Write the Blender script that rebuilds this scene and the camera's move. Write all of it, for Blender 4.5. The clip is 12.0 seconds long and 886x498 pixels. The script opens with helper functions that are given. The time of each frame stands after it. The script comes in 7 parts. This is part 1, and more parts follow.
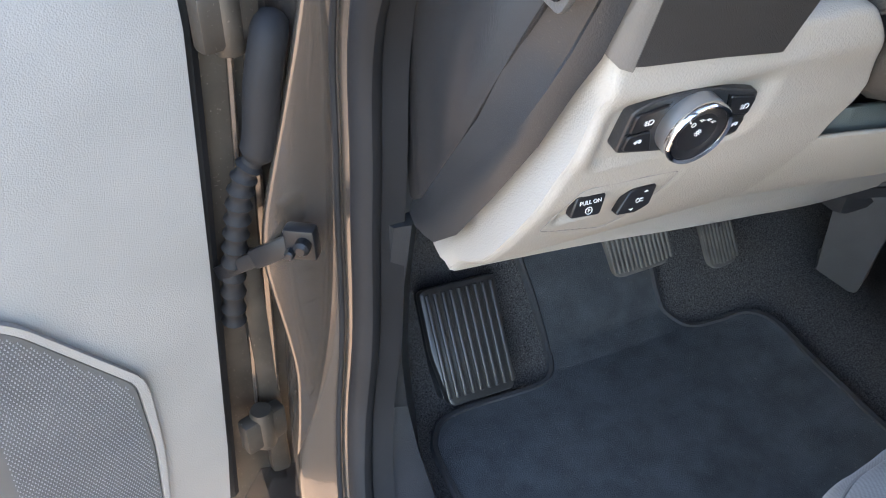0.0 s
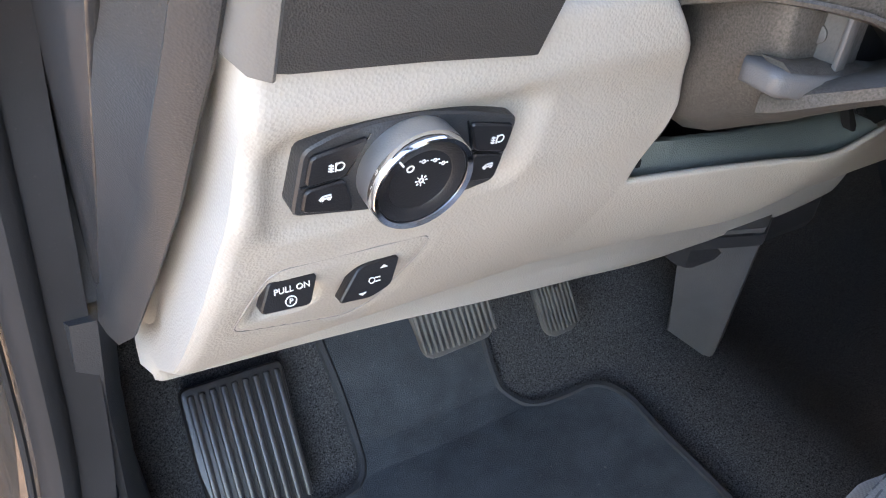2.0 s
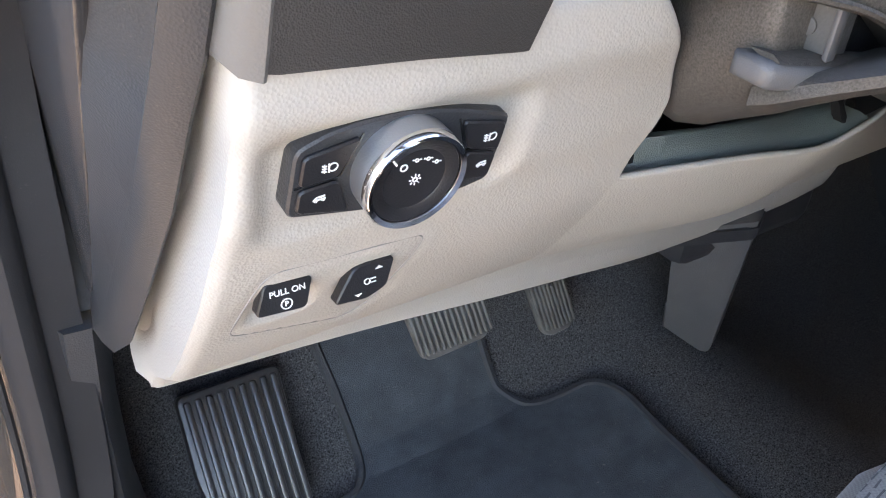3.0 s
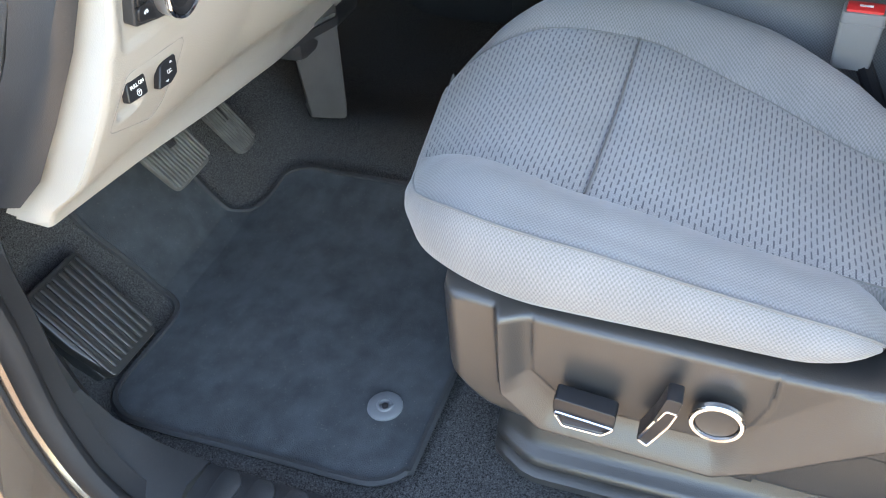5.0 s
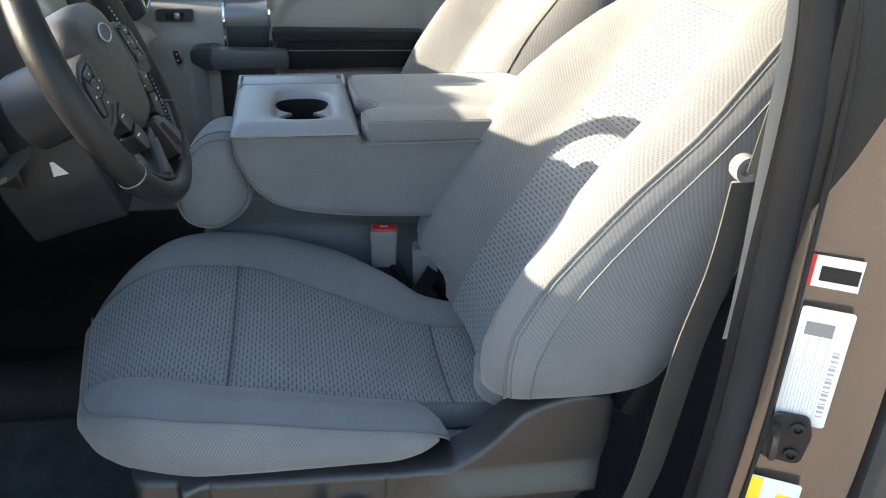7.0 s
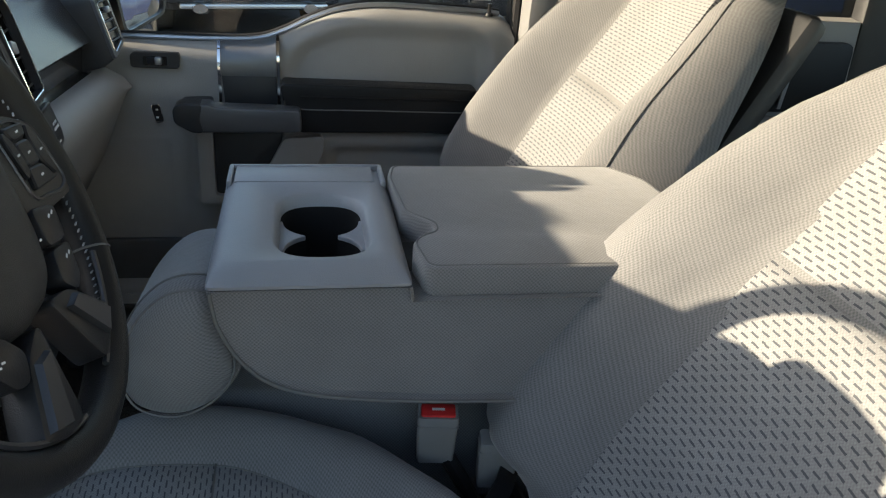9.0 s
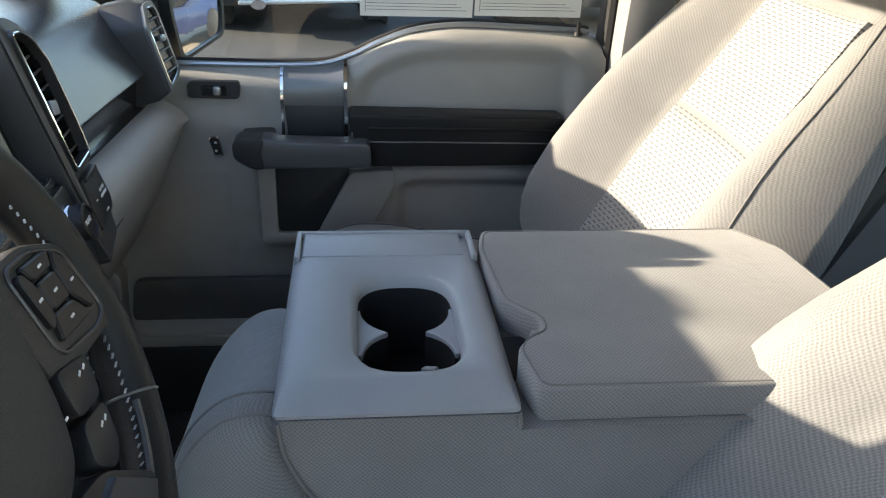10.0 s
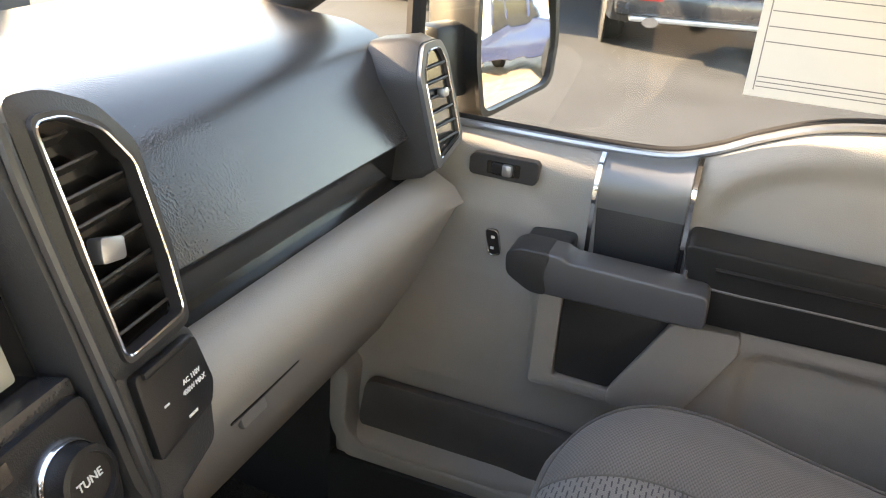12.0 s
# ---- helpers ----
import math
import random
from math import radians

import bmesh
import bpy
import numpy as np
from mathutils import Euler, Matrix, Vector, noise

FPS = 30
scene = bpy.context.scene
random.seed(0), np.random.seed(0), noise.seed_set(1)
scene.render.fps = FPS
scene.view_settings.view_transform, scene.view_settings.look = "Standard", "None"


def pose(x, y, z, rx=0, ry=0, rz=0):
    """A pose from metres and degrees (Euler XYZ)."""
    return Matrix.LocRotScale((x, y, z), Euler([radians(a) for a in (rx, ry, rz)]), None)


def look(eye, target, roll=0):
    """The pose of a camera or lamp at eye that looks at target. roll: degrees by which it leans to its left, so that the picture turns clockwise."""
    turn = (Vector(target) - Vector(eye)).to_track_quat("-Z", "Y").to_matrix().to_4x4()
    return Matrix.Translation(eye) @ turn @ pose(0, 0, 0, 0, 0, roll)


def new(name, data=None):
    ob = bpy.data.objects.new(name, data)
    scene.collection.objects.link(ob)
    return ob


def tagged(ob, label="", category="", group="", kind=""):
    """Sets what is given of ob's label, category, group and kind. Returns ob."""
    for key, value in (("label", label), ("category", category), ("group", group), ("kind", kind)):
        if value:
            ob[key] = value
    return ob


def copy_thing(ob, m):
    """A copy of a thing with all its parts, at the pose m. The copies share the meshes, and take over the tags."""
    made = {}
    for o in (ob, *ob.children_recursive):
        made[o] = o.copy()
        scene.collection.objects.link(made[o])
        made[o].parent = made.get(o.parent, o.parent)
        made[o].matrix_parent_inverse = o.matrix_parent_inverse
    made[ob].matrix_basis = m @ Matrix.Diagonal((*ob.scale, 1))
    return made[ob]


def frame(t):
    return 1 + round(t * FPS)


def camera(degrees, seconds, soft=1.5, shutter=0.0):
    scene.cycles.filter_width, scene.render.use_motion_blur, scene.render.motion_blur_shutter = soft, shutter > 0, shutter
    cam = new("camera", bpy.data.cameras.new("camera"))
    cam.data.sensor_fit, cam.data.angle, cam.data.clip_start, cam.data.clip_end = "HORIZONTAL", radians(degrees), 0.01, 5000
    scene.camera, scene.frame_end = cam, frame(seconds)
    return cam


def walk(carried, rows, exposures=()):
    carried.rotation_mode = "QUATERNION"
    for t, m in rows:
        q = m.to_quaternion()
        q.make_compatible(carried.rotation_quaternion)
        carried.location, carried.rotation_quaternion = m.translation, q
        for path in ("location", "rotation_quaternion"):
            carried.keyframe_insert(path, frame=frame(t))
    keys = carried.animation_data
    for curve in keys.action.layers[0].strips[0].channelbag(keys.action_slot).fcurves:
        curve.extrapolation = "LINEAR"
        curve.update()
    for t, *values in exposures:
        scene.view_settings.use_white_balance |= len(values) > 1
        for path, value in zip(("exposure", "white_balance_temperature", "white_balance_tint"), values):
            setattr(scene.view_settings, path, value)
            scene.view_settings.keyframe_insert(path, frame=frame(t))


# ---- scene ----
cam = camera(58.3, 12.0, soft=1.1)
PATH = [
    (0, (-1.006, 0.349, 1.464), (-0.347, 1.764, 0.214), 1.7),
    (0.5, (-0.939, 0.364, 1.459), (-0.078, 1.699, 0.243), 1.7),
    (1, (-0.866, 0.397, 1.422), (0.065, 1.711, 0.236), 3.9),
    (1.5, (-0.82, 0.426, 1.381), (0.126, 1.756, 0.225), 4.7),
    (2, (-0.789, 0.46, 1.355), (0.134, 1.822, 0.219), 4.6),
    (2.5, (-0.783, 0.466, 1.348), (0.132, 1.843, 0.222), 4.8),
    (2.7, (-0.782, 0.465, 1.348), (0.13, 1.845, 0.224), 4.6),
    (4.3, (-1.005, 0.369, 1.426), (0.304, 1.206, 0.166), -4.8),
    (4.5, (-1.064, 0.34, 1.435), (0.297, 1.068, 0.163), -4.7),
    (5, (-1.228, 0.238, 1.452), (0.174, 0.831, 0.155), -5.3),
    (5.5, (-1.382, 0.181, 1.482), (0.072, 0.484, 0.143), -3.5),
    (6, (-1.487, 0.233, 1.523), (0.024, 0.14, 0.215), -0.1),
    (6.5, (-1.529, 0.252, 1.589), (0.123, -0.043, 0.501), 2.5),
    (7, (-1.53, 0.242, 1.648), (0.221, -0.109, 0.748), 2.1),
    (7.2, (-1.52, 0.232, 1.669), (0.247, -0.139, 0.81), 1.8),
    (8.8, (-1.046, 0.23, 1.612), (0.732, -0.122, 0.766), 3.9),
    (9, (-0.96, 0.249, 1.608), (0.815, -0.098, 0.754), 3.9),
    (9.5, (-0.863, 0.279, 1.623), (0.912, -0.057, 0.765), 4.0),
    (10, (-0.758, 0.276, 1.641), (1.02, 0.062, 0.751), 2.4),
    (10.5, (-0.535, 0.261, 1.626), (1.251, 0.289, 0.727), -1.2),
    (11, (-0.274, 0.258, 1.617), (1.458, 0.606, 0.679), 1.0),
    (11.5, (-0.168, 0.272, 1.606), (1.533, 0.753, 0.671), 3.1),
    (12, (-0.202, 0.263, 1.61), (1.468, 0.884, 0.701), 3.5),
]
walk(cam, [(t, look(eye, target, roll)) for t, eye, target, roll in PATH],
     exposures=[(0.0, 3.73, 7000, 17), (0.5, 4.03, 6900, 15), (2.7, 4.03, 7150, 22), (4.4, 4.08, 7300, 13), (6.0, 4.23, 7300, 13), (6.5, 3.38, 7000, 10), (7.2, 2.18, 6400, 7), (9.0, 1.73, 6900, 8), (9.8, 2.08, 6800, 9), (10.5, 2.78, 6500, 9), (11.5, 3.68, 6900, 12), (12.0, 3.48, 8600, 16)])

# ---- world, sun ----
SUN_EL, SUN_AZ = 18.0, 3.0
wd = bpy.data.worlds.new("sky")
scene.world = wd
wd.use_nodes = True
wn = wd.node_tree
sky = wn.nodes.new("ShaderNodeTexSky")
sky.sky_type = "NISHITA"
sky.sun_disc = False
sky.sun_elevation, sky.sun_rotation = radians(SUN_EL), radians(SUN_AZ)
bgn = wn.nodes["Background"]
wn.links.new(sky.outputs["Color"], bgn.inputs["Color"])
bgn.inputs["Strength"].default_value = 0.15
sun = new("sun", bpy.data.lights.new("sun", "SUN"))
sun.data.energy, sun.data.angle, sun.data.color = 4.2, radians(0.53), (1.0, 0.86, 0.66)
sd = Vector((math.sin(radians(SUN_AZ)) * math.cos(radians(SUN_EL)), math.cos(radians(SUN_AZ)) * math.cos(radians(SUN_EL)), math.sin(radians(SUN_EL))))
sun.matrix_world = look(sd * 30, (0, 0, 0))

# ---- materials ----
def mat(name, col, rough=0.5, metal=0.0, var=0.12, scale=8.0, grain=0.0, grain_scale=900.0, coat=0.0, spec=0.5, sheen=0.0, dirt=0.0):
    """A surface with blotchy tone, grain relief and roughness that varies."""
    m = bpy.data.materials.new(name)
    m.use_nodes = True
    nt = m.node_tree
    N, L = nt.nodes, nt.links
    b = N["Principled BSDF"]
    tc = N.new("ShaderNodeTexCoord")
    nz = N.new("ShaderNodeTexNoise")
    nz.inputs["Scale"].default_value, nz.inputs["Detail"].default_value = scale, 6
    L.new(tc.outputs["Object"], nz.inputs["Vector"])
    rp = N.new("ShaderNodeValToRGB")
    c = Vector(col)
    rp.color_ramp.elements[0].position, rp.color_ramp.elements[1].position = 0.3, 0.7
    rp.color_ramp.elements[0].color = (*(c * (1 - var)), 1)
    rp.color_ramp.elements[1].color = (*[min(1, v) for v in c * (1 + var)], 1)
    L.new(nz.outputs["Fac"], rp.inputs["Fac"])
    last = rp.outputs["Color"]
    if dirt:
        n2 = N.new("ShaderNodeTexNoise")
        n2.inputs["Scale"].default_value, n2.inputs["Detail"].default_value = 380, 2
        L.new(tc.outputs["Object"], n2.inputs["Vector"])
        r2 = N.new("ShaderNodeValToRGB")
        r2.color_ramp.elements[0].position, r2.color_ramp.elements[1].position = 0.68, 0.74
        L.new(n2.outputs["Fac"], r2.inputs["Fac"])
        mx = N.new("ShaderNodeMix")
        mx.data_type = "RGBA"
        mu = N.new("ShaderNodeMath")
        mu.operation = "MULTIPLY"
        mu.inputs[1].default_value = dirt
        L.new(r2.outputs["Color"], mu.inputs[0])
        L.new(mu.outputs[0], mx.inputs["Factor"])
        L.new(last, mx.inputs["A"])
        mx.inputs["B"].default_value = (0.35, 0.31, 0.26, 1)
        last = mx.outputs["Result"]
    L.new(last, b.inputs["Base Color"])
    rr = N.new("ShaderNodeMapRange")
    rr.inputs["To Min"].default_value, rr.inputs["To Max"].default_value = max(0.0, rough - min(0.035, rough * 0.3)), min(1, rough + min(0.035, rough * 0.3))
    L.new(nz.outputs["Fac"], rr.inputs["Value"])
    L.new(rr.outputs["Result"], b.inputs["Roughness"])
    b.inputs["Metallic"].default_value = metal
    b.inputs["Coat Weight"].default_value = coat
    b.inputs["Specular IOR Level"].default_value = spec
    if sheen:
        b.inputs["Sheen Weight"].default_value = sheen
    if grain:
        vz = N.new("ShaderNodeTexVoronoi")
        vz.inputs["Scale"].default_value = grain_scale
        L.new(tc.outputs["Object"], vz.inputs["Vector"])
        bp = N.new("ShaderNodeBump")
        bp.inputs["Strength"].default_value, bp.inputs["Distance"].default_value = grain, 0.001
        L.new(vz.outputs["Distance"], bp.inputs["Height"])
        L.new(bp.outputs["Normal"], b.inputs["Normal"])
    return m


def math_node(nt, op, a, b=None):
    n = nt.nodes.new("ShaderNodeMath")
    n.operation = op
    for i, v in enumerate((a, b)):
        if v is None:
            continue
        if isinstance(v, (int, float)):
            n.inputs[i].default_value = v
        else:
            nt.links.new(v, n.inputs[i])
    return n.outputs[0]


def cloth(name, col, thread, dash=None, pitch=(0.026, 0.0095)):
    """Woven seat cloth on metre UVs: a fine hopsack; dash: colour of short staggered dashes woven in."""
    m = mat(name, col, 0.92, var=0.07, scale=14, sheen=0.25, spec=0.2)
    nt = m.node_tree
    N, L = nt.nodes, nt.links
    b = N["Principled BSDF"]
    uv = N.new("ShaderNodeUVMap")
    sp = N.new("ShaderNodeSeparateXYZ")
    L.new(uv.outputs["UV"], sp.inputs[0])
    wob = N.new("ShaderNodeTexNoise")
    wob.inputs["Scale"].default_value, wob.inputs["Detail"].default_value = 60, 2
    L.new(uv.outputs["UV"], wob.inputs["Vector"])
    drift = math_node(nt, "MULTIPLY", wob.outputs["Fac"], 0.0022)
    u, v = math_node(nt, "ADD", sp.outputs[0], drift), math_node(nt, "SUBTRACT", sp.outputs[1], drift)
    # yarns cross at right angles, over and under in turn
    wu = math_node(nt, "SINE", math_node(nt, "MULTIPLY", u, 6.283 / thread))
    wv = math_node(nt, "SINE", math_node(nt, "MULTIPLY", v, 6.283 / thread))
    weave = math_node(nt, "MULTIPLY", wu, wv)
    height = math_node(nt, "MULTIPLY", wob.outputs["Fac"], 0.8)
    base = [l.from_socket for l in nt.links if l.to_socket == b.inputs["Base Color"]][0]
    tone = N.new("ShaderNodeMix")
    tone.data_type, tone.blend_type = "RGBA", "MULTIPLY"
    tone.inputs["Factor"].default_value = 1.0
    L.new(base, tone.inputs["A"])
    fuzz = N.new("ShaderNodeTexNoise")
    fuzz.inputs["Scale"].default_value, fuzz.inputs["Detail"].default_value = 700, 2
    L.new(uv.outputs["UV"], fuzz.inputs["Vector"])
    lift = math_node(nt, "ADD", math_node(nt, "MULTIPLY", weave, 0.12 if dash else 0.24), math_node(nt, "ADD", math_node(nt, "MULTIPLY", fuzz.outputs["Fac"], 0.7), 0.62))
    cb = N.new("ShaderNodeCombineXYZ")
    for i in range(3):
        L.new(lift, cb.inputs[i])
    L.new(cb.outputs[0], tone.inputs["B"])
    outc = tone.outputs["Result"]
    if dash:
        row = math_node(nt, "DIVIDE", v, pitch[1])
        par = math_node(nt, "MULTIPLY", math_node(nt, "MODULO", math_node(nt, "FLOOR", math_node(nt, "ADD", row, 1000.0)), 2.0), 0.5)
        fu = math_node(nt, "FRACT", math_node(nt, "ADD", math_node(nt, "ADD", math_node(nt, "DIVIDE", u, pitch[0]), par), 1000.0))
        fv = math_node(nt, "FRACT", math_node(nt, "ADD", row, 1000.0))
        inside = math_node(nt, "MULTIPLY", math_node(nt, "LESS_THAN", fu, 0.65), math_node(nt, "LESS_THAN", fv, 0.30))
        mx = N.new("ShaderNodeMix")
        mx.data_type = "RGBA"
        L.new(math_node(nt, "MULTIPLY", inside, 0.9), mx.inputs["Factor"])
        L.new(outc, mx.inputs["A"])
        mx.inputs["B"].default_value = (*dash, 1)
        outc = mx.outputs["Result"]
        height = math_node(nt, "SUBTRACT", height, inside)
    L.new(outc, b.inputs["Base Color"])
    bp = N.new("ShaderNodeBump")
    bp.inputs["Strength"].default_value, bp.inputs["Distance"].default_value = 0.7, 0.0010
    L.new(height, bp.inputs["Height"])
    L.new(bp.outputs["Normal"], b.inputs["Normal"])
    return m


def glass(name, col=(0.95, 0.97, 0.96), rough=0.0):
    """Thin pane: clear, with a reflection that grows at grazing angles."""
    m = bpy.data.materials.new(name)
    m.use_nodes = True
    N, L = m.node_tree.nodes, m.node_tree.links
    N.remove(N["Principled BSDF"])
    fr = N.new("ShaderNodeFresnel")
    fr.inputs["IOR"].default_value = 1.45
    tr = N.new("ShaderNodeBsdfTransparent")
    tr.inputs["Color"].default_value = (*col, 1)
    gl = N.new("ShaderNodeBsdfGlossy")
    gl.inputs["Roughness"].default_value = rough
    mx = N.new("ShaderNodeMixShader")
    L.new(fr.outputs[0], mx.inputs[0])
    L.new(tr.outputs[0], mx.inputs[1])
    L.new(gl.outputs[0], mx.inputs[2])
    L.new(mx.outputs[0], N["Material Output"].inputs["Surface"])
    return m


M_PAINT = mat("bronze_paint", (0.168, 0.138, 0.117), 0.22, 0.7, var=0.06, scale=3, coat=0.8, dirt=0.08)
M_RUBBER = mat("black_rubber", (0.018, 0.018, 0.020), 0.66, var=0.2, grain=0.10, dirt=0.03, spec=0.22)
M_DARK = mat("charcoal_plastic", (0.029, 0.030, 0.033), 0.44, var=0.12, grain=0.22, grain_scale=700, dirt=0.10, spec=0.42)
M_TRIM = mat("seat_trim_plastic", (0.030, 0.029, 0.029), 0.34, var=0.10, grain=0.16, grain_scale=700, spec=0.6)
M_KNEE = mat("pale_earth_plastic", (0.335, 0.318, 0.292), 0.46, var=0.05, grain=0.30, grain_scale=520)
M_DOORP = mat("warm_grey_plastic", (0.298, 0.290, 0.280), 0.55, var=0.06, grain=0.35, grain_scale=600)
M_PAD = mat("soft_dash_pad", (0.030, 0.030, 0.032), 0.24, var=0.08, grain=0.14, grain_scale=420, dirt=0.03, spec=0.9)
M_GLOSS = mat("gloss_black", (0.012, 0.012, 0.013), 0.16, var=0.1, coat=0.4)
M_CARPET = mat("black_carpet", (0.062, 0.061, 0.062), 0.98, var=0.85, scale=520, grain=0.9, grain_scale=650, spec=0.05, dirt=0.35)
M_MAT = mat("charcoal_floor_mat", (0.056, 0.062, 0.069), 0.95, var=0.22, scale=24, grain=0.7, grain_scale=800, spec=0.12, dirt=0.30)
M_BIND = mat("mat_binding", (0.028, 0.029, 0.032), 0.7, var=0.2, grain=0.6, grain_scale=900)
M_CLOTH = cloth("grey_seat_cloth", (0.166, 0.166, 0.170), 0.0046)
M_INSERT = cloth("dashed_seat_cloth", (0.225, 0.228, 0.234), 0.0042, dash=(0.054, 0.060, 0.073), pitch=(0.0185, 0.0064))
M_THREAD = mat("seam_thread", (0.13, 0.13, 0.13), 0.9)
M_CHROME = mat("chrome", (0.78, 0.78, 0.80), 0.12, 1.0, var=0.03)
M_SATIN = mat("satin_silver", (0.40, 0.42, 0.45), 0.34, 0.85, var=0.05, grain=0.1)
M_DSATIN = mat("dark_satin_metal", (0.075, 0.076, 0.082), 0.42, 0.7, var=0.05, grain=0.1)
M_BUTTON = mat("button_black", (0.015, 0.015, 0.017), 0.36, var=0.1, grain=0.15, spec=0.32)
M_WHITE = mat("printed_white", (0.75, 0.75, 0.73), 0.6, var=0.03)
M_PAPER = mat("white_paper", (0.66, 0.655, 0.63), 0.75, var=0.03)
M_YELLOW = mat("yellow_label", (0.80, 0.62, 0.03), 0.5, var=0.03)
M_RED = mat("red_plastic", (0.62, 0.03, 0.03), 0.35, var=0.05)
M_GREYPL = mat("grey_plastic", (0.20, 0.20, 0.205), 0.5, var=0.06, grain=0.2)
M_TRAY = mat("grey_tray_plastic", (0.235, 0.248, 0.272), 0.42, var=0.05, grain=0.3, grain_scale=700)
M_BELT = mat("seat_belt_webbing", (0.060, 0.056, 0.050), 0.8, var=0.10, scale=30, grain=0.6, grain_scale=700)
M_LEATHER = mat("black_leather", (0.014, 0.014, 0.015), 0.40, var=0.15, grain=0.3, grain_scale=900, spec=0.28)
M_PEDAL = mat("pedal_rubber", (0.085, 0.083, 0.078), 0.65, var=0.25, scale=40, dirt=0.3)
M_HEAD = mat("headliner_cloth", (0.42, 0.40, 0.37), 0.95, var=0.05, grain=0.4)
M_ASPH = mat("asphalt", (0.036, 0.037, 0.040), 0.88, var=0.30, scale=1.2, grain=0.8, grain_scale=90, dirt=0.06)
M_DIRT = mat("sunlit_gravel", (0.30, 0.238, 0.180), 0.95, var=0.25, scale=2.0, grain=0.6, grain_scale=60)
M_BLUE = mat("blue_paint", (0.03, 0.045, 0.11), 0.25, 0.4, var=0.04, coat=0.8)
M_CARGREY = mat("dark_car_paint", (0.05, 0.055, 0.065), 0.25, 0.5, var=0.04, coat=0.8)
M_SILVER = mat("silver_car_paint", (0.52, 0.53, 0.55), 0.3, 0.6, var=0.04, coat=0.6)
M_CARGLASS = mat("dark_car_glass", (0.012, 0.015, 0.018), 0.06, var=0.02, coat=0.5)
M_TYRE = mat("tyre_rubber", (0.020, 0.020, 0.020), 0.85, var=0.2, grain=0.4, grain_scale=200)
M_TAIL = mat("red_lamp_lens", (0.45, 0.02, 0.02), 0.15, var=0.03, coat=0.5)
M_LENS = mat("clear_lamp_lens", (0.65, 0.67, 0.70), 0.12, 0.3, var=0.03, coat=0.5)
M_WINDOW = glass("window_glass")
M_MIRROR = mat("mirror_glass", (0.92, 0.93, 0.93), 0.004, 1.0, var=0.0)
# pale base colour stands in for sky reflected on the display
M_SCREEN = mat("sky_pale_display_glass", (0.30, 0.30, 0.26), 0.12, var=0.03, coat=0.6)
M_TEAL = mat("storage_liner", (0.105, 0.125, 0.120), 0.5, var=0.1, grain=0.3)
M_BUILD = mat("pale_siding", (0.45, 0.43, 0.40), 0.8, var=0.08)
M_FACE = mat("facing_plastic", (0.105, 0.100, 0.096), 0.45, var=0.06, grain=0.2, grain_scale=700)
M_ICON = mat("icon_print", (0.74, 0.75, 0.76), 0.6, var=0.02)
M_HUB = mat("airbag_cover", (0.030, 0.028, 0.027), 0.50, var=0.08, grain=0.4, grain_scale=950)
M_SHROUD = mat("column_plastic", (0.058, 0.054, 0.051), 0.46, var=0.5, scale=750, grain=0.22, grain_scale=1500)
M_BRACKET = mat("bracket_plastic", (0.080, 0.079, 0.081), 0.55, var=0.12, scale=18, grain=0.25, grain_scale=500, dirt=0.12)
M_LEVER = mat("lever_plastic", (0.088, 0.090, 0.098), 0.5, var=0.08, scale=30, grain=0.1)
M_RELEASE = mat("dark_silver_paint", (0.17, 0.178, 0.19), 0.36, 0.55, var=0.05)
M_STITCH = mat("pale_stitch_thread", (0.30, 0.31, 0.33), 0.8, var=0.05)
M_GROMMET = mat("grommet_plastic", (0.13, 0.138, 0.15), 0.45, var=0.08)
M_INK = mat("grey_ink", (0.30, 0.31, 0.34), 0.7, var=0.1)
M_CUP = mat("matt_black_liner", (0.010, 0.010, 0.011), 0.8, var=0.1, spec=0.15)
M_PULL = mat("grey_metal_look", (0.115, 0.12, 0.13), 0.38, 0.5, var=0.06, grain=0.1)
# dust specks over a base darkened for the shade in the hinge gap
M_PATCH = mat("shaded_dusty_steel", (0.065, 0.055, 0.046), 0.55, 0.5, var=0.3, scale=20, dirt=0.4)

# ---- building helpers ----
def finish(bm, sharp=38):
    bmesh.ops.remove_doubles(bm, verts=bm.verts, dist=1e-6)
    bmesh.ops.recalc_face_normals(bm, faces=bm.faces)
    me = bpy.data.meshes.new("m")
    bm.to_mesh(me)
    bm.free()
    me.polygons.foreach_set("use_smooth", [True] * len(me.polygons))
    me.set_sharp_from_angle(angle=radians(sharp))
    return me


def part(name, bm, material, parent=None, label="", sharp=38):
    me = finish(bm, sharp)
    me.name = name
    me.materials.append(material)
    ob = new(name, me)
    if parent is not None:
        ob.parent = parent
        ob.matrix_parent_inverse = parent.matrix_basis.inverted()
    if label:
        ob["label"] = label
    return ob


def thing(name, label, category, base=(0, 0, 0), group="", kind=""):
    ob = new(name)
    ob.empty_display_size = 0.05
    ob.matrix_basis = Matrix.Translation(base)
    return tagged(ob, label, category, group, kind)


def bevel(bm, r, seg=2, angle=30):
    if r:
        edges = [e for e in bm.edges if len(e.link_faces) == 2 and e.calc_face_angle(0) > radians(angle)]
        bmesh.ops.bevel(bm, geom=edges, offset=r, segments=seg, affect="EDGES", profile=0.5, clamp_overlap=True)
    return bm


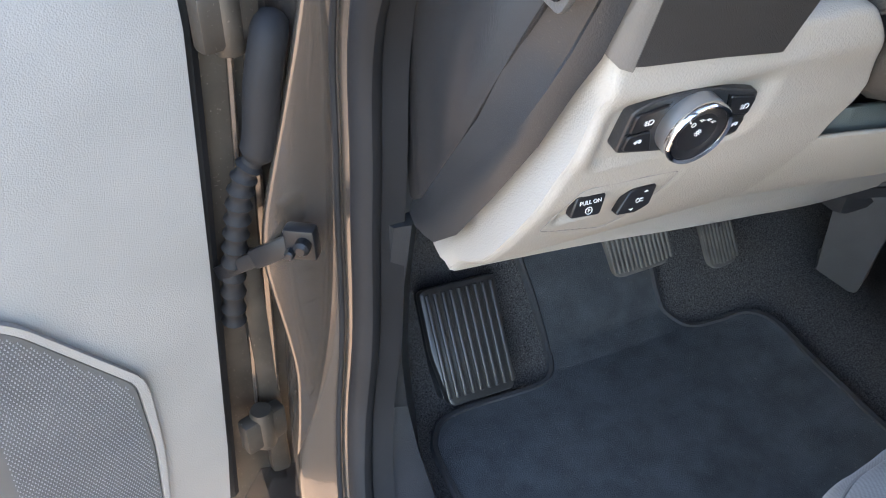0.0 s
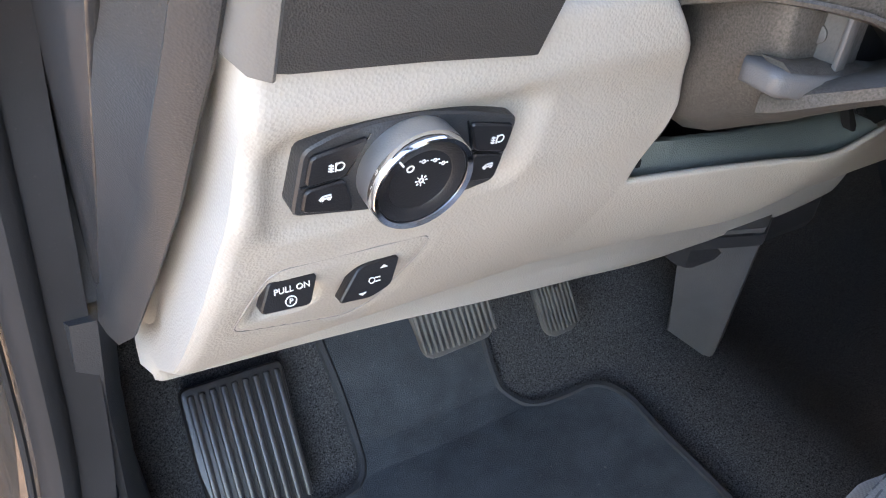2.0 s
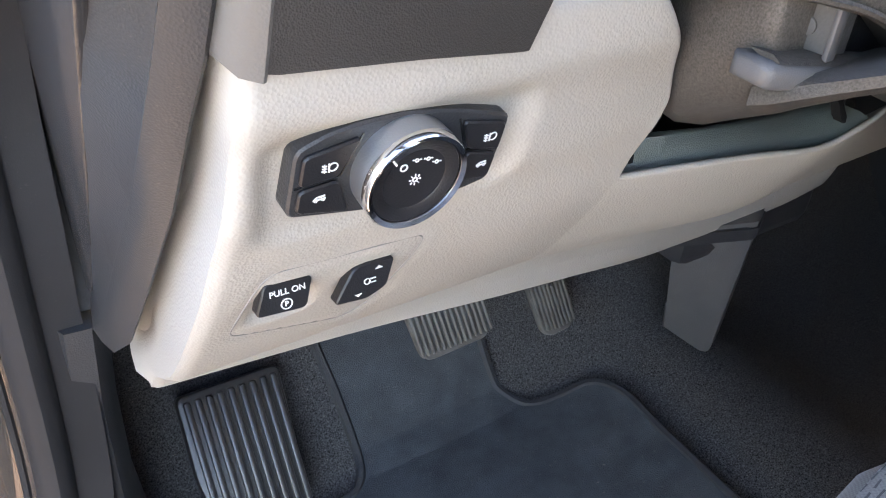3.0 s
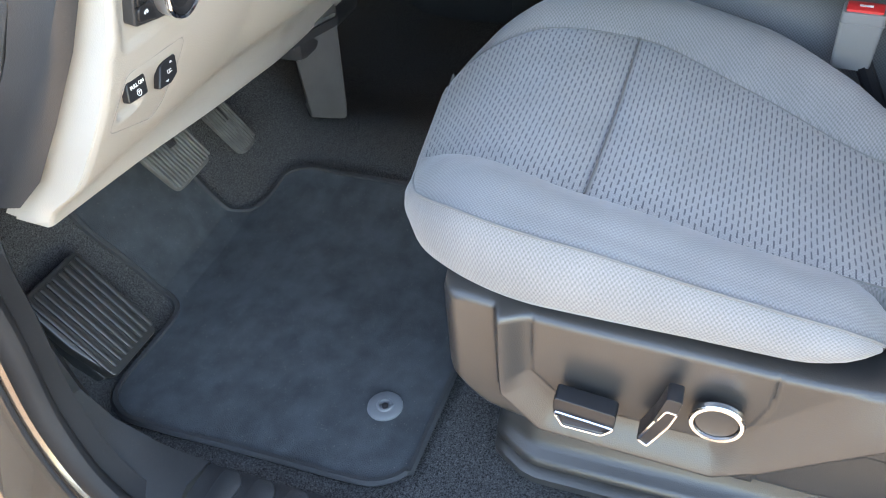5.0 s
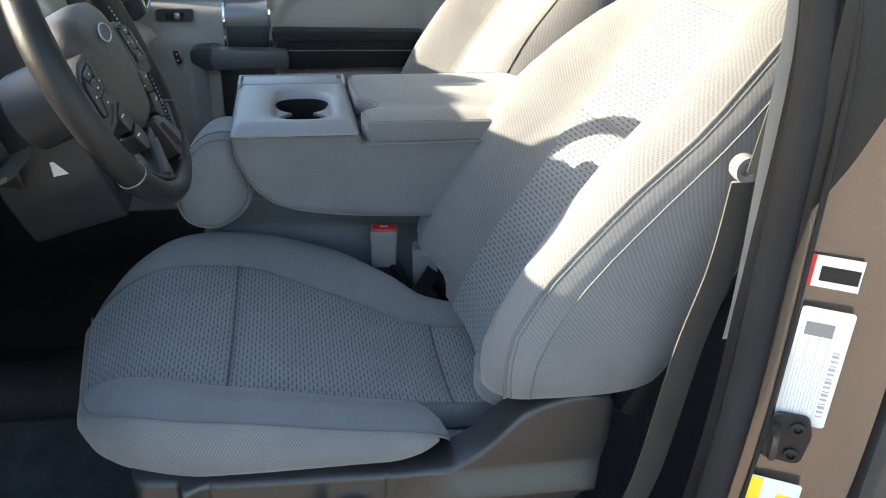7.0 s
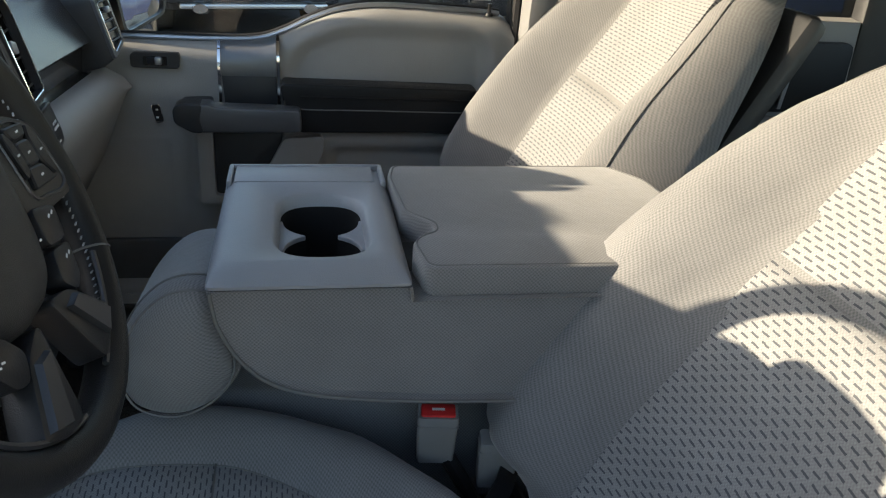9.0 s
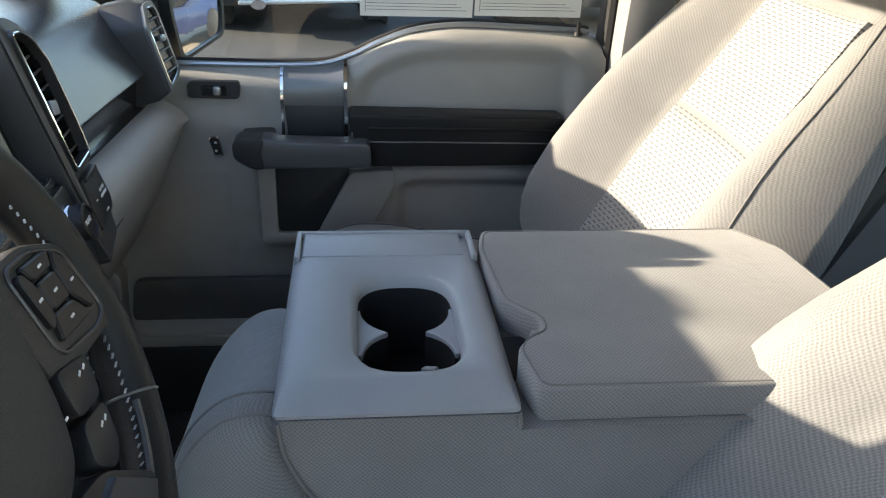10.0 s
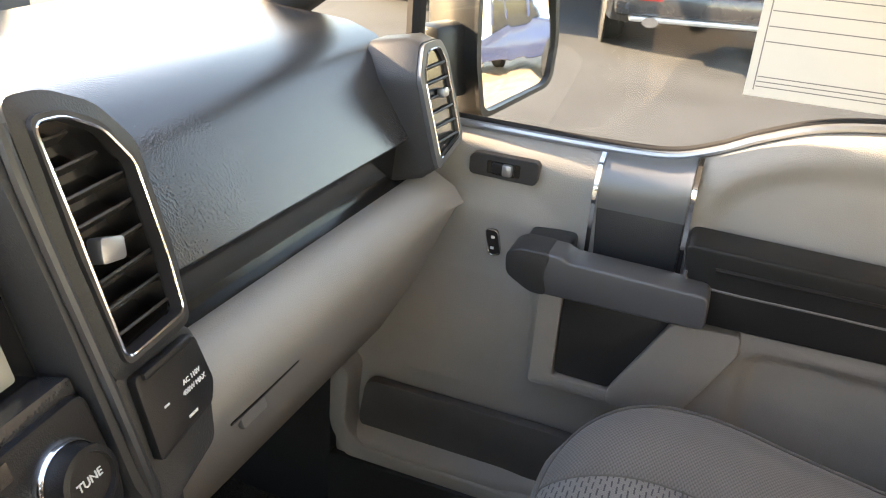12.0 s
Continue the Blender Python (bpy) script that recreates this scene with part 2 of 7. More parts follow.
def box(x0, x1, y0, y1, z0, z1, r=0.0, bm=None, seg=2):
    own = bm is None
    b = bmesh.new() if own else bm
    vs = [b.verts.new((x, y, z)) for x in (x0, x1) for y in (y0, y1) for z in (z0, z1)]
    for f in ((0, 1, 3, 2), (4, 6, 7, 5), (0, 4, 5, 1), (2, 3, 7, 6), (0, 2, 6, 4), (1, 5, 7, 3)):
        b.faces.new([vs[i] for i in f])
    bmesh.ops.recalc_face_normals(b, faces=b.faces)
    if own:
        bevel(b, r, seg)
    return b


def moved(bm, m):
    bmesh.ops.transform(bm, matrix=m, verts=bm.verts)
    return bm


def join(*bms):
    """Puts several meshes into the first."""
    out = bms[0]
    for b in bms[1:]:
        me = bpy.data.meshes.new("t")
        b.to_mesh(me)
        b.free()
        out.from_mesh(me)
        bpy.data.meshes.remove(me)
    return out


def frame3(o, right, up):
    """Local x along right, y along up, z out of the face."""
    r = Vector(right).normalized()
    n = r.cross(Vector(up)).normalized()
    u = n.cross(r)
    return Matrix(((r.x, u.x, n.x, o[0]), (r.y, u.y, n.y, o[1]), (r.z, u.z, n.z, o[2]), (0, 0, 0, 1)))


def plate(outline, z0, z1, r=0.0, seg=2):
    """A flat outline (x, y) given depth from z0 to z1, with rounded edges."""
    bm = bmesh.new()
    lo = [bm.verts.new((x, y, z0)) for x, y in outline]
    hi = [bm.verts.new((x, y, z1)) for x, y in outline]
    n = len(outline)
    bm.faces.new(lo[::-1])
    bm.faces.new(hi)
    for i in range(n):
        bm.faces.new((lo[i], lo[(i + 1) % n], hi[(i + 1) % n], hi[i]))
    bmesh.ops.recalc_face_normals(bm, faces=bm.faces)
    bevel(bm, r, seg)
    return bm


def rounded(outline, r, n=5):
    """Rounds the corners of an outline."""
    out = []
    k = len(outline)
    for i in range(k):
        p, a, b = (Vector(outline[j % k]).to_2d() for j in (i, i - 1, i + 1))
        da, db = (a - p), (b - p)
        q = min(r, da.length * 0.49, db.length * 0.49)
        s, e = p + da.normalized() * q, p + db.normalized() * q
        for j in range(n + 1):
            t = j / n
            out.append(tuple((1 - t) ** 2 * s + 2 * t * (1 - t) * p + t * t * e))
    return out


def ring(outline, inner, z0, z1):
    """A flat frame between two outlines of the same count."""
    bm = bmesh.new()
    n = len(outline)
    rows = [[bm.verts.new((x, y, z)) for x, y in o] for o, z in ((outline, z0), (outline, z1), (inner, z1), (inner, z0))]
    for j in range(4):
        a, b = rows[j], rows[(j + 1) % 4]
        for i in range(n):
            bm.faces.new((a[i], a[(i + 1) % n], b[(i + 1) % n], b[i]))
    return bm


def scaled(outline, d):
    """Shrinks an outline towards its middle by about d."""
    c = Vector((sum(p[0] for p in outline) / len(outline), sum(p[1] for p in outline) / len(outline)))
    out = []
    for p in outline:
        v = Vector(p) - c
        out.append(tuple(c + v * max(0.05, 1 - d / max(v.length, 1e-6))))
    return out


def lathe(profile, n=32, cap=True):
    """Turns (radius, height) rows round z."""
    bm = bmesh.new()
    rows = []
    for r, z in profile:
        rows.append([bm.verts.new((r * math.cos(6.28318 * i / n), r * math.sin(6.28318 * i / n), z)) for i in range(n)])
    for a, b in zip(rows, rows[1:]):
        for i in range(n):
            bm.faces.new((a[i], a[(i + 1) % n], b[(i + 1) % n], b[i]))
    if cap and profile[0] != profile[-1]:
        for row, (r, z) in ((rows[0], profile[0]), (rows[-1], profile[-1])):
            if r > 1e-5:
                bm.faces.new(row)
    return bm


def smooth_path(points, n=8, closed=False):
    """Catmull-Rom through the points."""
    ps = [Vector(p) for p in points]
    out = []
    k = len(ps)
    for i in range(k if closed else k - 1):
        if closed:
            p0, p1, p2, p3 = ps[i - 1], ps[i], ps[(i + 1) % k], ps[(i + 2) % k]
        else:
            p0, p1, p2, p3 = ps[max(i - 1, 0)], ps[i], ps[i + 1], ps[min(i + 2, k - 1)]
        for j in range(n):
            t = j / n
            out.append(0.5 * (2 * p1 + (p2 - p0) * t + (2 * p0 - 5 * p1 + 4 * p2 - p3) * t * t + (3 * p1 - p0 - 3 * p2 + p3) * t ** 3))
    if not closed:
        out.append(ps[-1])
    return out


def loft(rows, closed_ring=True, caps=True, closed_path=False):
    bm = bmesh.new()
    vs = [[bm.verts.new(p) for p in row] for row in rows]
    n = len(rows[0])
    pairs = list(zip(vs, vs[1:])) + ([(vs[-1], vs[0])] if closed_path else [])
    for a, b in pairs:
        for i in range(n if closed_ring else n - 1):
            bm.faces.new((a[i], a[(i + 1) % n], b[(i + 1) % n], b[i]))
    if caps and closed_ring and not closed_path:
        bm.faces.new(vs[0])
        bm.faces.new(vs[-1])
    return bm


def tube(points, r, n=8, closed=False, radii=None):
    """A round bar along points."""
    ps = [Vector(p) for p in points]
    rows = []
    ref = None
    for i, p in enumerate(ps):
        a = ps[i - 1] if (i or closed) else p
        b = ps[(i + 1) % len(ps)] if (i < len(ps) - 1 or closed) else p
        d = (b - a).normalized()
        if ref is None:
            ref = d.orthogonal().normalized()
        ref = (ref - d * ref.dot(d)).normalized()
        s = d.cross(ref)
        q = radii[i] if radii else r
        rows.append([p + (ref * math.cos(6.28318 * j / n) + s * math.sin(6.28318 * j / n)) * q for j in range(n)])
    return loft(rows, closed_path=closed)


def band(path, section, closed=False, centre=None):
    """Sweeps section rows (a: away from the centre in the y-z plane, b: along x) along a path that lies about in one x plane."""
    ps = [Vector(p) for p in path]
    k = len(ps)
    rows = []
    for i, p in enumerate(ps):
        a = ps[i - 1] if (i or closed) else p
        b = ps[(i + 1) % k] if (i < k - 1 or closed) else p
        d = b - a
        nrm = Vector((0, d.z, -d.y)).normalized()
        if nrm.dot(p - Vector(centre)) < 0:
            nrm = -nrm
        rows.append([p + nrm * s + Vector((c, 0, 0)) for s, c in section])
    return loft(rows, closed_path=closed)


def strip(points, side, w, t):
    """A flat strap along points; side: its width direction."""
    ps = [Vector(p) for p in points]
    s = Vector(side).normalized()
    rows = []
    for i, p in enumerate(ps):
        d = (ps[min(i + 1, len(ps) - 1)] - ps[max(i - 1, 0)]).normalized()
        q = (s - d * s.dot(d)).normalized()
        n = d.cross(q)
        rows.append([p + q * w / 2 + n * t / 2, p - q * w / 2 + n * t / 2, p - q * w / 2 - n * t / 2, p + q * w / 2 - n * t / 2])
    return loft(rows)


def ease(d):
    d = min(max(d, 0.0), 1.0)
    return math.sqrt(1 - (1 - d) ** 2)


def spread(n):
    """Steps from 0 to 1, closer together near both ends."""
    return [0.5 - 0.5 * math.cos(math.pi * i / n) for i in range(n + 1)]


def lerp_rows(rows, t):
    """Smooth lookup in rows of (t, value), with no overshoot."""
    if t <= rows[0][0]:
        return rows[0][1]
    if t >= rows[-1][0]:
        return rows[-1][1]
    n = len(rows)
    d = [(q[1] - p[1]) / (q[0] - p[0]) for p, q in zip(rows, rows[1:])]
    for i in range(n - 1):
        if t <= rows[i + 1][0]:
            break
    def slope(j):
        if j == 0 or j == n - 1:
            return d[0] if j == 0 else d[-1]
        return 0.0 if d[j - 1] * d[j] <= 0 else 2 * d[j - 1] * d[j] / (d[j - 1] + d[j])
    h = rows[i + 1][0] - rows[i][0]
    s = (t - rows[i][0]) / h
    a, b = rows[i][1], rows[i + 1][1]
    return (2 * s ** 3 - 3 * s * s + 1) * a + (s ** 3 - 2 * s * s + s) * h * slope(i) + (3 * s * s - 2 * s ** 3) * b + (s ** 3 - s * s) * h * slope(i + 1)


def pillow(x0, x1, y0, y1, low, top, rx=(0.04, 0.04), ry=(0.04, 0.08), n=(34, 34), m=None, tuck=0.0):
    """A stuffed shape over a plan: x0, x1 are functions of y, top of (x, y); rx, ry are the edge roundings. UVs in metres."""
    bm = bmesh.new()
    uvl = bm.loops.layers.uv.new("UVMap")
    us, vs = spread(n[0]), spread(n[1])
    grid, coords = [], {}
    for v in vs:
        y = y0 + (y1 - y0) * v
        a, b = x0(y), x1(y)
        row = []
        for u in us:
            x = a + (b - a) * u
            e = ease((x - a) / rx[0]) * ease((b - x) / rx[1]) * ease((y - y0) / ry[0]) * ease((y1 - y) / ry[1])
            t = top(x, y)
            vert = bm.verts.new((x, y, low + (t - low) * e))
            coords[vert] = (x, y)
            row.append(vert)
        grid.append(row)
    for r0, r1 in zip(grid, grid[1:]):
        for i in range(len(r0) - 1):
            bm.faces.new((r0[i], r0[i + 1], r1[i + 1], r1[i]))
    # lengths along the cloth, so that the weave keeps its size on steep sides
    nr, nc = len(grid), len(grid[0])
    au = [[0.0] * nc for _ in grid]
    av = [[0.0] * nc for _ in grid]
    for j in range(nr):
        for i in range(nc):
            if i:
                au[j][i] = au[j][i - 1] + (grid[j][i].co - grid[j][i - 1].co).length
            if j:
                av[j][i] = av[j - 1][i] + (grid[j][i].co - grid[j - 1][i].co).length
    for j in range(nr):
        for i in range(nc):
            coords[grid[j][i]] = (au[j][i] - au[j][nc // 2], av[j][i] - av[nr // 2][i])
    edge = grid[0] + [r[-1] for r in grid[1:]] + grid[-1][-2::-1] + [r[0] for r in grid[-2:0:-1]]
    base = []
    for q in edge:
        w = bm.verts.new((q.co.x, q.co.y - tuck * max(0.0, (q.co.y - y0) / (y1 - y0) * 2 - 1), low - 0.02))
        coords[w] = coords[q]
        base.append(w)
    k = len(edge)
    for i in range(k):
        bm.faces.new((edge[i], base[i], base[(i + 1) % k], edge[(i + 1) % k]))
    bm.faces.new(base)
    for f in bm.faces:
        for l in f.loops:
            c = coords[l.vert]
            l[uvl].uv = c
    if m is not None:
        moved(bm, m)
    return bm


def sheet(xs, ys, height, m=None, thick=0.004):
    """A cloth panel over given x rows (functions of y) at a height; closed at its rim."""
    bm = bmesh.new()
    uvl = bm.loops.layers.uv.new("UVMap")
    coords = {}
    rows = []
    for y in ys:
        a, b = xs(y)
        row = []
        for i in range(17):
            x = a + (b - a) * i / 16
            v = bm.verts.new((x, y, height(x, y)))
            coords[v] = (x, y)
            row.append(v)
        rows.append(row)
    for r0, r1 in zip(rows, rows[1:]):
        for i in range(16):
            bm.faces.new((r0[i], r0[i + 1], r1[i + 1], r1[i]))
    edge = rows[0] + [r[-1] for r in rows[1:]] + rows[-1][-2::-1] + [r[0] for r in rows[-2:0:-1]]
    base = []
    for q in edge:
        w = bm.verts.new((q.co.x, q.co.y, q.co.z - thick))
        coords[w] = coords[q]
        base.append(w)
    k = len(edge)
    for i in range(k):
        bm.faces.new((edge[i], base[i], base[(i + 1) % k], edge[(i + 1) % k]))
    for f in bm.faces:
        for l in f.loops:
            l[uvl].uv = coords[l.vert]
    if m is not None:
        moved(bm, m)
    return bm


def text_mesh(words, size, m, depth=0.0004):
    cu = bpy.data.curves.new("t", "FONT")
    cu.body, cu.size, cu.align_x, cu.align_y, cu.extrude = words, size, "CENTER", "CENTER", depth
    ob = bpy.data.objects.new("t", cu)
    scene.collection.objects.link(ob)
    me = bpy.data.meshes.new_from_object(ob.evaluated_get(bpy.context.evaluated_depsgraph_get()))
    bm = bmesh.new()
    bm.from_mesh(me)
    bpy.data.objects.remove(ob)
    return moved(bm, m)


def smooth_mask(d, soft):
    """1 inside (d < 0), 0 outside, over a soft rim."""
    t = min(max(0.5 - d / soft, 0.0), 1.0)
    return t * t * (3 - 2 * t)


def rr_dist(a, b, a0, a1, b0, b1, r):
    """Signed distance to a rounded rectangle."""
    qa = abs(a - (a0 + a1) / 2) - (a1 - a0) / 2 + r
    qb = abs(b - (b0 + b1) / 2) - (b1 - b0) / 2 + r
    return math.hypot(max(qa, 0), max(qb, 0)) + min(max(qa, qb), 0) - r

# ---- the lot and the cab's shell ----
FLOOR = 0.505
GROUND = -0.10
bm = bmesh.new()
bmesh.ops.create_grid(bm, x_segments=24, y_segments=24, size=300)
ground = part("ground", moved(bm, pose(0, 0, GROUND)), M_ASPH)
tagged(ground, "dark worn asphalt of a parking lot", "ground", kind="structure")

bm = bmesh.new()
pts = [(-300, -300), (300, -300), (300, -2.2), (1.3, -2.2), (1.3, 300), (-300, 300)]
bm.faces.new([bm.verts.new((x, y, GROUND + 0.005)) for x, y in pts])
gravel = part("gravel", bm, M_DIRT)
tagged(gravel, "tan sunlit gravel beside the asphalt", "ground", kind="structure")

# floor pan with its carpet, toe board rising under the dash
rows = []
for x in [i * 0.05 - 0.74 for i in range(31)]:
    hump = 0.10 * math.exp(-((x - 0.03) / 0.17) ** 2)
    col = []
    for y, z in ((-1.6, 0), (-0.4, 0), (0.2, 0), (0.6, 0), (0.95, 0.0), (1.06, 0.01), (1.12, 0.05), (1.24, 0.22), (1.36, 0.45), (1.40, 0.80), (1.40, 1.10)):
        col.append((x, y, FLOOR - 0.008 + z + hump))
    col += [(x, 1.46, 1.10), (x, 1.46, 0.40), (x, -1.6, 0.40)]
    rows.append(col)
floor = part("floor", loft(rows), M_CARPET, sharp=50)
tagged(floor, "black pile carpet over the cab floor and toe board", "floor", kind="structure")

roof = part("ceiling", box(-0.80, 0.80, -1.7, 0.36, 1.76, 1.80, 0.015), M_HEAD)
tagged(roof, "pale cloth headliner under the cab roof", "ceiling", kind="structure")
rear = part("wall_rear", box(-0.86, 0.86, -1.72, -1.66, 0.30, 1.40, 0.01), M_DARK)
tagged(rear, "dark rear wall of the cab", "wall", kind="structure")

# body side round the open front door: one sweep of painted steel along the opening
OPEN = [(-0.775, 0.98, 1.22), (-0.785, 1.0, 1.0), (-0.795, 0.992, 0.80), (-0.815, 0.975, 0.66), (-0.835, 0.92, 0.565), (-0.843, 0.84, 0.527),
        (-0.846, 0.65, 0.515), (-0.848, 0.35, 0.515), (-0.848, 0.03, 0.52), (-0.848, -0.10, 0.545), (-0.846, -0.18, 0.615), (-0.840, -0.232, 0.75), (-0.832, -0.262, 1.0),
        (-0.815, -0.275, 1.25), (-0.80, -0.275, 1.5), (-0.77, -0.23, 1.66), (-0.745, -0.05, 1.715), (-0.735, 0.20, 1.715), (-0.745, 0.42, 1.66), (-0.76, 0.75, 1.42)]
opening = smooth_path(OPEN, 6, True)
MID = (-0.8, 0.4, 1.1)
body = thing("cab_body", "bronze-brown metallic painted truck cab with its driver doorway open", "truck body", (0, 0, GROUND))
part("door_frame", band(opening, [(0.004, 0.01), (0.016, -0.004), (0.026, -0.020), (0.050, -0.032), (0.080, -0.048), (0.105, -0.064), (0.122, -0.070), (0.140, -0.070), (0.15, -0.05), (0.10, 0.02)], True, MID), M_PAINT, body)
part("door_seal", band(opening, [(0.021 * math.cos(a) + 0.003, 0.016 * math.sin(a) - 0.007) for a in [k * 0.5236 for k in range(12)]], True, MID), M_RUBBER, body, "black rubber door seal")
part("inner_trim", band(opening, [(-0.004, 0.004), (0.028, -0.004), (0.034, 0.010), (0.030, 0.034), (-0.004, 0.036)], True, MID), M_RUBBER, body, "black inner trim of the doorway")
outer = [Vector((v.x - 0.018, *(Vector((v.y, v.z)) + (Vector((v.y, v.z)) - Vector((0.4, 1.1))).normalized() * 0.030))) for v in opening]
part("drip_bead", tube([(p.x - 0.012, p.y, p.z) for p in outer], 0.0035, 6, True), M_RUBBER, body, "thin black sealing lip")
part("rocker_panel", loft([[(-0.94, y, 0.44), (-0.985, y, 0.36), (-0.98, y, 0.22), (-0.90, y, 0.18), (-0.86, y, 0.42)] for y in (-1.6, -0.4, 0.4, 1.3)]), M_PAINT, body)
part("cowl_side", box(-0.98, -0.90, 1.15, 1.9, 0.35, 1.22, 0.02), M_PAINT, body)
part("roof_skin", loft([[(-0.70, y, 1.82), (-0.5, y, 1.86), (0.5, y, 1.86), (0.70, y, 1.82), (0.70, y, 1.81), (-0.70, y, 1.81)] for y in (-1.7, -0.6, 0.3)]), M_PAINT, body)
part("hood", loft([[(-0.92, y, z - 0.10), (-0.75, y, z), (0, y, z + 0.03), (0.75, y, z), (0.92, y, z - 0.10), (0, y, z - 0.14)] for y, z in ((1.45, 1.24), (1.9, 1.22), (2.5, 1.16))]), M_PAINT, body)
part("windshield_pillar", tube([(0.80, 1.10, 1.26), (0.77, 0.75, 1.50), (0.70, 0.36, 1.76)], 0.035, 10), M_DARK, body)
part("windshield_header", box(-0.72, 0.72, 0.33, 0.40, 1.74, 1.80, 0.012), M_HEAD, body)

# B pillar trim on the driver's side, and the rear wall of side trim behind it
part("centre_pillar", loft([[(-0.80, -0.285, z), (-0.825, -0.285, z), (-0.86, -0.38, z), (-0.80, -0.46, z), (-0.775, -0.42, z)] for z in (0.50, 0.9, 1.3, 1.75)]), M_BUTTON, body)
part("rear_side", box(-0.90, -0.80, -1.66, -0.42, 0.45, 1.26, 0.02), M_DARK, body)
part("rear_side", box(-0.84, -0.78, -1.66, -0.42, 1.68, 1.80, 0.02), M_DARK, body)
part("rear_side", box(0.80, 0.90, -1.66, -1.08, 0.45, 1.80, 0.02), M_DARK, body)

# ---- sill: scuff plate with raised ribs ----
sill = thing("sill_plate", "black plastic sill scuff plate with raised slanted ribs", "sill plate", (-0.79, 0.4, FLOOR))
prof = [(-0.852, 0.514), (-0.848, 0.530), (-0.835, 0.536), (-0.765, 0.534), (-0.746, 0.526), (-0.740, 0.500), (-0.78, 0.49)]
part("plate_body", loft([[(x, y, z) for x, z in prof] for y in (0.118, 0.5, 0.826)]), M_DARK, sill)
for i in range(13):
    y = 0.775 - i * 0.0515
    o = rounded([(-0.838, y - 0.010), (-0.768, y - 0.018), (-0.752, y - 0.006), (-0.752, y + 0.016), (-0.766, y + 0.020), (-0.838, y + 0.022)], 0.005, 2)
    part("rib", plate(o, 0.531, 0.5385, 0.0025, 2), M_DARK, sill)
rows = []
for y, x0, x1, z in ((0.822, -0.850, -0.738, 0.530), (0.90, -0.842, -0.735, 0.535), (0.97, -0.824, -0.735, 0.57), (1.01, -0.806, -0.738, 0.64), (1.03, -0.795, -0.742, 0.74)):
    rows.append([(x0, y, z - 0.01), (x0 + 0.012, y, z + 0.004), ((x0 + x1) / 2, y + 0.004, z + 0.012), (x1 - 0.01, y, z + 0.004), (x1, y + 0.01, z - 0.03), ((x0 + x1) / 2, y + 0.03, z - 0.04)])
front_sill = thing("sill_trim", "curved black plastic trim ahead of the scuff plate", "sill trim", (-0.78, 0.9, FLOOR))
part("trim_body", loft(rows), M_DARK, front_sill)
rows = []
for y, x0, x1, z in ((0.121, -0.850, -0.745, 0.530), (-0.03, -0.850, -0.750, 0.534), (-0.13, -0.847, -0.765, 0.56), (-0.20, -0.842, -0.780, 0.64), (-0.245, -0.835, -0.79, 0.80), (-0.27, -0.825, -0.79, 1.0)):
    rows.append([(x0, y, z - 0.02), (x0 + 0.012, y, z + 0.004), ((x0 + x1) / 2 - 0.01, y, z + 0.006), (x1 - 0.008, y, z - 0.004), (x1, y - 0.02, z - 0.03), ((x0 + x1) / 2, y - 0.03, z - 0.05)])
rear_sill = thing("sill_trim", "curved black plastic trim behind the scuff plate", "sill trim", (-0.79, 0.0, FLOOR))
part("trim_body", loft(rows), M_DARK, rear_sill)

# ---- open driver's door and its hinge side ----
door = thing("door_driver", "open truck door with pale grey inner panel and speaker grille", "car door", (-0.95, 1.09, 0.5))
A = radians(69)
# the door's front edge leans with the cab side
D = Matrix(((-math.sin(A), 0.085, math.cos(A), -1.0135), (-math.cos(A), 0, -math.sin(A), 1.075), (0, 1, 0, 0), (0, 0, 0, 1)))
part("door_shell", moved(box(0.0, 1.05, 0.42, 1.22, -0.115, -0.045, 0.02), D), M_PAINT, door)
rows = []
for u in [0.012, 0.02, 0.05, 0.15, 0.3, 0.5, 0.7, 0.9, 1.03]:
    z = 0.0 if u > 0.015 else -0.03
    rows.append([(u, 0.455, z - 0.04), (u, 0.46, z - 0.004), (u, 0.58, z + 0.002), (u, 0.90, z), (u, 1.16, z - 0.008), (u, 1.285, z - 0.035), (u, 1.29, z - 0.05)])
part("inner_panel", moved(loft(rows), D), M_DOORP, door, "pale grey door trim panel")
grille = rounded([(0.115, 0.48), (0.108, 0.67), (0.115, 0.79), (0.225, 0.94), (0.32, 1.02), (0.42, 1.08), (0.42, 0.48)], 0.022, 5)
part("speaker_rim", moved(ring(grille, scaled(grille, 0.010), 0.0, 0.010), D), M_DOORP, door)
gr = part("speaker_grille", moved(plate(scaled(grille, 0.011), 0.0, 0.006, 0.002, 1), D), mat("speaker_mesh", (0.10, 0.10, 0.10), 0.7, var=0.1, grain=0.0), door, "grey perforated speaker grille")
bm = bmesh.new()
inner = scaled(grille, 0.018)
def inside_outline(o, x, y):
    c = False
    for i in range(len(o)):
        (xa, ya), (xb, yb) = o[i - 1], o[i]
        if (ya > y) != (yb > y) and x < (xb - xa) * (y - ya) / (yb - ya) + xa:
            c = not c
    return c
for i in range(50):
    for j in range(132):
        x, y = 0.07 + i * 0.004 + (j % 2) * 0.002, 0.475 + j * 0.0044
        if x < 0.27 and inside_outline(inner, x, y):
            q = [bm.verts.new(p) for p in ((x - 0.0015, y, 0.0063), (x, y - 0.0017, 0.0063), (x + 0.0015, y, 0.0063), (x, y + 0.0017, 0.0063), (x, y, 0.0078))]
            for k in range(4):
                bm.faces.new((q[k], q[(k + 1) % 4], q[4]))
gm = part("grille_relief", moved(bm, D), M_GREYPL, door)
gm["kind"] = "stuff"
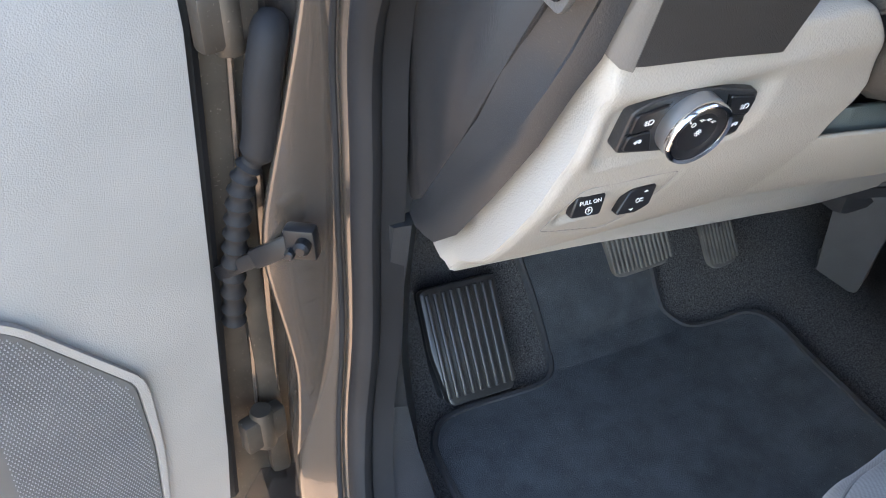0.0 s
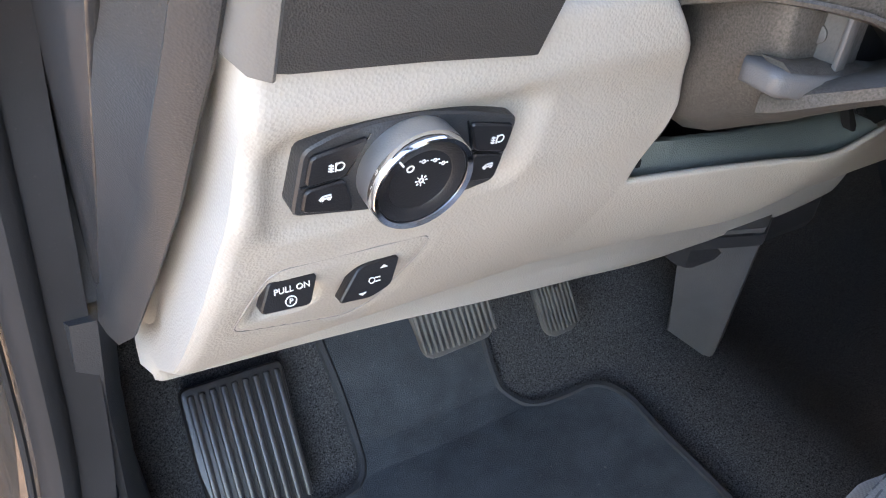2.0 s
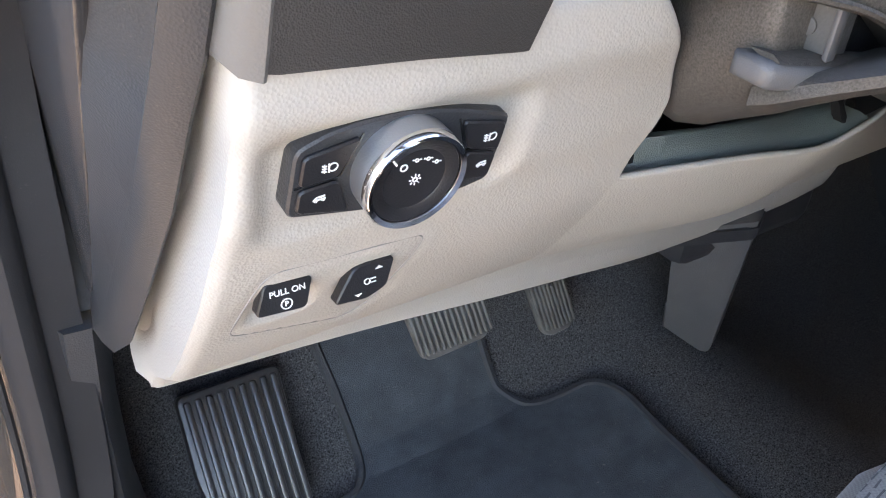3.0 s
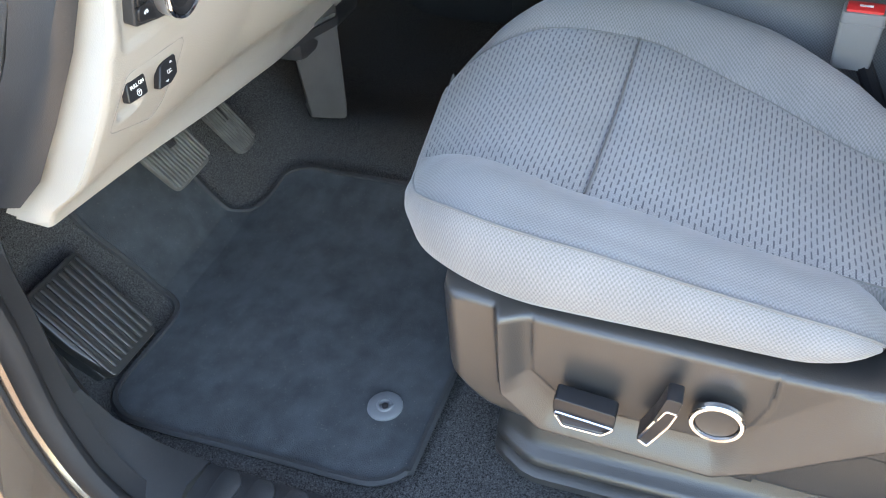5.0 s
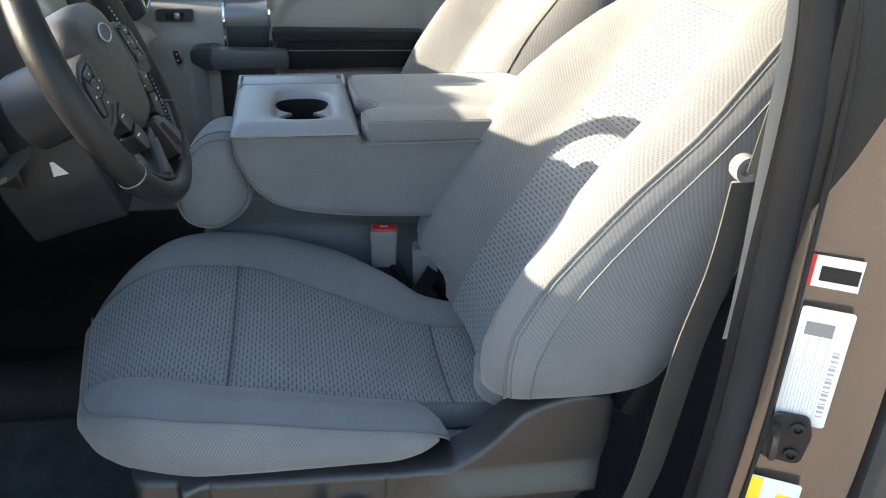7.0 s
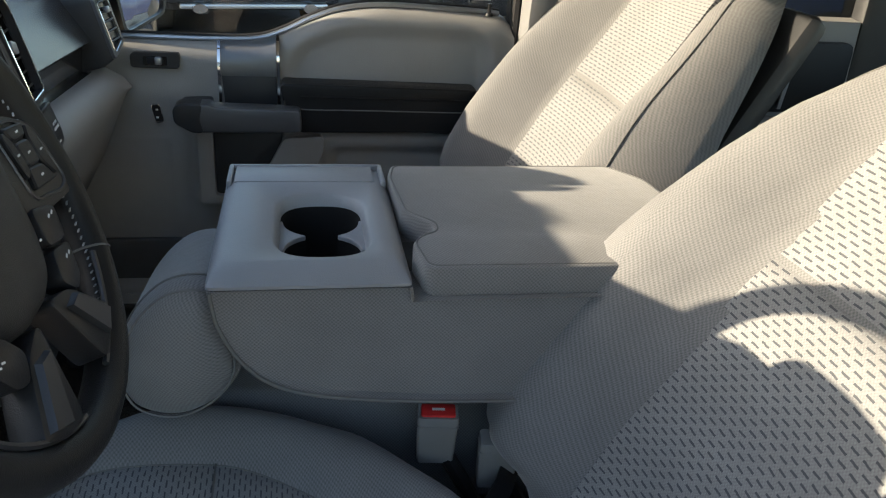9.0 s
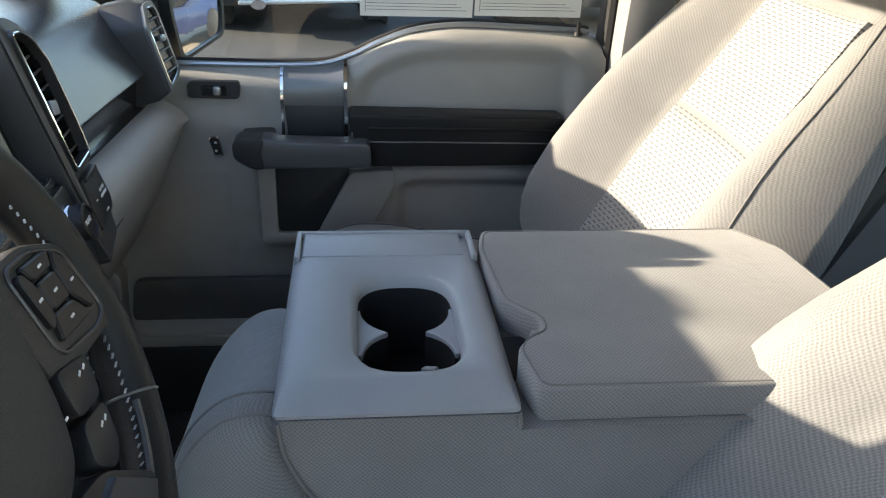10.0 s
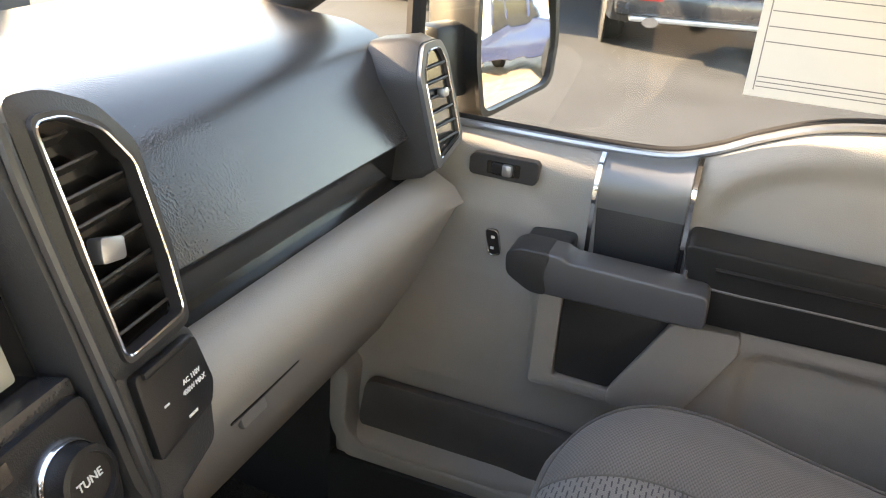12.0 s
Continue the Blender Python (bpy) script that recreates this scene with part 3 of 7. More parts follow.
part("edge_seal", moved(tube([(0.004, 0.44, -0.03), (0.006, 0.7, -0.03), (0.006, 1.0, -0.03), (0.004, 1.235, -0.04)], 0.012, 8), D), M_RUBBER, door)
# hinges, check strap, wiring boot between door and body
for hx, z in ((-0.918, 0.585), (-0.885, 1.165)):
    h = part("door_hinge", moved(join(box(-0.045, 0.02, -0.028, 0.028, -0.012, 0.012, 0.006), moved(lathe([(0.014, -0.035), (0.016, -0.03), (0.016, 0.03), (0.014, 0.035)], 16), pose(-0.012, 0, 0, 90, 0, 0))), Matrix.Translation((hx, 1.085, z)) @ pose(0, 0, 0, 90, 0, 20)), M_PATCH, door)
strap = part("check_strap", moved(join(box(-0.006, 0.13, -0.009, 0.009, -0.003, 0.003, 0.002), box(0.05, 0.11, -0.012, 0.012, -0.004, 0.004, 0.003)), frame3((-0.945, 1.08, 0.868), (0.085, -0.06, 0.067), (0, 0.3, 1))), M_BUTTON, door, "black steel door check strap")
part("strap_bracket", moved(join(box(-0.018, 0.018, -0.020, 0.020, -0.010, 0.010, 0.005), moved(lathe([(0.009, 0), (0.009, 0.012), (0.005, 0.016)], 10), pose(0.006, 0.004, 0.008)), moved(lathe([(0.006, 0), (0.006, 0.010), (0.004, 0.012)], 8), pose(-0.010, -0.008, 0.008))), frame3((-0.862, 1.015, 0.937), (0.8, -0.55, 0.05), (0, 0, 1))), M_BUTTON, door, "black latch block with bolts")
boot_path = smooth_path([(-0.855, 1.085, 1.15), (-0.862, 1.065, 1.145), (-0.875, 1.06, 1.098), (-0.884, 1.065, 1.035), (-0.906, 1.07, 0.990), (-0.920, 1.075, 0.928), (-0.932, 1.08, 0.86), (-0.94, 1.09, 0.78)], 10)
rad = []
for i in range(len(boot_path)):
    t = i / (len(boot_path) - 1)
    rad.append(0.019 if t < 0.47 else 0.0125 + (0.003 if i % 3 == 0 else -0.001))
part("wiring_boot", tube(boot_path, 0.02, 12, radii=rad), M_RUBBER, door, "black ribbed rubber wiring boot")
# well behind the hinges: the gap's shade is put into its dark colour
part("hinge_well", join(box(-1.03, -0.835, 1.125, 1.20, 0.33, 1.32, 0.01), box(-0.925, -0.895, 1.105, 1.14, 0.44, 0.86, 0.008)), M_PATCH, body, "dusty steel behind the hinges, darkened for the gap's shade")
face = [(-0.826, 1.30), (-0.831, 1.203), (-0.837, 1.165), (-0.858, 1.083), (-0.878, 1.01), (-0.892, 0.955), (-0.899, 0.905), (-0.897, 0.86), (-0.886, 0.77), (-0.881, 0.70), (-0.886, 0.62), (-0.895, 0.54), (-0.905, 0.45), (-0.83, 0.45), (-0.80, 0.80), (-0.785, 1.05), (-0.775, 1.30)]
part("pillar_face", moved(plate([(p.x, p.y) for p in smooth_path([(x, z, 0) for x, z in face[:13]], 4)] + face[13:], -0.008, 0.006, 0.004, 3), Matrix(((1, 0, 0, 0), (0, 0, -1, 1.052), (0, 1, 0, 0), (0, 0, 0, 1)))), M_PAINT, body, "painted hinge pillar face")
for xa, xb, r in ((-0.868, -0.905, 0.0055), (-0.884, -0.935, 0.004)):
    part("pillar_flange", tube([(xa, 1.112, 1.24), ((xa + xb) / 2, 1.112, 0.90), (xb, 1.112, 0.52)], r, 6), M_PAINT, body)

# ---- trim left of the dash: end cap, pillar trim, kick panel ----
cap = thing("dash_end_cap", "charcoal plastic dash end cap with seam lines", "dash trim", (-0.74, 1.0, 0.95))
# outline in y, z; x comes from the cap's lean
def side_plate(o, x0, x1, r):
    return moved(plate(o, x0, x1, r), Matrix(((0, 0, 1, 0), (1, 0, 0, 0), (0, 1, 0, 0), (0, 0, 0, 1))))
part("cap_panel", side_plate(rounded([(0.975, 0.985), (1.006, 0.965), (1.03, 1.10), (1.04, 1.33), (0.745, 1.36), (0.735, 1.325), (0.80, 1.235), (0.88, 1.115)], 0.012, 3), -0.742, -0.735, 0.003), M_PAD, cap)
RIM_OUT = [(0.950, (-0.737, 0.948)), (0.988, (-0.731, 0.906)), (1.060, (-0.722, 0.857)), (1.140, (-0.711, 0.808)), (1.200, (-0.7045, 0.778)), (1.234, (-0.701, 0.758)), (1.282, (-0.694, 0.744)), (1.37, (-0.688, 0.730))]
RIM_IN = [(0.950, (-0.746, 0.982)), (0.988, (-0.743, 0.940)), (1.060, (-0.736, 0.886)), (1.140, (-0.729, 0.824)), (1.200, (-0.723, 0.788)), (1.234, (-0.719, 0.770)), (1.282, (-0.713, 0.750)), (1.37, (-0.708, 0.732))]
rows = []
for (z, (ax, ay)), (_, (bx, by)) in zip(RIM_OUT, RIM_IN):
    rows.append([(ax + 0.004, ay + 0.03, z), (ax, ay, z), (ax - 0.003, ay - 0.003, z), ((ax + bx) / 2 - 0.003, (ay + by) / 2 - 0.004, z), (bx - 0.001, by - 0.002, z), (bx, by + 0.002, z), (-0.741, by + 0.036, z), (-0.728, by + 0.05, z)])
part("cap_rim", loft(rows), M_DARK, cap, sharp=50)
part("cap_edge", side_plate([(1.0, 0.95), (1.045, 0.95), (1.07, 1.10), (1.07, 1.36), (1.044, 1.36), (1.034, 1.10)], -0.765, -0.735, 0.006), M_DARK, cap)
kick = thing("kick_panel", "charcoal plastic kick panel with a fuse-box slot", "kick panel", (-0.76, 1.03, FLOOR))
rows = []
for z, y0, y1, x in ((0.50, 1.0, 1.26, -0.735), (0.62, 1.01, 1.28, -0.742), (0.72, 1.01, 1.30, -0.75), (0.85, 1.005, 1.32, -0.748), (0.945, 0.995, 1.34, -0.742)):
    rows.append([(x - 0.04, y0 + 0.03, z), (x - 0.025, y0 - 0.006, z), (x - 0.005, y0 - 0.008, z), (x + 0.010, y0 + 0.01, z), (x + 0.014, y0 + 0.06, z), (x + 0.014, y1, z), (x - 0.04, y1, z)])
part("panel_body", loft(rows), M_DARK, kick)
part("slot", box(-0.778, -0.762, 0.996, 1.006, 0.715, 0.785, 0.003), M_BUTTON, kick)

# ---- lower dash panel on the driver's side ----
knee = thing("knee_panel", "pale earth-grey plastic lower dash panel", "dash panel", (-0.5, 0.9, 0.92))
YZ = [(0.80, 0.955), (0.880, 0.950), (0.905, 0.941), (0.923, 0.930), (0.97, 0.872), (1.03, 0.829), (1.08, 0.800), (1.115, 0.785), (1.14, 0.773), (1.18, 0.762), (1.21, 0.752), (1.232, 0.752), (1.244, 0.765)]
CREASE = [(0.80, -0.728), (0.914, -0.7195), (0.97, -0.7155), (1.03, -0.7105), (1.086, -0.7045), (1.133, -0.6985), (1.166, -0.695), (1.213, -0.692), (1.25, -0.691)]
LIP_Z = [(-0.412, 1.083), (-0.33, 1.0795), (-0.264, 1.0755), (-0.215, 1.0715), (-0.196, 1.0725), (-0.171, 1.0795), (-0.146, 1.088), (-0.125, 1.098), (0.2, 1.10)]
LIP_Y = [(-0.412, 0.7985), (-0.30, 0.784), (-0.20, 0.771), (-0.12, 0.766), (0.2, 0.766)]
def knee_y(z):
    return lerp_rows(YZ, z)
INSET = rounded([(-0.689, 1.030), (-0.681, 1.072), (-0.672, 1.094), (-0.569, 1.088), (-0.572, 1.066), (-0.586, 1.008), (-0.602, 0.996)], 0.010, 4)
def knee_relief(x, z):
    """How far the panel's skin lies behind its plain sweep."""
    if not (-0.70 < x < -0.50 and 0.98 < z < 1.21):
        return 0.0
    d = 0.0065 * smooth_mask(rr_dist(x, z, -0.681, -0.527, 1.124, 1.190, 0.014), 0.016)
    d += 0.008 * smooth_mask(rr_dist(x, z, -0.678, -0.640, 1.040, 1.070, 0.008), 0.010)
    near = min(math.hypot(max(0, abs((a[0] + b[0]) / 2 - x) - abs(a[0] - b[0]) / 2), max(0, abs((a[1] + b[1]) / 2 - z) - abs(a[1] - b[1]) / 2)) if abs(a[0] - b[0]) < 0.02 or abs(a[1] - b[1]) < 0.004
               else abs((b[0] - a[0]) * (z - a[1]) - (b[1] - a[1]) * (x - a[0])) / math.hypot(b[0] - a[0], b[1] - a[1]) if min(a[0], b[0]) < x < max(a[0], b[0]) else 1.0 for a, b in zip(INSET, INSET[1:] + INSET[:1]))
    return d + 0.0014 * max(0.0, 1 - near / 0.0044)
cols = []
xs = [(-0.69 + 0.0036 * i, 0) for i in range(78)] + [(-0.412, 0), (-0.409, 1)] + [(-0.40 + 0.012 * i, 1) for i in range(48)]
for x, low in xs:
    if low:
        top = lerp_rows(LIP_Z, x)
    else:
        top = lerp_rows([(-0.47, 1.244), (-0.45, 1.232), (-0.43, 1.205), (-0.412, 1.165)], x)
    bot = lerp_rows([(-0.74, 0.914), (-0.305, 0.854), (-0.10, 0.838), (0.06, 0.834), (0.25, 0.855)], x)
    col = []
    lip = top if low else min(top, 1.083)
    for i in range(61):
        t = i / 60
        z = bot + (lip - bot) * t
        # columns near the doorway lean out along the crease
        xx = x + (lerp_rows(CREASE, z) + 0.69) * max(0.0, 1 - (x + 0.69) / 0.20)
        roll = 0.004 * (1 - ease((x + 0.69) / 0.008))
        bow = (lerp_rows(LIP_Y, x) - knee_y(lip)) * ease(t) if low else 0.0
        col.append((xx, knee_y(z) + bow + 0.02 * max(0, x + 0.15) + knee_relief(xx, z) + roll, z))
    x1, y1, z1 = col[-1]
    for i in range(1, 45):
        if low:
            a = 2.8 * i / 44
            col.append((x1, y1 + 0.0028 * (1 - math.cos(a)), z1 + 0.0028 * math.sin(a)))
            continue
        z = lip + (top - lip) * i / 44
        xx = x + (lerp_rows(CREASE, z) + 0.69) * max(0.0, 1 - (x + 0.69) / 0.20)
        roll = 0.004 * (1 - ease((x + 0.69) / 0.008)) + 0.005 * (1 - ease((top - z) / 0.012))
        col.append((xx, knee_y(z) + knee_relief(xx, z) + roll, z))
    col += [(col[-1][0], col[-1][1] + (0.002 if low else 0.03), col[-1][2] + (-0.004 if low else 0.002)), (col[0][0], col[0][1] + 0.045, col[0][2] + 0.004)]
    cols.append(col)
part("panel_skin", loft(cols), M_KNEE, knee, sharp=50)
# chamfered end turned to the doorway
rows = []
for i in range(25):
    t = i / 24
    z = 0.9145 + (1.243 - 0.9145) * t
    x, y = lerp_rows(CREASE, z), knee_y(z) + 0.004
    xr = min(x - 0.003, -0.696 - 0.031 * (1 - t) + 0.008 * math.sin(math.pi * t))
    d = 0.014 + 0.030 * math.sin(math.pi * min(1, t * 1.1))
    rows.append([(x + 0.001, y - 0.0002, z), (x - 0.0015, y + 0.002, z), (xr, y + d, z + 0.004), (xr + 0.002, y + 0.02 + d, z + 0.004), (xr + 0.006, y + 0.06, z + 0.004), (x + 0.01, y + 0.05, z)])
part("end_face", loft(rows), M_KNEE, knee)

# light switch: bezel, buttons, round knob
F = frame3((-0.604, 0.7665, 1.161), (1, 0.02, 0.02), (0, -0.20, 0.98))
light = thing("light_switch", "black headlight switch with chrome-ringed rotary knob", "switch", (-0.603, 0.768, 1.15))
o = rounded([(-0.068, -0.013), (-0.0635, 0.026), (-0.047, 0.032), (-0.028, 0.034), (-0.008, 0.0335), (0.012, 0.030), (0.028, 0.026), (0.061, 0.015), (0.055, -0.027), (0.036, -0.030), (0.0, -0.028), (-0.03, -0.022)], 0.005, 3)
part("bezel", moved(plate(o, -0.016, 0.0035, 0.002, 1), F), M_DARK, light)
def tile(pts, z0, z1, mm, name, mt, parent, r=0.001):
    return part(name, moved(plate(rounded(pts, 0.003, 2), z0, z1, r, 1), mm), mt, parent)
tile([(-0.0625, 0.006), (-0.0605, 0.0235), (-0.030, 0.0275), (-0.042, 0.007)], 0.003, 0.0062, F, "button", M_BUTTON, light)
tile([(-0.0640, -0.0095), (-0.0625, 0.004), (-0.0415, 0.005), (-0.035, -0.0175)], 0.003, 0.0062, F, "button", M_BUTTON, light)
tile([(0.028, 0.0205), (0.0575, 0.0125), (0.0555, -0.005), (0.034, 0.001)], 0.003, 0.0062, F, "button", M_BUTTON, light)
tile([(0.034, -0.001), (0.0550, -0.007), (0.0520, -0.0235), (0.032, -0.020)], 0.003, 0.0062, F, "button", M_BUTTON, light)
KN = F @ pose(-0.0060, 0.003, -0.001)
part("knob", moved(lathe([(0.0285, 0.003), (0.0290, 0.016), (0.0288, 0.0185), (0.0265, 0.0195)], 48, False), KN), M_SATIN, light, "satin silver knob barrel")
part("knob_ring", moved(lathe([(0.0290, 0.0170), (0.0292, 0.0205), (0.0280, 0.0225), (0.0255, 0.0215), (0.0250, 0.0190)], 48, False), KN), M_CHROME, light, "bright chrome ring")
part("knob_face", moved(lathe([(0.0255, 0.0195), (0.0245, 0.0205), (0.0185, 0.0188), (0.0180, 0.0182), (0.0, 0.0182)], 48, False), KN), M_BUTTON, light, "black knob face with pale icons")
def ring_icon(u, v, r, mm, z, name, parent, w=0.0007):
    part(name, moved(lathe([(r - w, z - 0.0002), (r, z - 0.0002), (r, z + 0.0003), (r - w, z + 0.0003), (r - w, z - 0.0002)], 16), mm @ pose(u, v, 0)), M_ICON, parent)
def bar_icon(u, v, w, h, mm, z, parent, rot=0):
    part("icon", moved(box(-w / 2, w / 2, -h / 2, h / 2, z - 0.0002, z + 0.0004), mm @ pose(u, v, 0, 0, 0, rot)), M_ICON, parent)
ring_icon(-0.0075, 0.0095, 0.0022, KN, 0.0186, "icon", light)
ring_icon(0.0, 0.0, 0.0016, KN, 0.0186, "icon", light)
for k in range(8):
    a = k * 0.7854
    bar_icon(0.0028 * math.cos(a), 0.0028 * math.sin(a), 0.0013, 0.0005, KN, 0.0186, light, math.degrees(a))
for u, v in ((-0.0005, 0.0122), (0.0062, 0.0112), (0.0115, 0.0078)):
    ring_icon(u, v, 0.0012, KN, 0.0186, "icon", light, 0.0005)
    bar_icon(u + 0.0021, v, 0.0010, 0.0005, KN, 0.0186, light)
    bar_icon(u - 0.0021, v + 0.0006, 0.0010, 0.0005, KN, 0.0186, light)
bar_icon(-0.014, 0.0155, 0.0011, 0.0045, KN, 0.0200, light, 35)
for u, v in ((-0.0475, 0.015), (0.047, 0.006)):
    ring_icon(u + 0.002, v, 0.0026, F, 0.0064, "icon", light, 0.0006)
    bar_icon(u - 0.0002, v, 0.0006, 0.0052, F, 0.0064, light)
    for k in (-0.0016, 0, 0.0016):
        bar_icon(u - 0.0026, v + k, 0.0026, 0.0006, F, 0.0064, light, -12)
    bar_icon(u - 0.0026, v, 0.0005, 0.0048, F, 0.0064, light)
for u, v in ((-0.0520, -0.003), (0.045, -0.012)):
    bar_icon(u, v, 0.0066, 0.0007, F, 0.0064, light)
    bar_icon(u + 0.001, v + 0.0016, 0.0040, 0.0007, F, 0.0064, light)
    bar_icon(u - 0.0020, v + 0.0009, 0.0020, 0.0006, F, 0.0064, light, 40)
    for k in (-0.0018, 0.0020):
        ring_icon(u + k, v - 0.0006, 0.0010, F, 0.0064, "icon", light, 0.0004)
for pts in ([(-0.0640, 0.0050), (-0.0400, 0.0060), (-0.0290, 0.0280)], [(0.0270, 0.0210), (0.0335, 0.0), (0.0560, -0.0060)]):
    part("button_gap", moved(tube([(x, y, 0.0036) for x, y in pts], 0.0007, 5), F), M_GLOSS, light)

# inset panel with parking brake release and trailer brake switch
G = frame3((-0.622, 0.8385, 1.0335), (1, 0.0, 0.06), (0.0, -0.57, 0.82))
brk = thing("brake_release_panel", "pale inset dash panel with black brake switches", "switch panel", (-0.62, 0.84, 1.03))
part("inset", tube([(x, knee_y(z) + 0.0016, z) for x, z in [(a[0] + (b[0] - a[0]) * k / 4, a[1] + (b[1] - a[1]) * k / 4) for a, b in zip(INSET, INSET[1:] + INSET[:1]) for k in range(4)]], 0.0008, 6, True), M_GREYPL, brk, "fine seam round the switch panel")
HB = frame3((-0.6620, 0.7970, 1.0740), (1, 0.0, -0.06), (0, 0.10, 0.99))
tile([(-0.0180, -0.0100), (-0.0120, 0.0110), (0.0170, 0.0095), (0.0130, -0.0110)], -0.009, 0.0, HB, "release_handle", M_BUTTON, brk)
part("icon", text_mesh("PULL ON", 0.0054, HB @ pose(0.0012, 0.0036, 0.0003, 0, 0, 2)), M_WHITE, brk, "white printed words")
ring_icon(0.0005, -0.0046, 0.0036, HB, 0.0002, "icon", brk, 0.0006)
part("icon", text_mesh("P", 0.0048, HB @ pose(0.0005, -0.0046, 0.0003)), M_WHITE, brk)
HS = frame3((-0.6100, 0.7985, 1.0650), (1, 0.0, 0.0), (0, 0.10, 0.99))
tile([(-0.022, -0.0105), (-0.008, 0.0105), (0.0, 0.0125), (0.0205, 0.0115), (0.014, -0.0075), (0.0, -0.0125)], -0.009, 0.0, HS, "rocker_switch", M_BUTTON, brk)
for u, v, k in ((0.009, 0.0068, 1), (-0.006, -0.0068, -1)):
    part("icon", moved(plate([(u - 0.0026, v), (u, v + 0.0019 * k), (u + 0.0026, v)][::k], -0.0002, 0.0005), HS), M_ICON, brk)
ring_icon(0.0005, 0.0, 0.0022, HS, 0.0002, "icon", brk, 0.0006)
for k in (-0.0013, 0.0013):
    bar_icon(0.0045, k, 0.0034, 0.0006, HS, 0.0002, brk)
# instrument hood above: dark facing with a flat lower edge
hood = thing("cluster_trim", "dark bronze-grey dash facing above the light switch", "dash trim", (-0.6, 0.78, 1.25))
rows = []
for x, z in ((-0.684, 1.228), (-0.676, 1.2265), (-0.61, 1.222), (-0.552, 1.2165), (-0.548, 1.2165)):
    dx = 0.03 * (x + 0.684) / 0.136
    rows.append([(x, 0.747, z), (x + dx + 0.004, 0.715, z + 0.14), (x + dx + 0.004, 0.76, z + 0.19), (x + dx, 0.86, z + 0.20), (x, 0.86, z + 0.01)])
part("facing", loft(rows), M_HUB, hood)
rows = []
for x, y, z, lean in ((-0.709, 0.790, 1.246, 0.026), (-0.706, 0.768, 1.243, 0.024), (-0.700, 0.755, 1.235, 0.020), (-0.693, 0.7485, 1.2275, 0.016), (-0.684, 0.7455, 1.2245, 0.012), (-0.682, 0.747, 1.2245, 0.012)):
    rows.append([(x, y, z), (x + lean, y - 0.030, 1.37), (x + lean, y + 0.02, 1.41), (x + lean, y + 0.09, 1.40), (x, y + 0.09, z + 0.01)])
part("facing_end", loft(rows), M_FACE, hood)
vent = thing("side_vent", "black slatted air vent in the dash end", "air vent", (-0.70, 0.84, 1.27))
part("vent_frame", side_plate(rounded([(0.752, 1.270), (0.726, 1.306), (0.738, 1.375), (0.852, 1.375), (0.842, 1.288), (0.815, 1.279)], 0.006, 3), -0.7445, -0.7385, 0.002), M_BRACKET, vent)
part("vent_well", side_plate(rounded([(0.753, 1.278), (0.732, 1.308), (0.743, 1.370), (0.846, 1.370), (0.837, 1.291), (0.812, 1.285)], 0.005, 3), -0.7465, -0.744, 0.0), M_CUP, vent)
for k in range(6):
    y = 0.826 - k * 0.018
    part("slat", side_plate([(y, 1.286 - 0.001 * k), (y + 0.0026, 1.286 - 0.001 * k), (y + 0.026, 1.368), (y + 0.0234, 1.368)] if k < 4 else [(y, 1.284 + 0.012 * (k - 3)), (y + 0.0026, 1.284 + 0.012 * (k - 3)), (y + 0.026, 1.368), (y + 0.0234, 1.368)], -0.750, -0.746, 0.0006), M_GREYPL, vent)
dashl = thing("dash_upper", "black grained dash top with instrument binnacle", "dashboard", (-0.35, 0.9, 1.3))
rows = []
for x in (-0.735, -0.70, -0.60, -0.40, -0.22, -0.18):
    b = 0.045 * math.exp(-((x + 0.40) / 0.22) ** 4)
    rows.append([(x, 0.80, 1.25), (x, 0.78, 1.36), (x, 0.80, 1.405 + b), (x, 0.90, 1.425 + b), (x, 1.10, 1.40), (x, 1.40, 1.32), (x, 1.40, 1.10), (x, 0.95, 1.05), (x, 0.86, 1.20)])
part("top_pad", loft(rows), M_PAD, dashl, sharp=60)
part("binnacle_recess", box(-0.56, -0.26, 0.775, 0.80, 1.26, 1.40, 0.01), M_GLOSS, dashl)

# steering column with tilt lever, storage slot below
column = thing("steering_column", "dark plastic steering column shroud with tilt lever", "steering column", (-0.39, 0.7, 1.2))
def shroud_rows(sections):
    """Rounded-box sections of the column: y, half width, bottom, top."""
    out = []
    for y, hw, z0, z1 in sections:
        c, zm = -0.345, (z0 + z1) / 2
        rr = [(hw, 0.35), (hw * 0.86, 0.8), (hw * 0.45, 1), (-hw * 0.45, 1), (-hw * 0.86, 0.8), (-hw, 0.35), (-hw, -0.35), (-hw * 0.84, -0.8), (-hw * 0.45, -1), (hw * 0.45, -1), (hw * 0.84, -0.8), (hw, -0.35)]
        out.append([(c + a, y, zm + b * (z1 - z0) / 2) for a, b in rr])
    return out
part("shroud", loft(shroud_rows(((0.800, 0.060, 1.128, 1.26), (0.790, 0.066, 1.124, 1.29), (0.765, 0.072, 1.133, 1.30), (0.740, 0.075, 1.148, 1.31), (0.715, 0.075, 1.162, 1.32), (0.706, 0.074, 1.168, 1.32), (0.703, 0.071, 1.172, 1.315)))), M_SHROUD, column, "dark grained column shroud", sharp=60)
part("lower_shroud", loft(shroud_rows(((0.712, 0.070, 1.166, 1.196), (0.700, 0.070, 1.172, 1.199), (0.665, 0.066, 1.194, 1.214), (0.640, 0.062, 1.208, 1.226)))), M_SHROUD, column, sharp=60)
part("column_core", box(-0.372, -0.305, 0.70, 0.76, 1.19, 1.28, 0.008), M_BUTTON, column)
rows = []
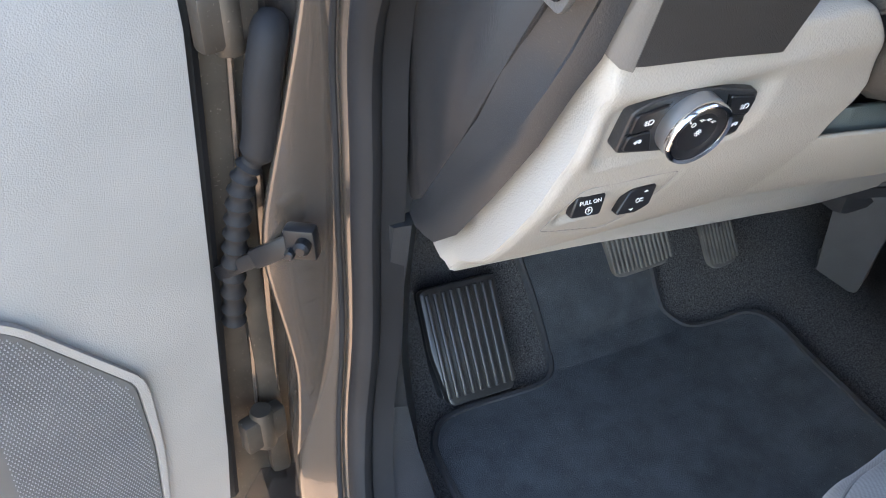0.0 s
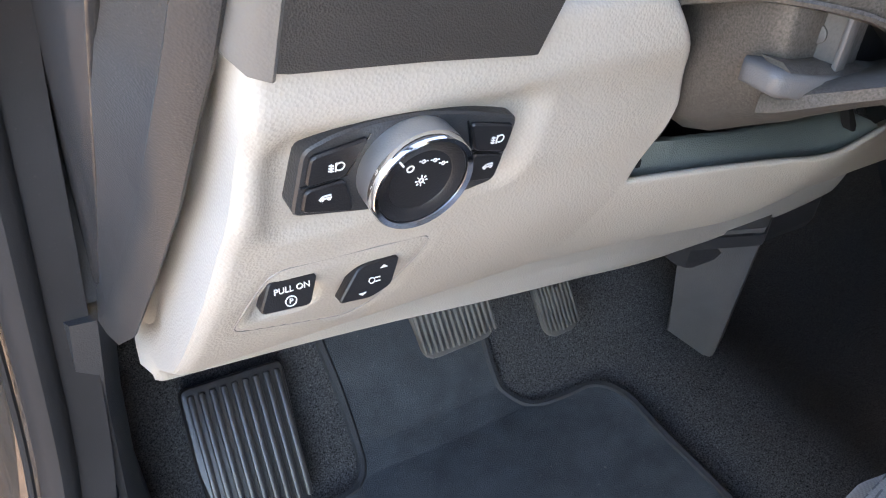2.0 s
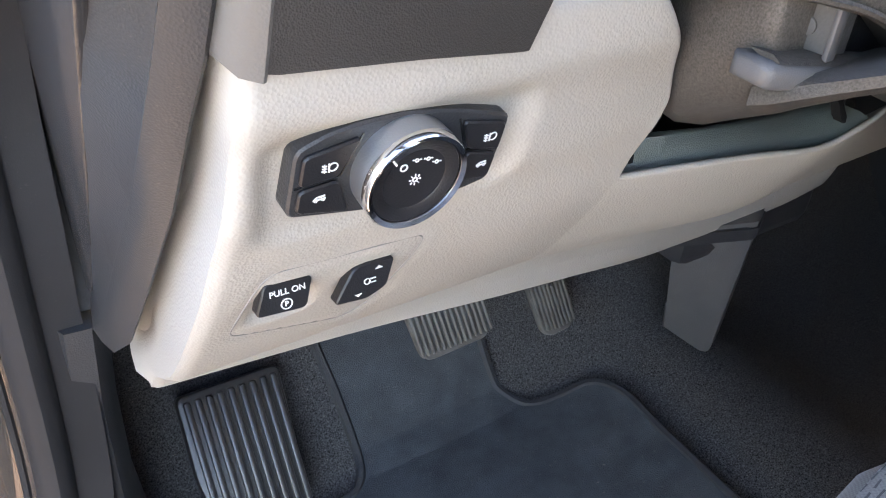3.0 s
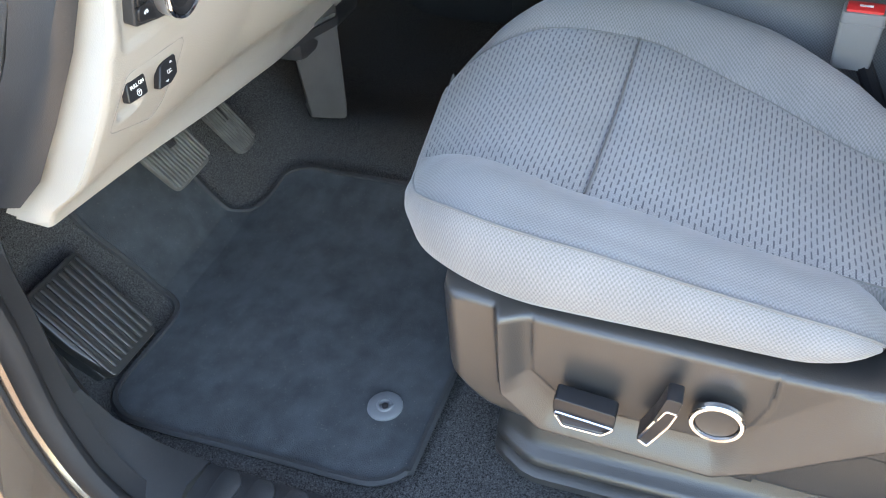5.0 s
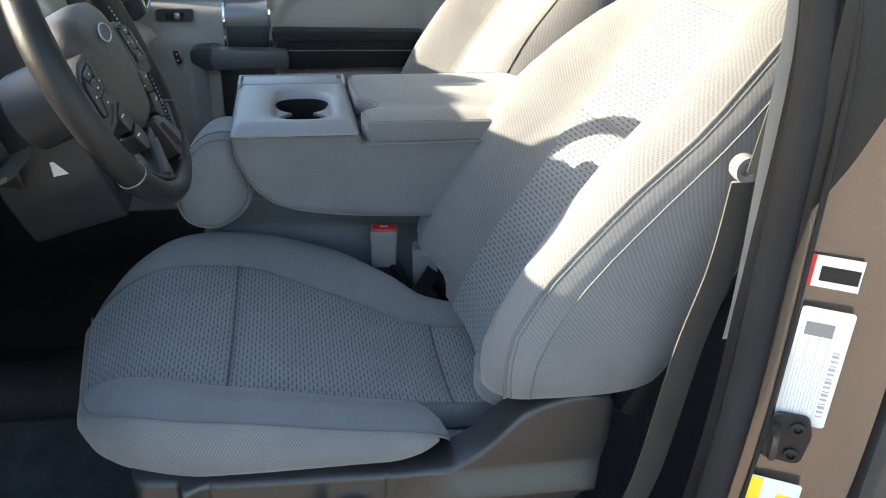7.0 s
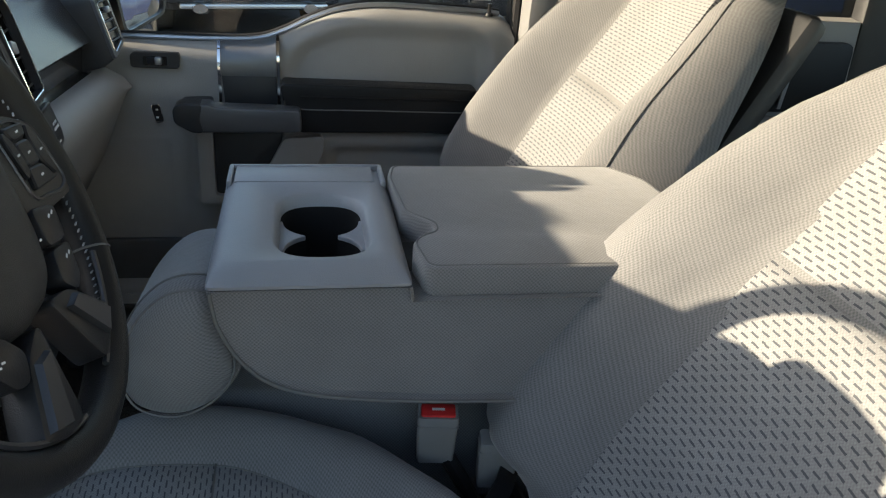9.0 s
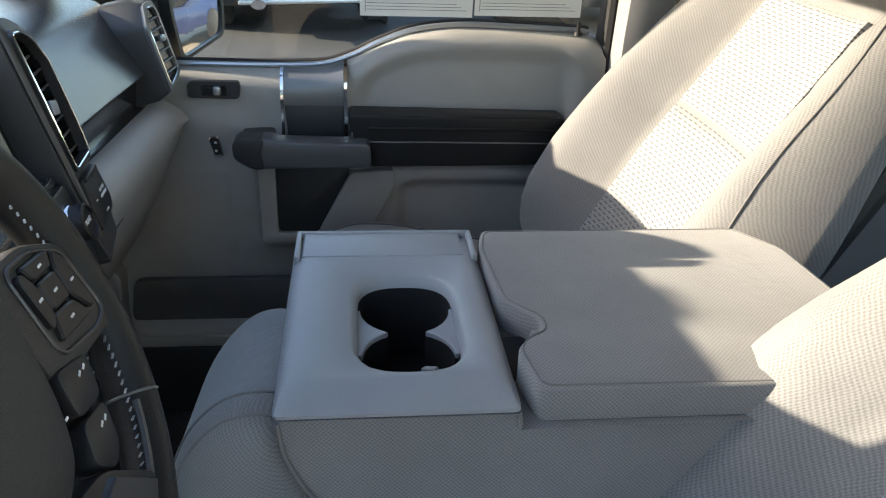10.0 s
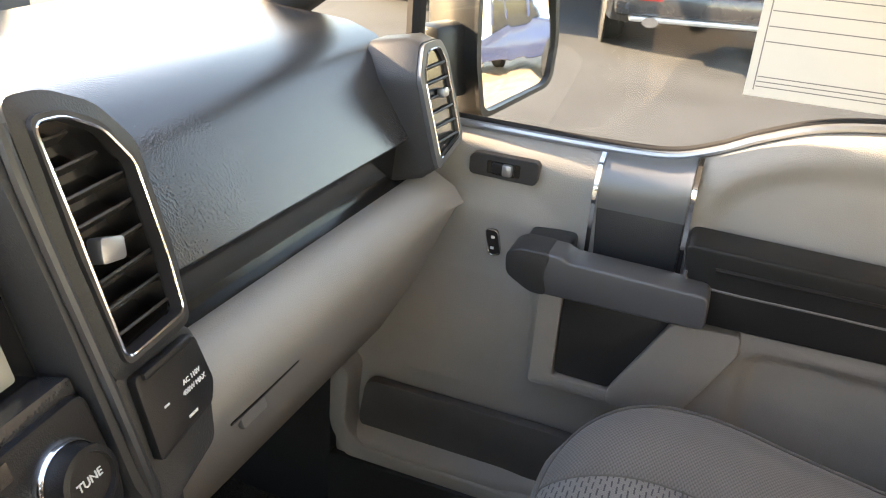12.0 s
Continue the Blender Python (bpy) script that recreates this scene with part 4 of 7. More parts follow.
for x, y, z, k in ((-0.4320, 0.7045, 1.2025, 0.55), (-0.4305, 0.7040, 1.2025, 0.85), (-0.4270, 0.7030, 1.2022, 1.0), (-0.405, 0.6955, 1.2000, 1.0), (-0.385, 0.690, 1.1990, 0.97), (-0.365, 0.684, 1.1990, 0.85), (-0.350, 0.681, 1.2000, 0.6)):
    rows.append([(x, y + a * k, z + b * k) for a, b in ((-0.008, -0.0085), (-0.0105, -0.006), (-0.0115, 0.002), (-0.009, 0.0055), (-0.004, 0.0068), (0.016, 0.0068), (0.016, -0.0075))])
lever = part("tilt_lever", loft(rows), M_LEVER, column, "grey plastic tilt lever", sharp=50)
part("lever_pad", loft([[(x, y - 0.009, z + 0.0058), (x, y - 0.003, z + 0.0092), (x, y + 0.012, z + 0.0088), (x, y + 0.003, z + 0.005)] for x, y, z in ((-0.424, 0.7015, 1.2025), (-0.415, 0.6985, 1.2015), (-0.385, 0.6895, 1.1990), (-0.372, 0.686, 1.198))]), M_SHROUD, lever)
part("lever_mount", box(-0.392, -0.372, 0.690, 0.728, 1.203, 1.252, 0.002), M_BRACKET, lever)
part("mount_rib", box(-0.396, -0.388, 0.6855, 0.6895, 1.206, 1.250, 0.0015), M_LEVER, lever)
part("mount_boss", moved(lathe([(0.005, 0.0), (0.005, 0.0012), (0.0044, 0.0016), (0, 0.0016)], 16), frame3((-0.392, 0.704, 1.221), (0, -1, 0), (0, 0, 1))), M_BRACKET, lever)
surround = thing("cluster_surround", "black grained dash surround arching over the steering column", "dash trim", (-0.36, 0.72, 1.25))
rows = []
for x, y, z in ((-0.450, 0.785, 1.205), (-0.447, 0.772, 1.216), (-0.443, 0.756, 1.225), (-0.438, 0.738, 1.231), (-0.434, 0.720, 1.237), (-0.428, 0.705, 1.239), (-0.410, 0.688, 1.2375), (-0.391, 0.675, 1.233), (-0.367, 0.668, 1.221), (-0.336, 0.665, 1.200), (-0.311, 0.665, 1.183), (-0.285, 0.668, 1.165), (-0.250, 0.675, 1.140), (-0.220, 0.685, 1.122)):
    rows.append([(x + 0.012, y + 0.012, z + 0.002), (x + 0.004, y + 0.003, z), (x, y, z + 0.004), (x, y - 0.001, z + 0.012), (x - 0.001, y + 0.004, z + 0.045), (x + 0.002, y + 0.020, z + 0.085), (x, 0.80, z + 0.09), (x + 0.01, 0.80, z + 0.01)])
part("surround_edge", tube(smooth_path([(r[2][0], r[2][1] - 0.0008, r[2][2]) for r in rows], 3), 0.0022, 6), M_SHROUD, surround)
part("surround_shell", loft(rows), M_SHROUD, surround, sharp=50)
slot = thing("dash_storage_slot", "dark storage slot in the lower dash", "storage slot", (-0.3, 0.8, 1.09))
rows = []
for i in range(24):
    x = -0.404 + 0.256 * i / 23
    y, z = lerp_rows(LIP_Y, x), lerp_rows(LIP_Z, x)
    g = min(1.0, (x + 0.404) / 0.010, (-0.148 - x) / 0.010)
    wall = lerp_rows([(-0.404, 1.106), (-0.377, 1.102), (-0.286, 1.090), (-0.177, 1.083), (-0.148, 1.088)], x)
    rows.append([(x, y + 0.006, z - 0.003), (x, y + 0.009, z - 0.0055 * g), (x, y + 0.012, z - 0.004 * g), (x, y + 0.016, z + 0.001), (x, 0.812, wall), (x, 0.818, wall + 0.001), (x, 0.830, wall - 0.006), (x, 0.830, z - 0.016), (x, y + 0.012, z - 0.014)])
part("slot_liner", loft(rows), M_TEAL, slot, "grey-green rubber slot liner", sharp=60)
for x in (-0.389, -0.171):
    y, z = lerp_rows(LIP_Y, x) + 0.0155, lerp_rows(LIP_Z, x) + 0.004
    part("slot_peg", loft([[(x - w, y + d + 0.006, z + h), (x - w, y + d - 0.003, z + h), (x + w, y + d - 0.003, z + h), (x + w, y + d + 0.006, z + h)] for h, w, d in ((0.0, 0.002, 0.0), (0.004, 0.0042, 0.002), (0.014, 0.003, 0.008), (0.022, 0.006, 0.014))]), M_CUP, slot)
part("column_cover", box(-0.47, 0.0, 0.905, 0.93, 1.18, 1.26, 0.005), M_DARK, slot)

# ---- pedals ----
def ribbed_pad(name, label, category, o, mm, ribs, mt, along=0.9, bow=0.0):
    t = thing(name, label, category, mm.translation)
    part("pad", moved(plate(rounded(o, 0.016, 4), -0.006, 0.005, 0.003, 2), mm), mt, t)
    y0, y1 = min(p[1] for p in o), max(p[1] for p in o)
    x0, x1 = min(p[0] for p in o), max(p[0] for p in o)
    for i in range(ribs):
        f = (i + 0.9) / (ribs + 0.8)
        x = x0 + (x1 - x0) * f
        h = (y1 - y0) * along / 2 * (1 - 0.08 * abs(2 * f - 1))
        part("rib", moved(box(x - 0.0022, x + 0.0022, (y0 + y1) / 2 - h, (y0 + y1) / 2 + h, 0.004, 0.0088, 0.0015, seg=1), mm), mt, t)
    return t
BR = frame3((-0.357, 1.068, 0.745), (1, 0.02, 0.02), (0, 0.62, 0.78))
p = ribbed_pad("brake_pedal", "worn grey ribbed rubber brake pedal", "pedal", [(-0.057, 0.045), (-0.050, -0.042), (0.048, -0.042), (0.056, 0.0), (0.054, 0.045)], BR, 14, M_PEDAL)
part("pedal_arm", tube([(-0.35, 1.08, 0.76), (-0.35, 1.12, 0.86), (-0.35, 1.16, 1.02)], 0.012, 8), M_BUTTON, p)
GA = frame3((-0.163, 1.105, 0.685), (1, 0.0, 0.03), (0, 0.60, 0.80))
p = ribbed_pad("accelerator_pedal", "worn grey ribbed rubber accelerator pedal", "pedal", [(-0.034, 0.070), (-0.030, -0.048), (-0.018, -0.060), (0.022, -0.058), (0.032, -0.040), (0.030, 0.070)], GA, 9, M_PEDAL)
part("pedal_arm", tube([(-0.16, 1.11, 0.69), (-0.16, 1.17, 0.78), (-0.16, 1.22, 0.98)], 0.010, 8), M_BUTTON, p)
FR = frame3((-0.6085, 1.105, 0.608), (1, 0, -0.02), (0, 0.63, 0.775))
rest = thing("foot_rest", "dark grey plastic foot rest with rounded ribs", "foot rest", (-0.61, 1.08, FLOOR))
o = rounded([(-0.060, 0.088), (-0.062, -0.01), (-0.050, -0.092), (0.058, -0.092), (0.066, 0.088)], 0.010, 4)
part("plate", moved(plate(o, -0.02, 0.003, 0.004, 2), FR), M_TRIM, rest)
for i in range(9):
    x = -0.050 + i * 0.0132
    part("rib", moved(box(x - 0.0042, x + 0.0042, -0.080, 0.080, 0.002, 0.0085, 0.003, seg=2), FR), M_TRIM, rest)
part("support", moved(box(-0.055, 0.06, -0.085, 0.085, -0.08, -0.018, 0.008), FR), M_DARK, rest)

# ---- floor mat ----
fm = thing("floor_mat", "charcoal carpet floor mat with bound edge and grommet", "floor mat", (-0.45, 0.8, FLOOR))
mo = [(-0.34, 1.275), (-0.41, 1.270), (-0.455, 1.248), (-0.478, 1.205), (-0.470, 1.150), (-0.466, 1.095), (-0.482, 1.060), (-0.52, 1.047), (-0.655, 1.05), (-0.70, 1.015), (-0.708, 0.95), (-0.706, 0.80), (-0.706, 0.63), (-0.698, 0.585), (-0.672, 0.558), (-0.63, 0.552),
      (-0.20, 0.56), (-0.122, 0.62), (-0.112, 0.80), (-0.109, 0.90), (-0.105, 0.980), (-0.124, 1.026), (-0.165, 1.040), (-0.205, 1.054), (-0.230, 1.085), (-0.241, 1.135), (-0.232, 1.22), (-0.25, 1.268)]
ms = [(p.x, p.y) for p in smooth_path([(x, y, 0) for x, y in mo], 5, True)]
def mat_z(x, y):
    lift = 0.0 if y < 1.06 else 0.9 * max(0, y - 1.10) ** 1.0 * 1.5 + 0.35 * min(y - 1.06, 0.04)
    return FLOOR + 0.004 + lift + 0.10 * math.exp(-((x - 0.03) / 0.17) ** 2) * (1 if x > -0.3 else 0.0) + 0.003 * math.sin(9 * x + 5 * y)
bm = plate(ms, 0, 0.010, 0.0)
bmesh.ops.triangulate(bm, faces=bm.faces)
bmesh.ops.subdivide_edges(bm, edges=[e for e in bm.edges if e.calc_length() > 0.09], cuts=3, use_grid_fill=True)
for v in bm.verts:
    v.co.z += mat_z(v.co.x, v.co.y)
part("mat_carpet", bm, M_MAT, fm, sharp=60)
part("bound_edge", tube([(x, y, mat_z(x, y) + 0.008) for x, y in ms], 0.0065, 6, True), M_BIND, fm, "black stitched edge binding")
gz = mat_z(-0.578, 0.629) + 0.010
gro = part("grommet", moved(lathe([(0.027, 0), (0.0265, 0.003), (0.024, 0.0045), (0.013, 0.0045), (0.0115, 0.0065), (0.0085, 0.0065), (0.0075, 0.001), (0.0, 0.001)], 28), pose(-0.578, 0.629, gz)), M_GROMMET, fm, "grey plastic anchor grommet")
part("anchor_post", moved(lathe([(0.0050, 0.0), (0.0050, 0.003), (0.0035, 0.004), (0.0, 0.004)], 16), pose(-0.578, 0.629, gz + 0.001)), M_BUTTON, gro)

# centre leg under the dash
leg = thing("heater_duct", "grey plastic heater duct hanging under the dash", "air duct", (-0.05, 0.95, 0.80))
foot = ((0.000, 1.020, 0.616), (0.000, 0.950, 0.622), (0.006, 0.943, 0.622), (0.060, 0.970, 0.612), (0.075, 1.06, 0.612), (0.050, 1.06, 0.612))
crown_ = ((-0.106, 0.966, 0.850), (-0.006, 0.932, 0.850), (0.004, 0.930, 0.850), (0.060, 0.960, 0.850), (0.060, 1.04, 0.850), (0.004, 1.04, 0.850))
rows = [[(a[0] + (b[0] - a[0]) * f, a[1] + (b[1] - a[1]) * f + k, a[2] + (b[2] - a[2]) * f) for a, b in zip(foot, crown_)] for f, k in ((0.0, 0.004), (0.03, 0.0), (0.5, 0.0), (1.0, 0.0))]
part("duct_body", loft(rows), M_BRACKET, leg, sharp=35)
part("duct_collar", loft([[(x * 1.0 + (x - 0.0) * k, y - 0.003 * (1 if y < 0.96 else 0), z_) for x, y, _ in crown_] for z_, k in ((0.826, 0.03), (0.842, 0.03))]), M_DARK, leg, "black collar of the duct")

# ---- seats ----
CUSH_Z = [(-0.10, 0.855), (0.02, 0.868), (0.20, 0.897), (0.36, 0.928), (0.46, 0.938), (0.54, 0.928), (0.60, 0.905)]


def sheared(bm, m):
    # the foot of a leaning backrest is cut level
    for v in bm.verts:
        v.co.y -= v.co.z * 0.51 * max(0.0, 1 - max(0.0, v.co.y - 0.10) / 0.42)
    return moved(bm, m)


COVER_TOP = [(-0.200, 0.930), (-0.185, 0.950), (-0.145, 0.960), (-0.10, 0.953), (-0.068, 0.940), (0.007, 0.870), (0.05, 0.850), (0.10, 0.848), (0.20, 0.853), (0.38, 0.864), (0.46, 0.876), (0.495, 0.874)]
COVER_LOW = [(-0.200, 0.890), (-0.187, 0.842), (-0.170, 0.775), (-0.145, 0.743), (-0.084, 0.693), (-0.03, 0.668), (0.044, 0.655), (0.285, 0.668), (0.38, 0.678), (0.432, 0.691), (0.474, 0.735), (0.490, 0.790), (0.495, 0.84)]
RIDGE = [(-0.30, 0.792), (0.028, 0.800), (0.134, 0.716), (0.18, 0.691), (0.37, 0.704), (0.413, 0.750), (0.415, 0.90)]
INNER = [(-0.30, 0.840), (0.06, 0.846), (0.085, 0.838), (0.143, 0.772), (0.188, 0.726), (0.345, 0.734), (0.388, 0.778), (0.386, 0.90)]
PANEL = [(0.137, 0.90), (0.140, 0.800), (0.150, 0.768), (0.188, 0.7295), (0.344, 0.738), (0.384, 0.780), (0.382, 0.90)]
SKIRT = [(-0.30, 0.745), (-0.039, 0.752), (0.045, 0.758), (0.085, 0.730), (0.135, 0.694), (0.20, 0.60)]


def line_distance(py, pz, line):
    d = np.full(py.shape, 9.0)
    for (ya, za), (yb, zb) in zip(line, line[1:]):
        dy, dz = yb - ya, zb - za
        t = np.clip(((py - ya) * dy + (pz - za) * dz) / (dy * dy + dz * dz), 0, 1)
        d = np.minimum(d, np.hypot(py - ya - t * dy, pz - za - t * dz))
    return d


def under(py, pz, line):
    """True where a point lies inside the area that the line closes off upwards."""
    ring_ = line + [(line[-1][0], 2.0), (line[0][0], 2.0)]
    c = np.zeros(py.shape, bool)
    for (ya, za), (yb, zb) in zip(ring_, ring_[1:] + ring_[:1]):
        if za != zb:
            c ^= ((za > pz) != (zb > pz)) & (py < (yb - ya) * (pz - za) / (zb - za) + ya)
    return c


def cover_skin(step):
    """Moulded side cover of a seat: a ledge on top, a sloped shelf round the switch panel, a stepped lower skirt."""
    n, k = int(0.695 / step), int(0.26 / step)
    yv = np.linspace(-0.200, 0.486, n + 1)
    top_v = np.array([lerp_rows(COVER_TOP, y) for y in yv])
    low_v = np.array([lerp_rows(COVER_LOW, y) for y in yv])
    t = (0.5 - 0.5 * np.cos(np.linspace(0, math.pi, k + 1))) * 0.5 + np.linspace(0, 1, k + 1) * 0.5
    py = np.repeat(yv[:, None], k + 1, 1)
    pz = low_v[:, None] + (top_v - low_v)[:, None] * t[None, :]
    in_r, in_i = under(py, pz, RIDGE), under(py, pz, INNER)
    d_r, d_i = line_distance(py, pz, RIDGE), line_distance(py, pz, INNER)
    f = np.where(in_i, 0.0, d_i / (d_i + d_r + 1e-6))
    soft = f * f * (3 - 2 * f) * 0.35 + f * 0.65
    step_down = np.clip(d_r / 0.009, 0, 1)
    a = 0.670 + np.where(in_r, 0.018 * soft, 0.018 * (1 - step_down * step_down * (3 - 2 * step_down)))
    d_s = line_distance(py, pz, SKIRT)
    low_skirt = ~under(py, pz, SKIRT) & (py < 0.135)
    a -= np.where(low_skirt, 0.005 * np.clip(d_s / 0.004, 0, 1), 0)
    a -= 0.0022 * np.exp(-(line_distance(py, pz, PANEL) / 0.0016) ** 2)
    edge_low, edge_top = pz - low_v[:, None], top_v[:, None] - pz
    edge = np.minimum(np.minimum(edge_low, py + 0.200), (0.486 - py) * 1.0)
    a -= 0.030 * (1 - np.sqrt(np.clip(1 - (1 - np.clip(edge / 0.022, 0, 1)) ** 2, 0, 1)))
    a -= 0.010 * (1 - np.sqrt(np.clip(1 - (1 - np.clip(edge_top / 0.010, 0, 1)) ** 2, 0, 1)))
    bm = bmesh.new()
    grid = [[bm.verts.new((a[i, j], py[i, j], pz[i, j])) for j in range(k + 1)] for i in range(n + 1)]
    # flat ledge running in under the cushion
    for i in range(n + 1):
        for q, dz in ((0.012, 0.0005), (0.055, -0.004), (0.058, -0.03)):
            grid[i].append(bm.verts.new((a[i, k] - q, py[i, k], pz[i, k] + dz)))
    for g0, g1 in zip(grid, grid[1:]):
        for j in range(len(g0) - 1):
            bm.faces.new((g0[j], g0[j + 1], g1[j + 1], g1[j]))
    return bm


def front_seat(sgn, label, driver, shift=(0.0, 0.0, 0.0, 0.0), front=0.602, nose_skew=0.045, inner=0.0):
    """A bucket seat; sgn -1 for the driver's side, 1 for the passenger's. a: distance outward from the cab's middle."""
    s = thing("front_seat", label, "car seat", (sgn * 0.40, 0.2, FLOOR), "front seats")
    X = Matrix.Translation((shift[0], shift[1], shift[3])) @ Matrix.Diagonal((sgn, 1, 1, 1))
    # plan edges, outward distance: inner side, insert, outer seam
    def nose(y, y0):
        q = min(1.0, max(0.0, (y - y0) / (front - y0)))
        return 1 - math.sqrt(max(0.0, 1 - q ** 2.3))
    a_in = lambda y: lerp_rows([(-0.12, 0.26), (0.02, 0.235), (0.09, 0.170), (0.20, 0.085), (0.36, 0.058), (0.60, 0.055)], y) + 0.22 * nose(y, front - 0.27)
    a_seam = lambda y: lerp_rows([(-0.12, 0.60), (0.025, 0.605), (0.06, 0.640), (0.10, 0.652), (0.30, 0.655)], y) - 0.165 * nose(y, front - 0.22)
    i_in = lambda y: lerp_rows([(-0.12, 0.32), (0.02, 0.310), (0.20, 0.215), (0.36, 0.152), (0.48, 0.160), (0.56, 0.195), (0.60, 0.25)], y)
    i_out = lambda y: lerp_rows([(-0.12, 0.54), (0.02, 0.541), (0.36, 0.535), (0.47, 0.512), (0.55, 0.483), (0.60, 0.462)], y)

    def crown(a, y):
        """Height of the stuffed top before its front rolls over."""
        z = lerp_rows(CUSH_Z, y)
        d_in, d_out = i_in(y) - a, a - i_out(y)
        if d_in > 0:
            z += 0.058 * math.sin(min(1, d_in / 0.085) * 1.7)
        if d_out > 0:
            z += 0.031 * math.sin(min(1, d_out / 0.085) * 1.9)
            if y < 0.13:
                z -= 0.055 * (1 - ease((y - 0.038) / 0.07))
        mid = (a - i_in(y)) / max(0.01, i_out(y) - i_in(y))
        if 0 < mid < 1:
            z -= 0.012 * (1 - (2 * mid - 1) ** 2)
            z += 0.006 * min(1, abs(y - 0.36) / 0.05) * min(1, abs(y - 0.018) / 0.05) * (1 - abs(2 * mid - 1) ** 3)
        z -= 0.075 * (1 - ease((a - a_in(y)) / 0.075))
        return 0.893 + (z - 0.893) * ease((front - y) / 0.12) if y > front - 0.12 else z

    def skewed(a, y, z):
        # the nose of the cushion runs back towards the door
        w = min(1.0, max(0.0, (y - 0.36) / 0.23))
        return (a, y - w * w * nose_skew * (a - 0.34) / 0.30, z)

    def skew(bm):
        for v in bm.verts:
            v.co = skewed(*v.co)
        return moved(bm, X)

    def panel(rows_y, lo, hi, n, seams=(True, True), cross=(False, False), ends=False):
        """A cloth panel between two seams; its sewn edges are drawn in."""
        bm = bmesh.new()
        uvl = bm.loops.layers.uv.new("UVMap")
        grid, uvs = [], {}
        length = 0.0
        for j, y in enumerate(rows_y):
            if j:
                length += math.hypot(y - rows_y[j - 1], crown(0.34, y) - crown(0.34, rows_y[j - 1]))
            row = []
            for i in range(n + 1):
                f = 0.5 - 0.5 * math.cos(math.pi * i / n) if ends else i / n
                a = lo(y) + (hi(y) - lo(y)) * f
                z = crown(a, y)
                if (i == 0 and seams[0]) or (i == n and seams[1]) or (j == 0 and cross[0]) or (j == len(rows_y) - 1 and cross[1]):
                    z -= 0.0035
                v = bm.verts.new((a, y, z))
                uvs[v] = (a, length)
                row.append(v)
            grid.append(row)
        for r0, r1 in zip(grid, grid[1:]):
            for i in range(n):
                bm.faces.new((r0[i], r0[i + 1], r1[i + 1], r1[i]))
        for f in bm.faces:
            for l in f.loops:
                l[uvl].uv = uvs[l.vert]
        return bm

    y_rear = [-0.12 + 0.138 * i / 8 for i in range(9)]
    y_mid = [0.018 + 0.342 * i / 24 for i in range(25)]
    y_nose = [0.36 + (front - 0.36) * math.sin(math.pi / 2 * i / 26) for i in range(27)]
    every = y_rear + y_mid[1:] + y_nose[1:]
    # side band: hangs from the rim of the top, bulges and tucks in above the plastic cover
    rim_path = [(a_seam(y), y) for y in every if y > 0.035]
    rim_path += [(a_seam(front) + (a_in(front) - a_seam(front)) * i / 14, front) for i in range(1, 15)]
    rim_path += [(a_in(y), y) for y in reversed(every[:-1])]
    bm = panel(every, a_in, i_in, 14, (False, True), ends=True)
    uvl = bm.loops.layers.uv.verify()
    rows, run, runs = [], 0.0, []
    for i, (a, y) in enumerate(rim_path):
        p0, p1 = rim_path[max(i - 1, 0)], rim_path[min(i + 1, len(rim_path) - 1)]
        d = Vector((p1[0] - p0[0], p1[1] - p0[1])).normalized()
        n = Vector((d.y, -d.x))
        if n.dot(Vector((a - 0.36, y - 0.20))) < 0:
            n = -n
        outer = a > 0.45
        low = lerp_rows([(0.03, 0.893), (0.05, 0.880), (0.09, 0.860), (0.135, 0.849), (0.37, 0.850), (0.49, 0.857), (0.60, 0.840)], y) if outer else 0.835
        tuck = 0.030 if outer else 0.0
        z = crown(a, y) - 0.0035
        h = z - low
        col = []
        for f, o in ((0, 0), (0.10, 0.007), (0.28, 0.013), (0.5, 0.015), (0.72, 0.010), (0.9, -0.004), (1.0, -tuck), (1.02, -tuck - 0.03)):
            o *= min(1.0, h / 0.06) if o > 0 else 1.0
            col.append(bm.verts.new((a + n.x * o, y + n.y * o, z - h * f)))
        run += math.hypot(a - rim_path[i - 1][0], y - rim_path[i - 1][1]) if i else 0.0
        rows.append(col)
        runs.append(run)
    for j in range(len(rows) - 1):
        for i in range(7):
            f = bm.faces.new((rows[j][i], rows[j + 1][i], rows[j + 1][i + 1], rows[j][i + 1]))
            for l, (jj, ii) in zip(f.loops, ((j, i), (j + 1, i), (j + 1, i + 1), (j, i + 1))):
                l[uvl].uv = (runs[jj], 0.012 * ii)
    cushion = part("cushion", skew(bm), M_CLOTH, s, sharp=60)
    part("side_bolster", skew(panel(every, i_out, a_seam, 14, (True, True))), M_CLOTH, cushion, sharp=80)
    part("cushion_insert", skew(panel(y_mid, i_in, i_out, 18, cross=(True, True))), M_INSERT, cushion, "grey cloth insert with woven dashes", sharp=80)
    part("cushion_insert", skew(panel(y_nose, i_in, i_out, 18, cross=(True, False))), M_INSERT, cushion, sharp=80)
    part("cushion_insert", skew(panel(y_rear, i_in, i_out, 18, cross=(False, True))), M_INSERT, cushion, sharp=80)
    for y in (0.018, 0.36):
        line = [(a, y, crown(a, y) - 0.0008) for a in [i_in(y) + (i_out(y) - i_in(y)) * i / 18 for i in range(19)]]
        part("cross_seam", skew(tube(line, 0.0013, 6)), M_THREAD, cushion)
    for edge in (i_in, i_out):
        part("insert_seam", skew(tube([(edge(y), y, crown(edge(y), y) - 0.0030) for y in every], 0.0012, 5)), M_THREAD, cushion)
    seam = [(a_seam(y) + 0.001, y, crown(a_seam(y), y) - 0.0015) for y in every if y > 0.045]
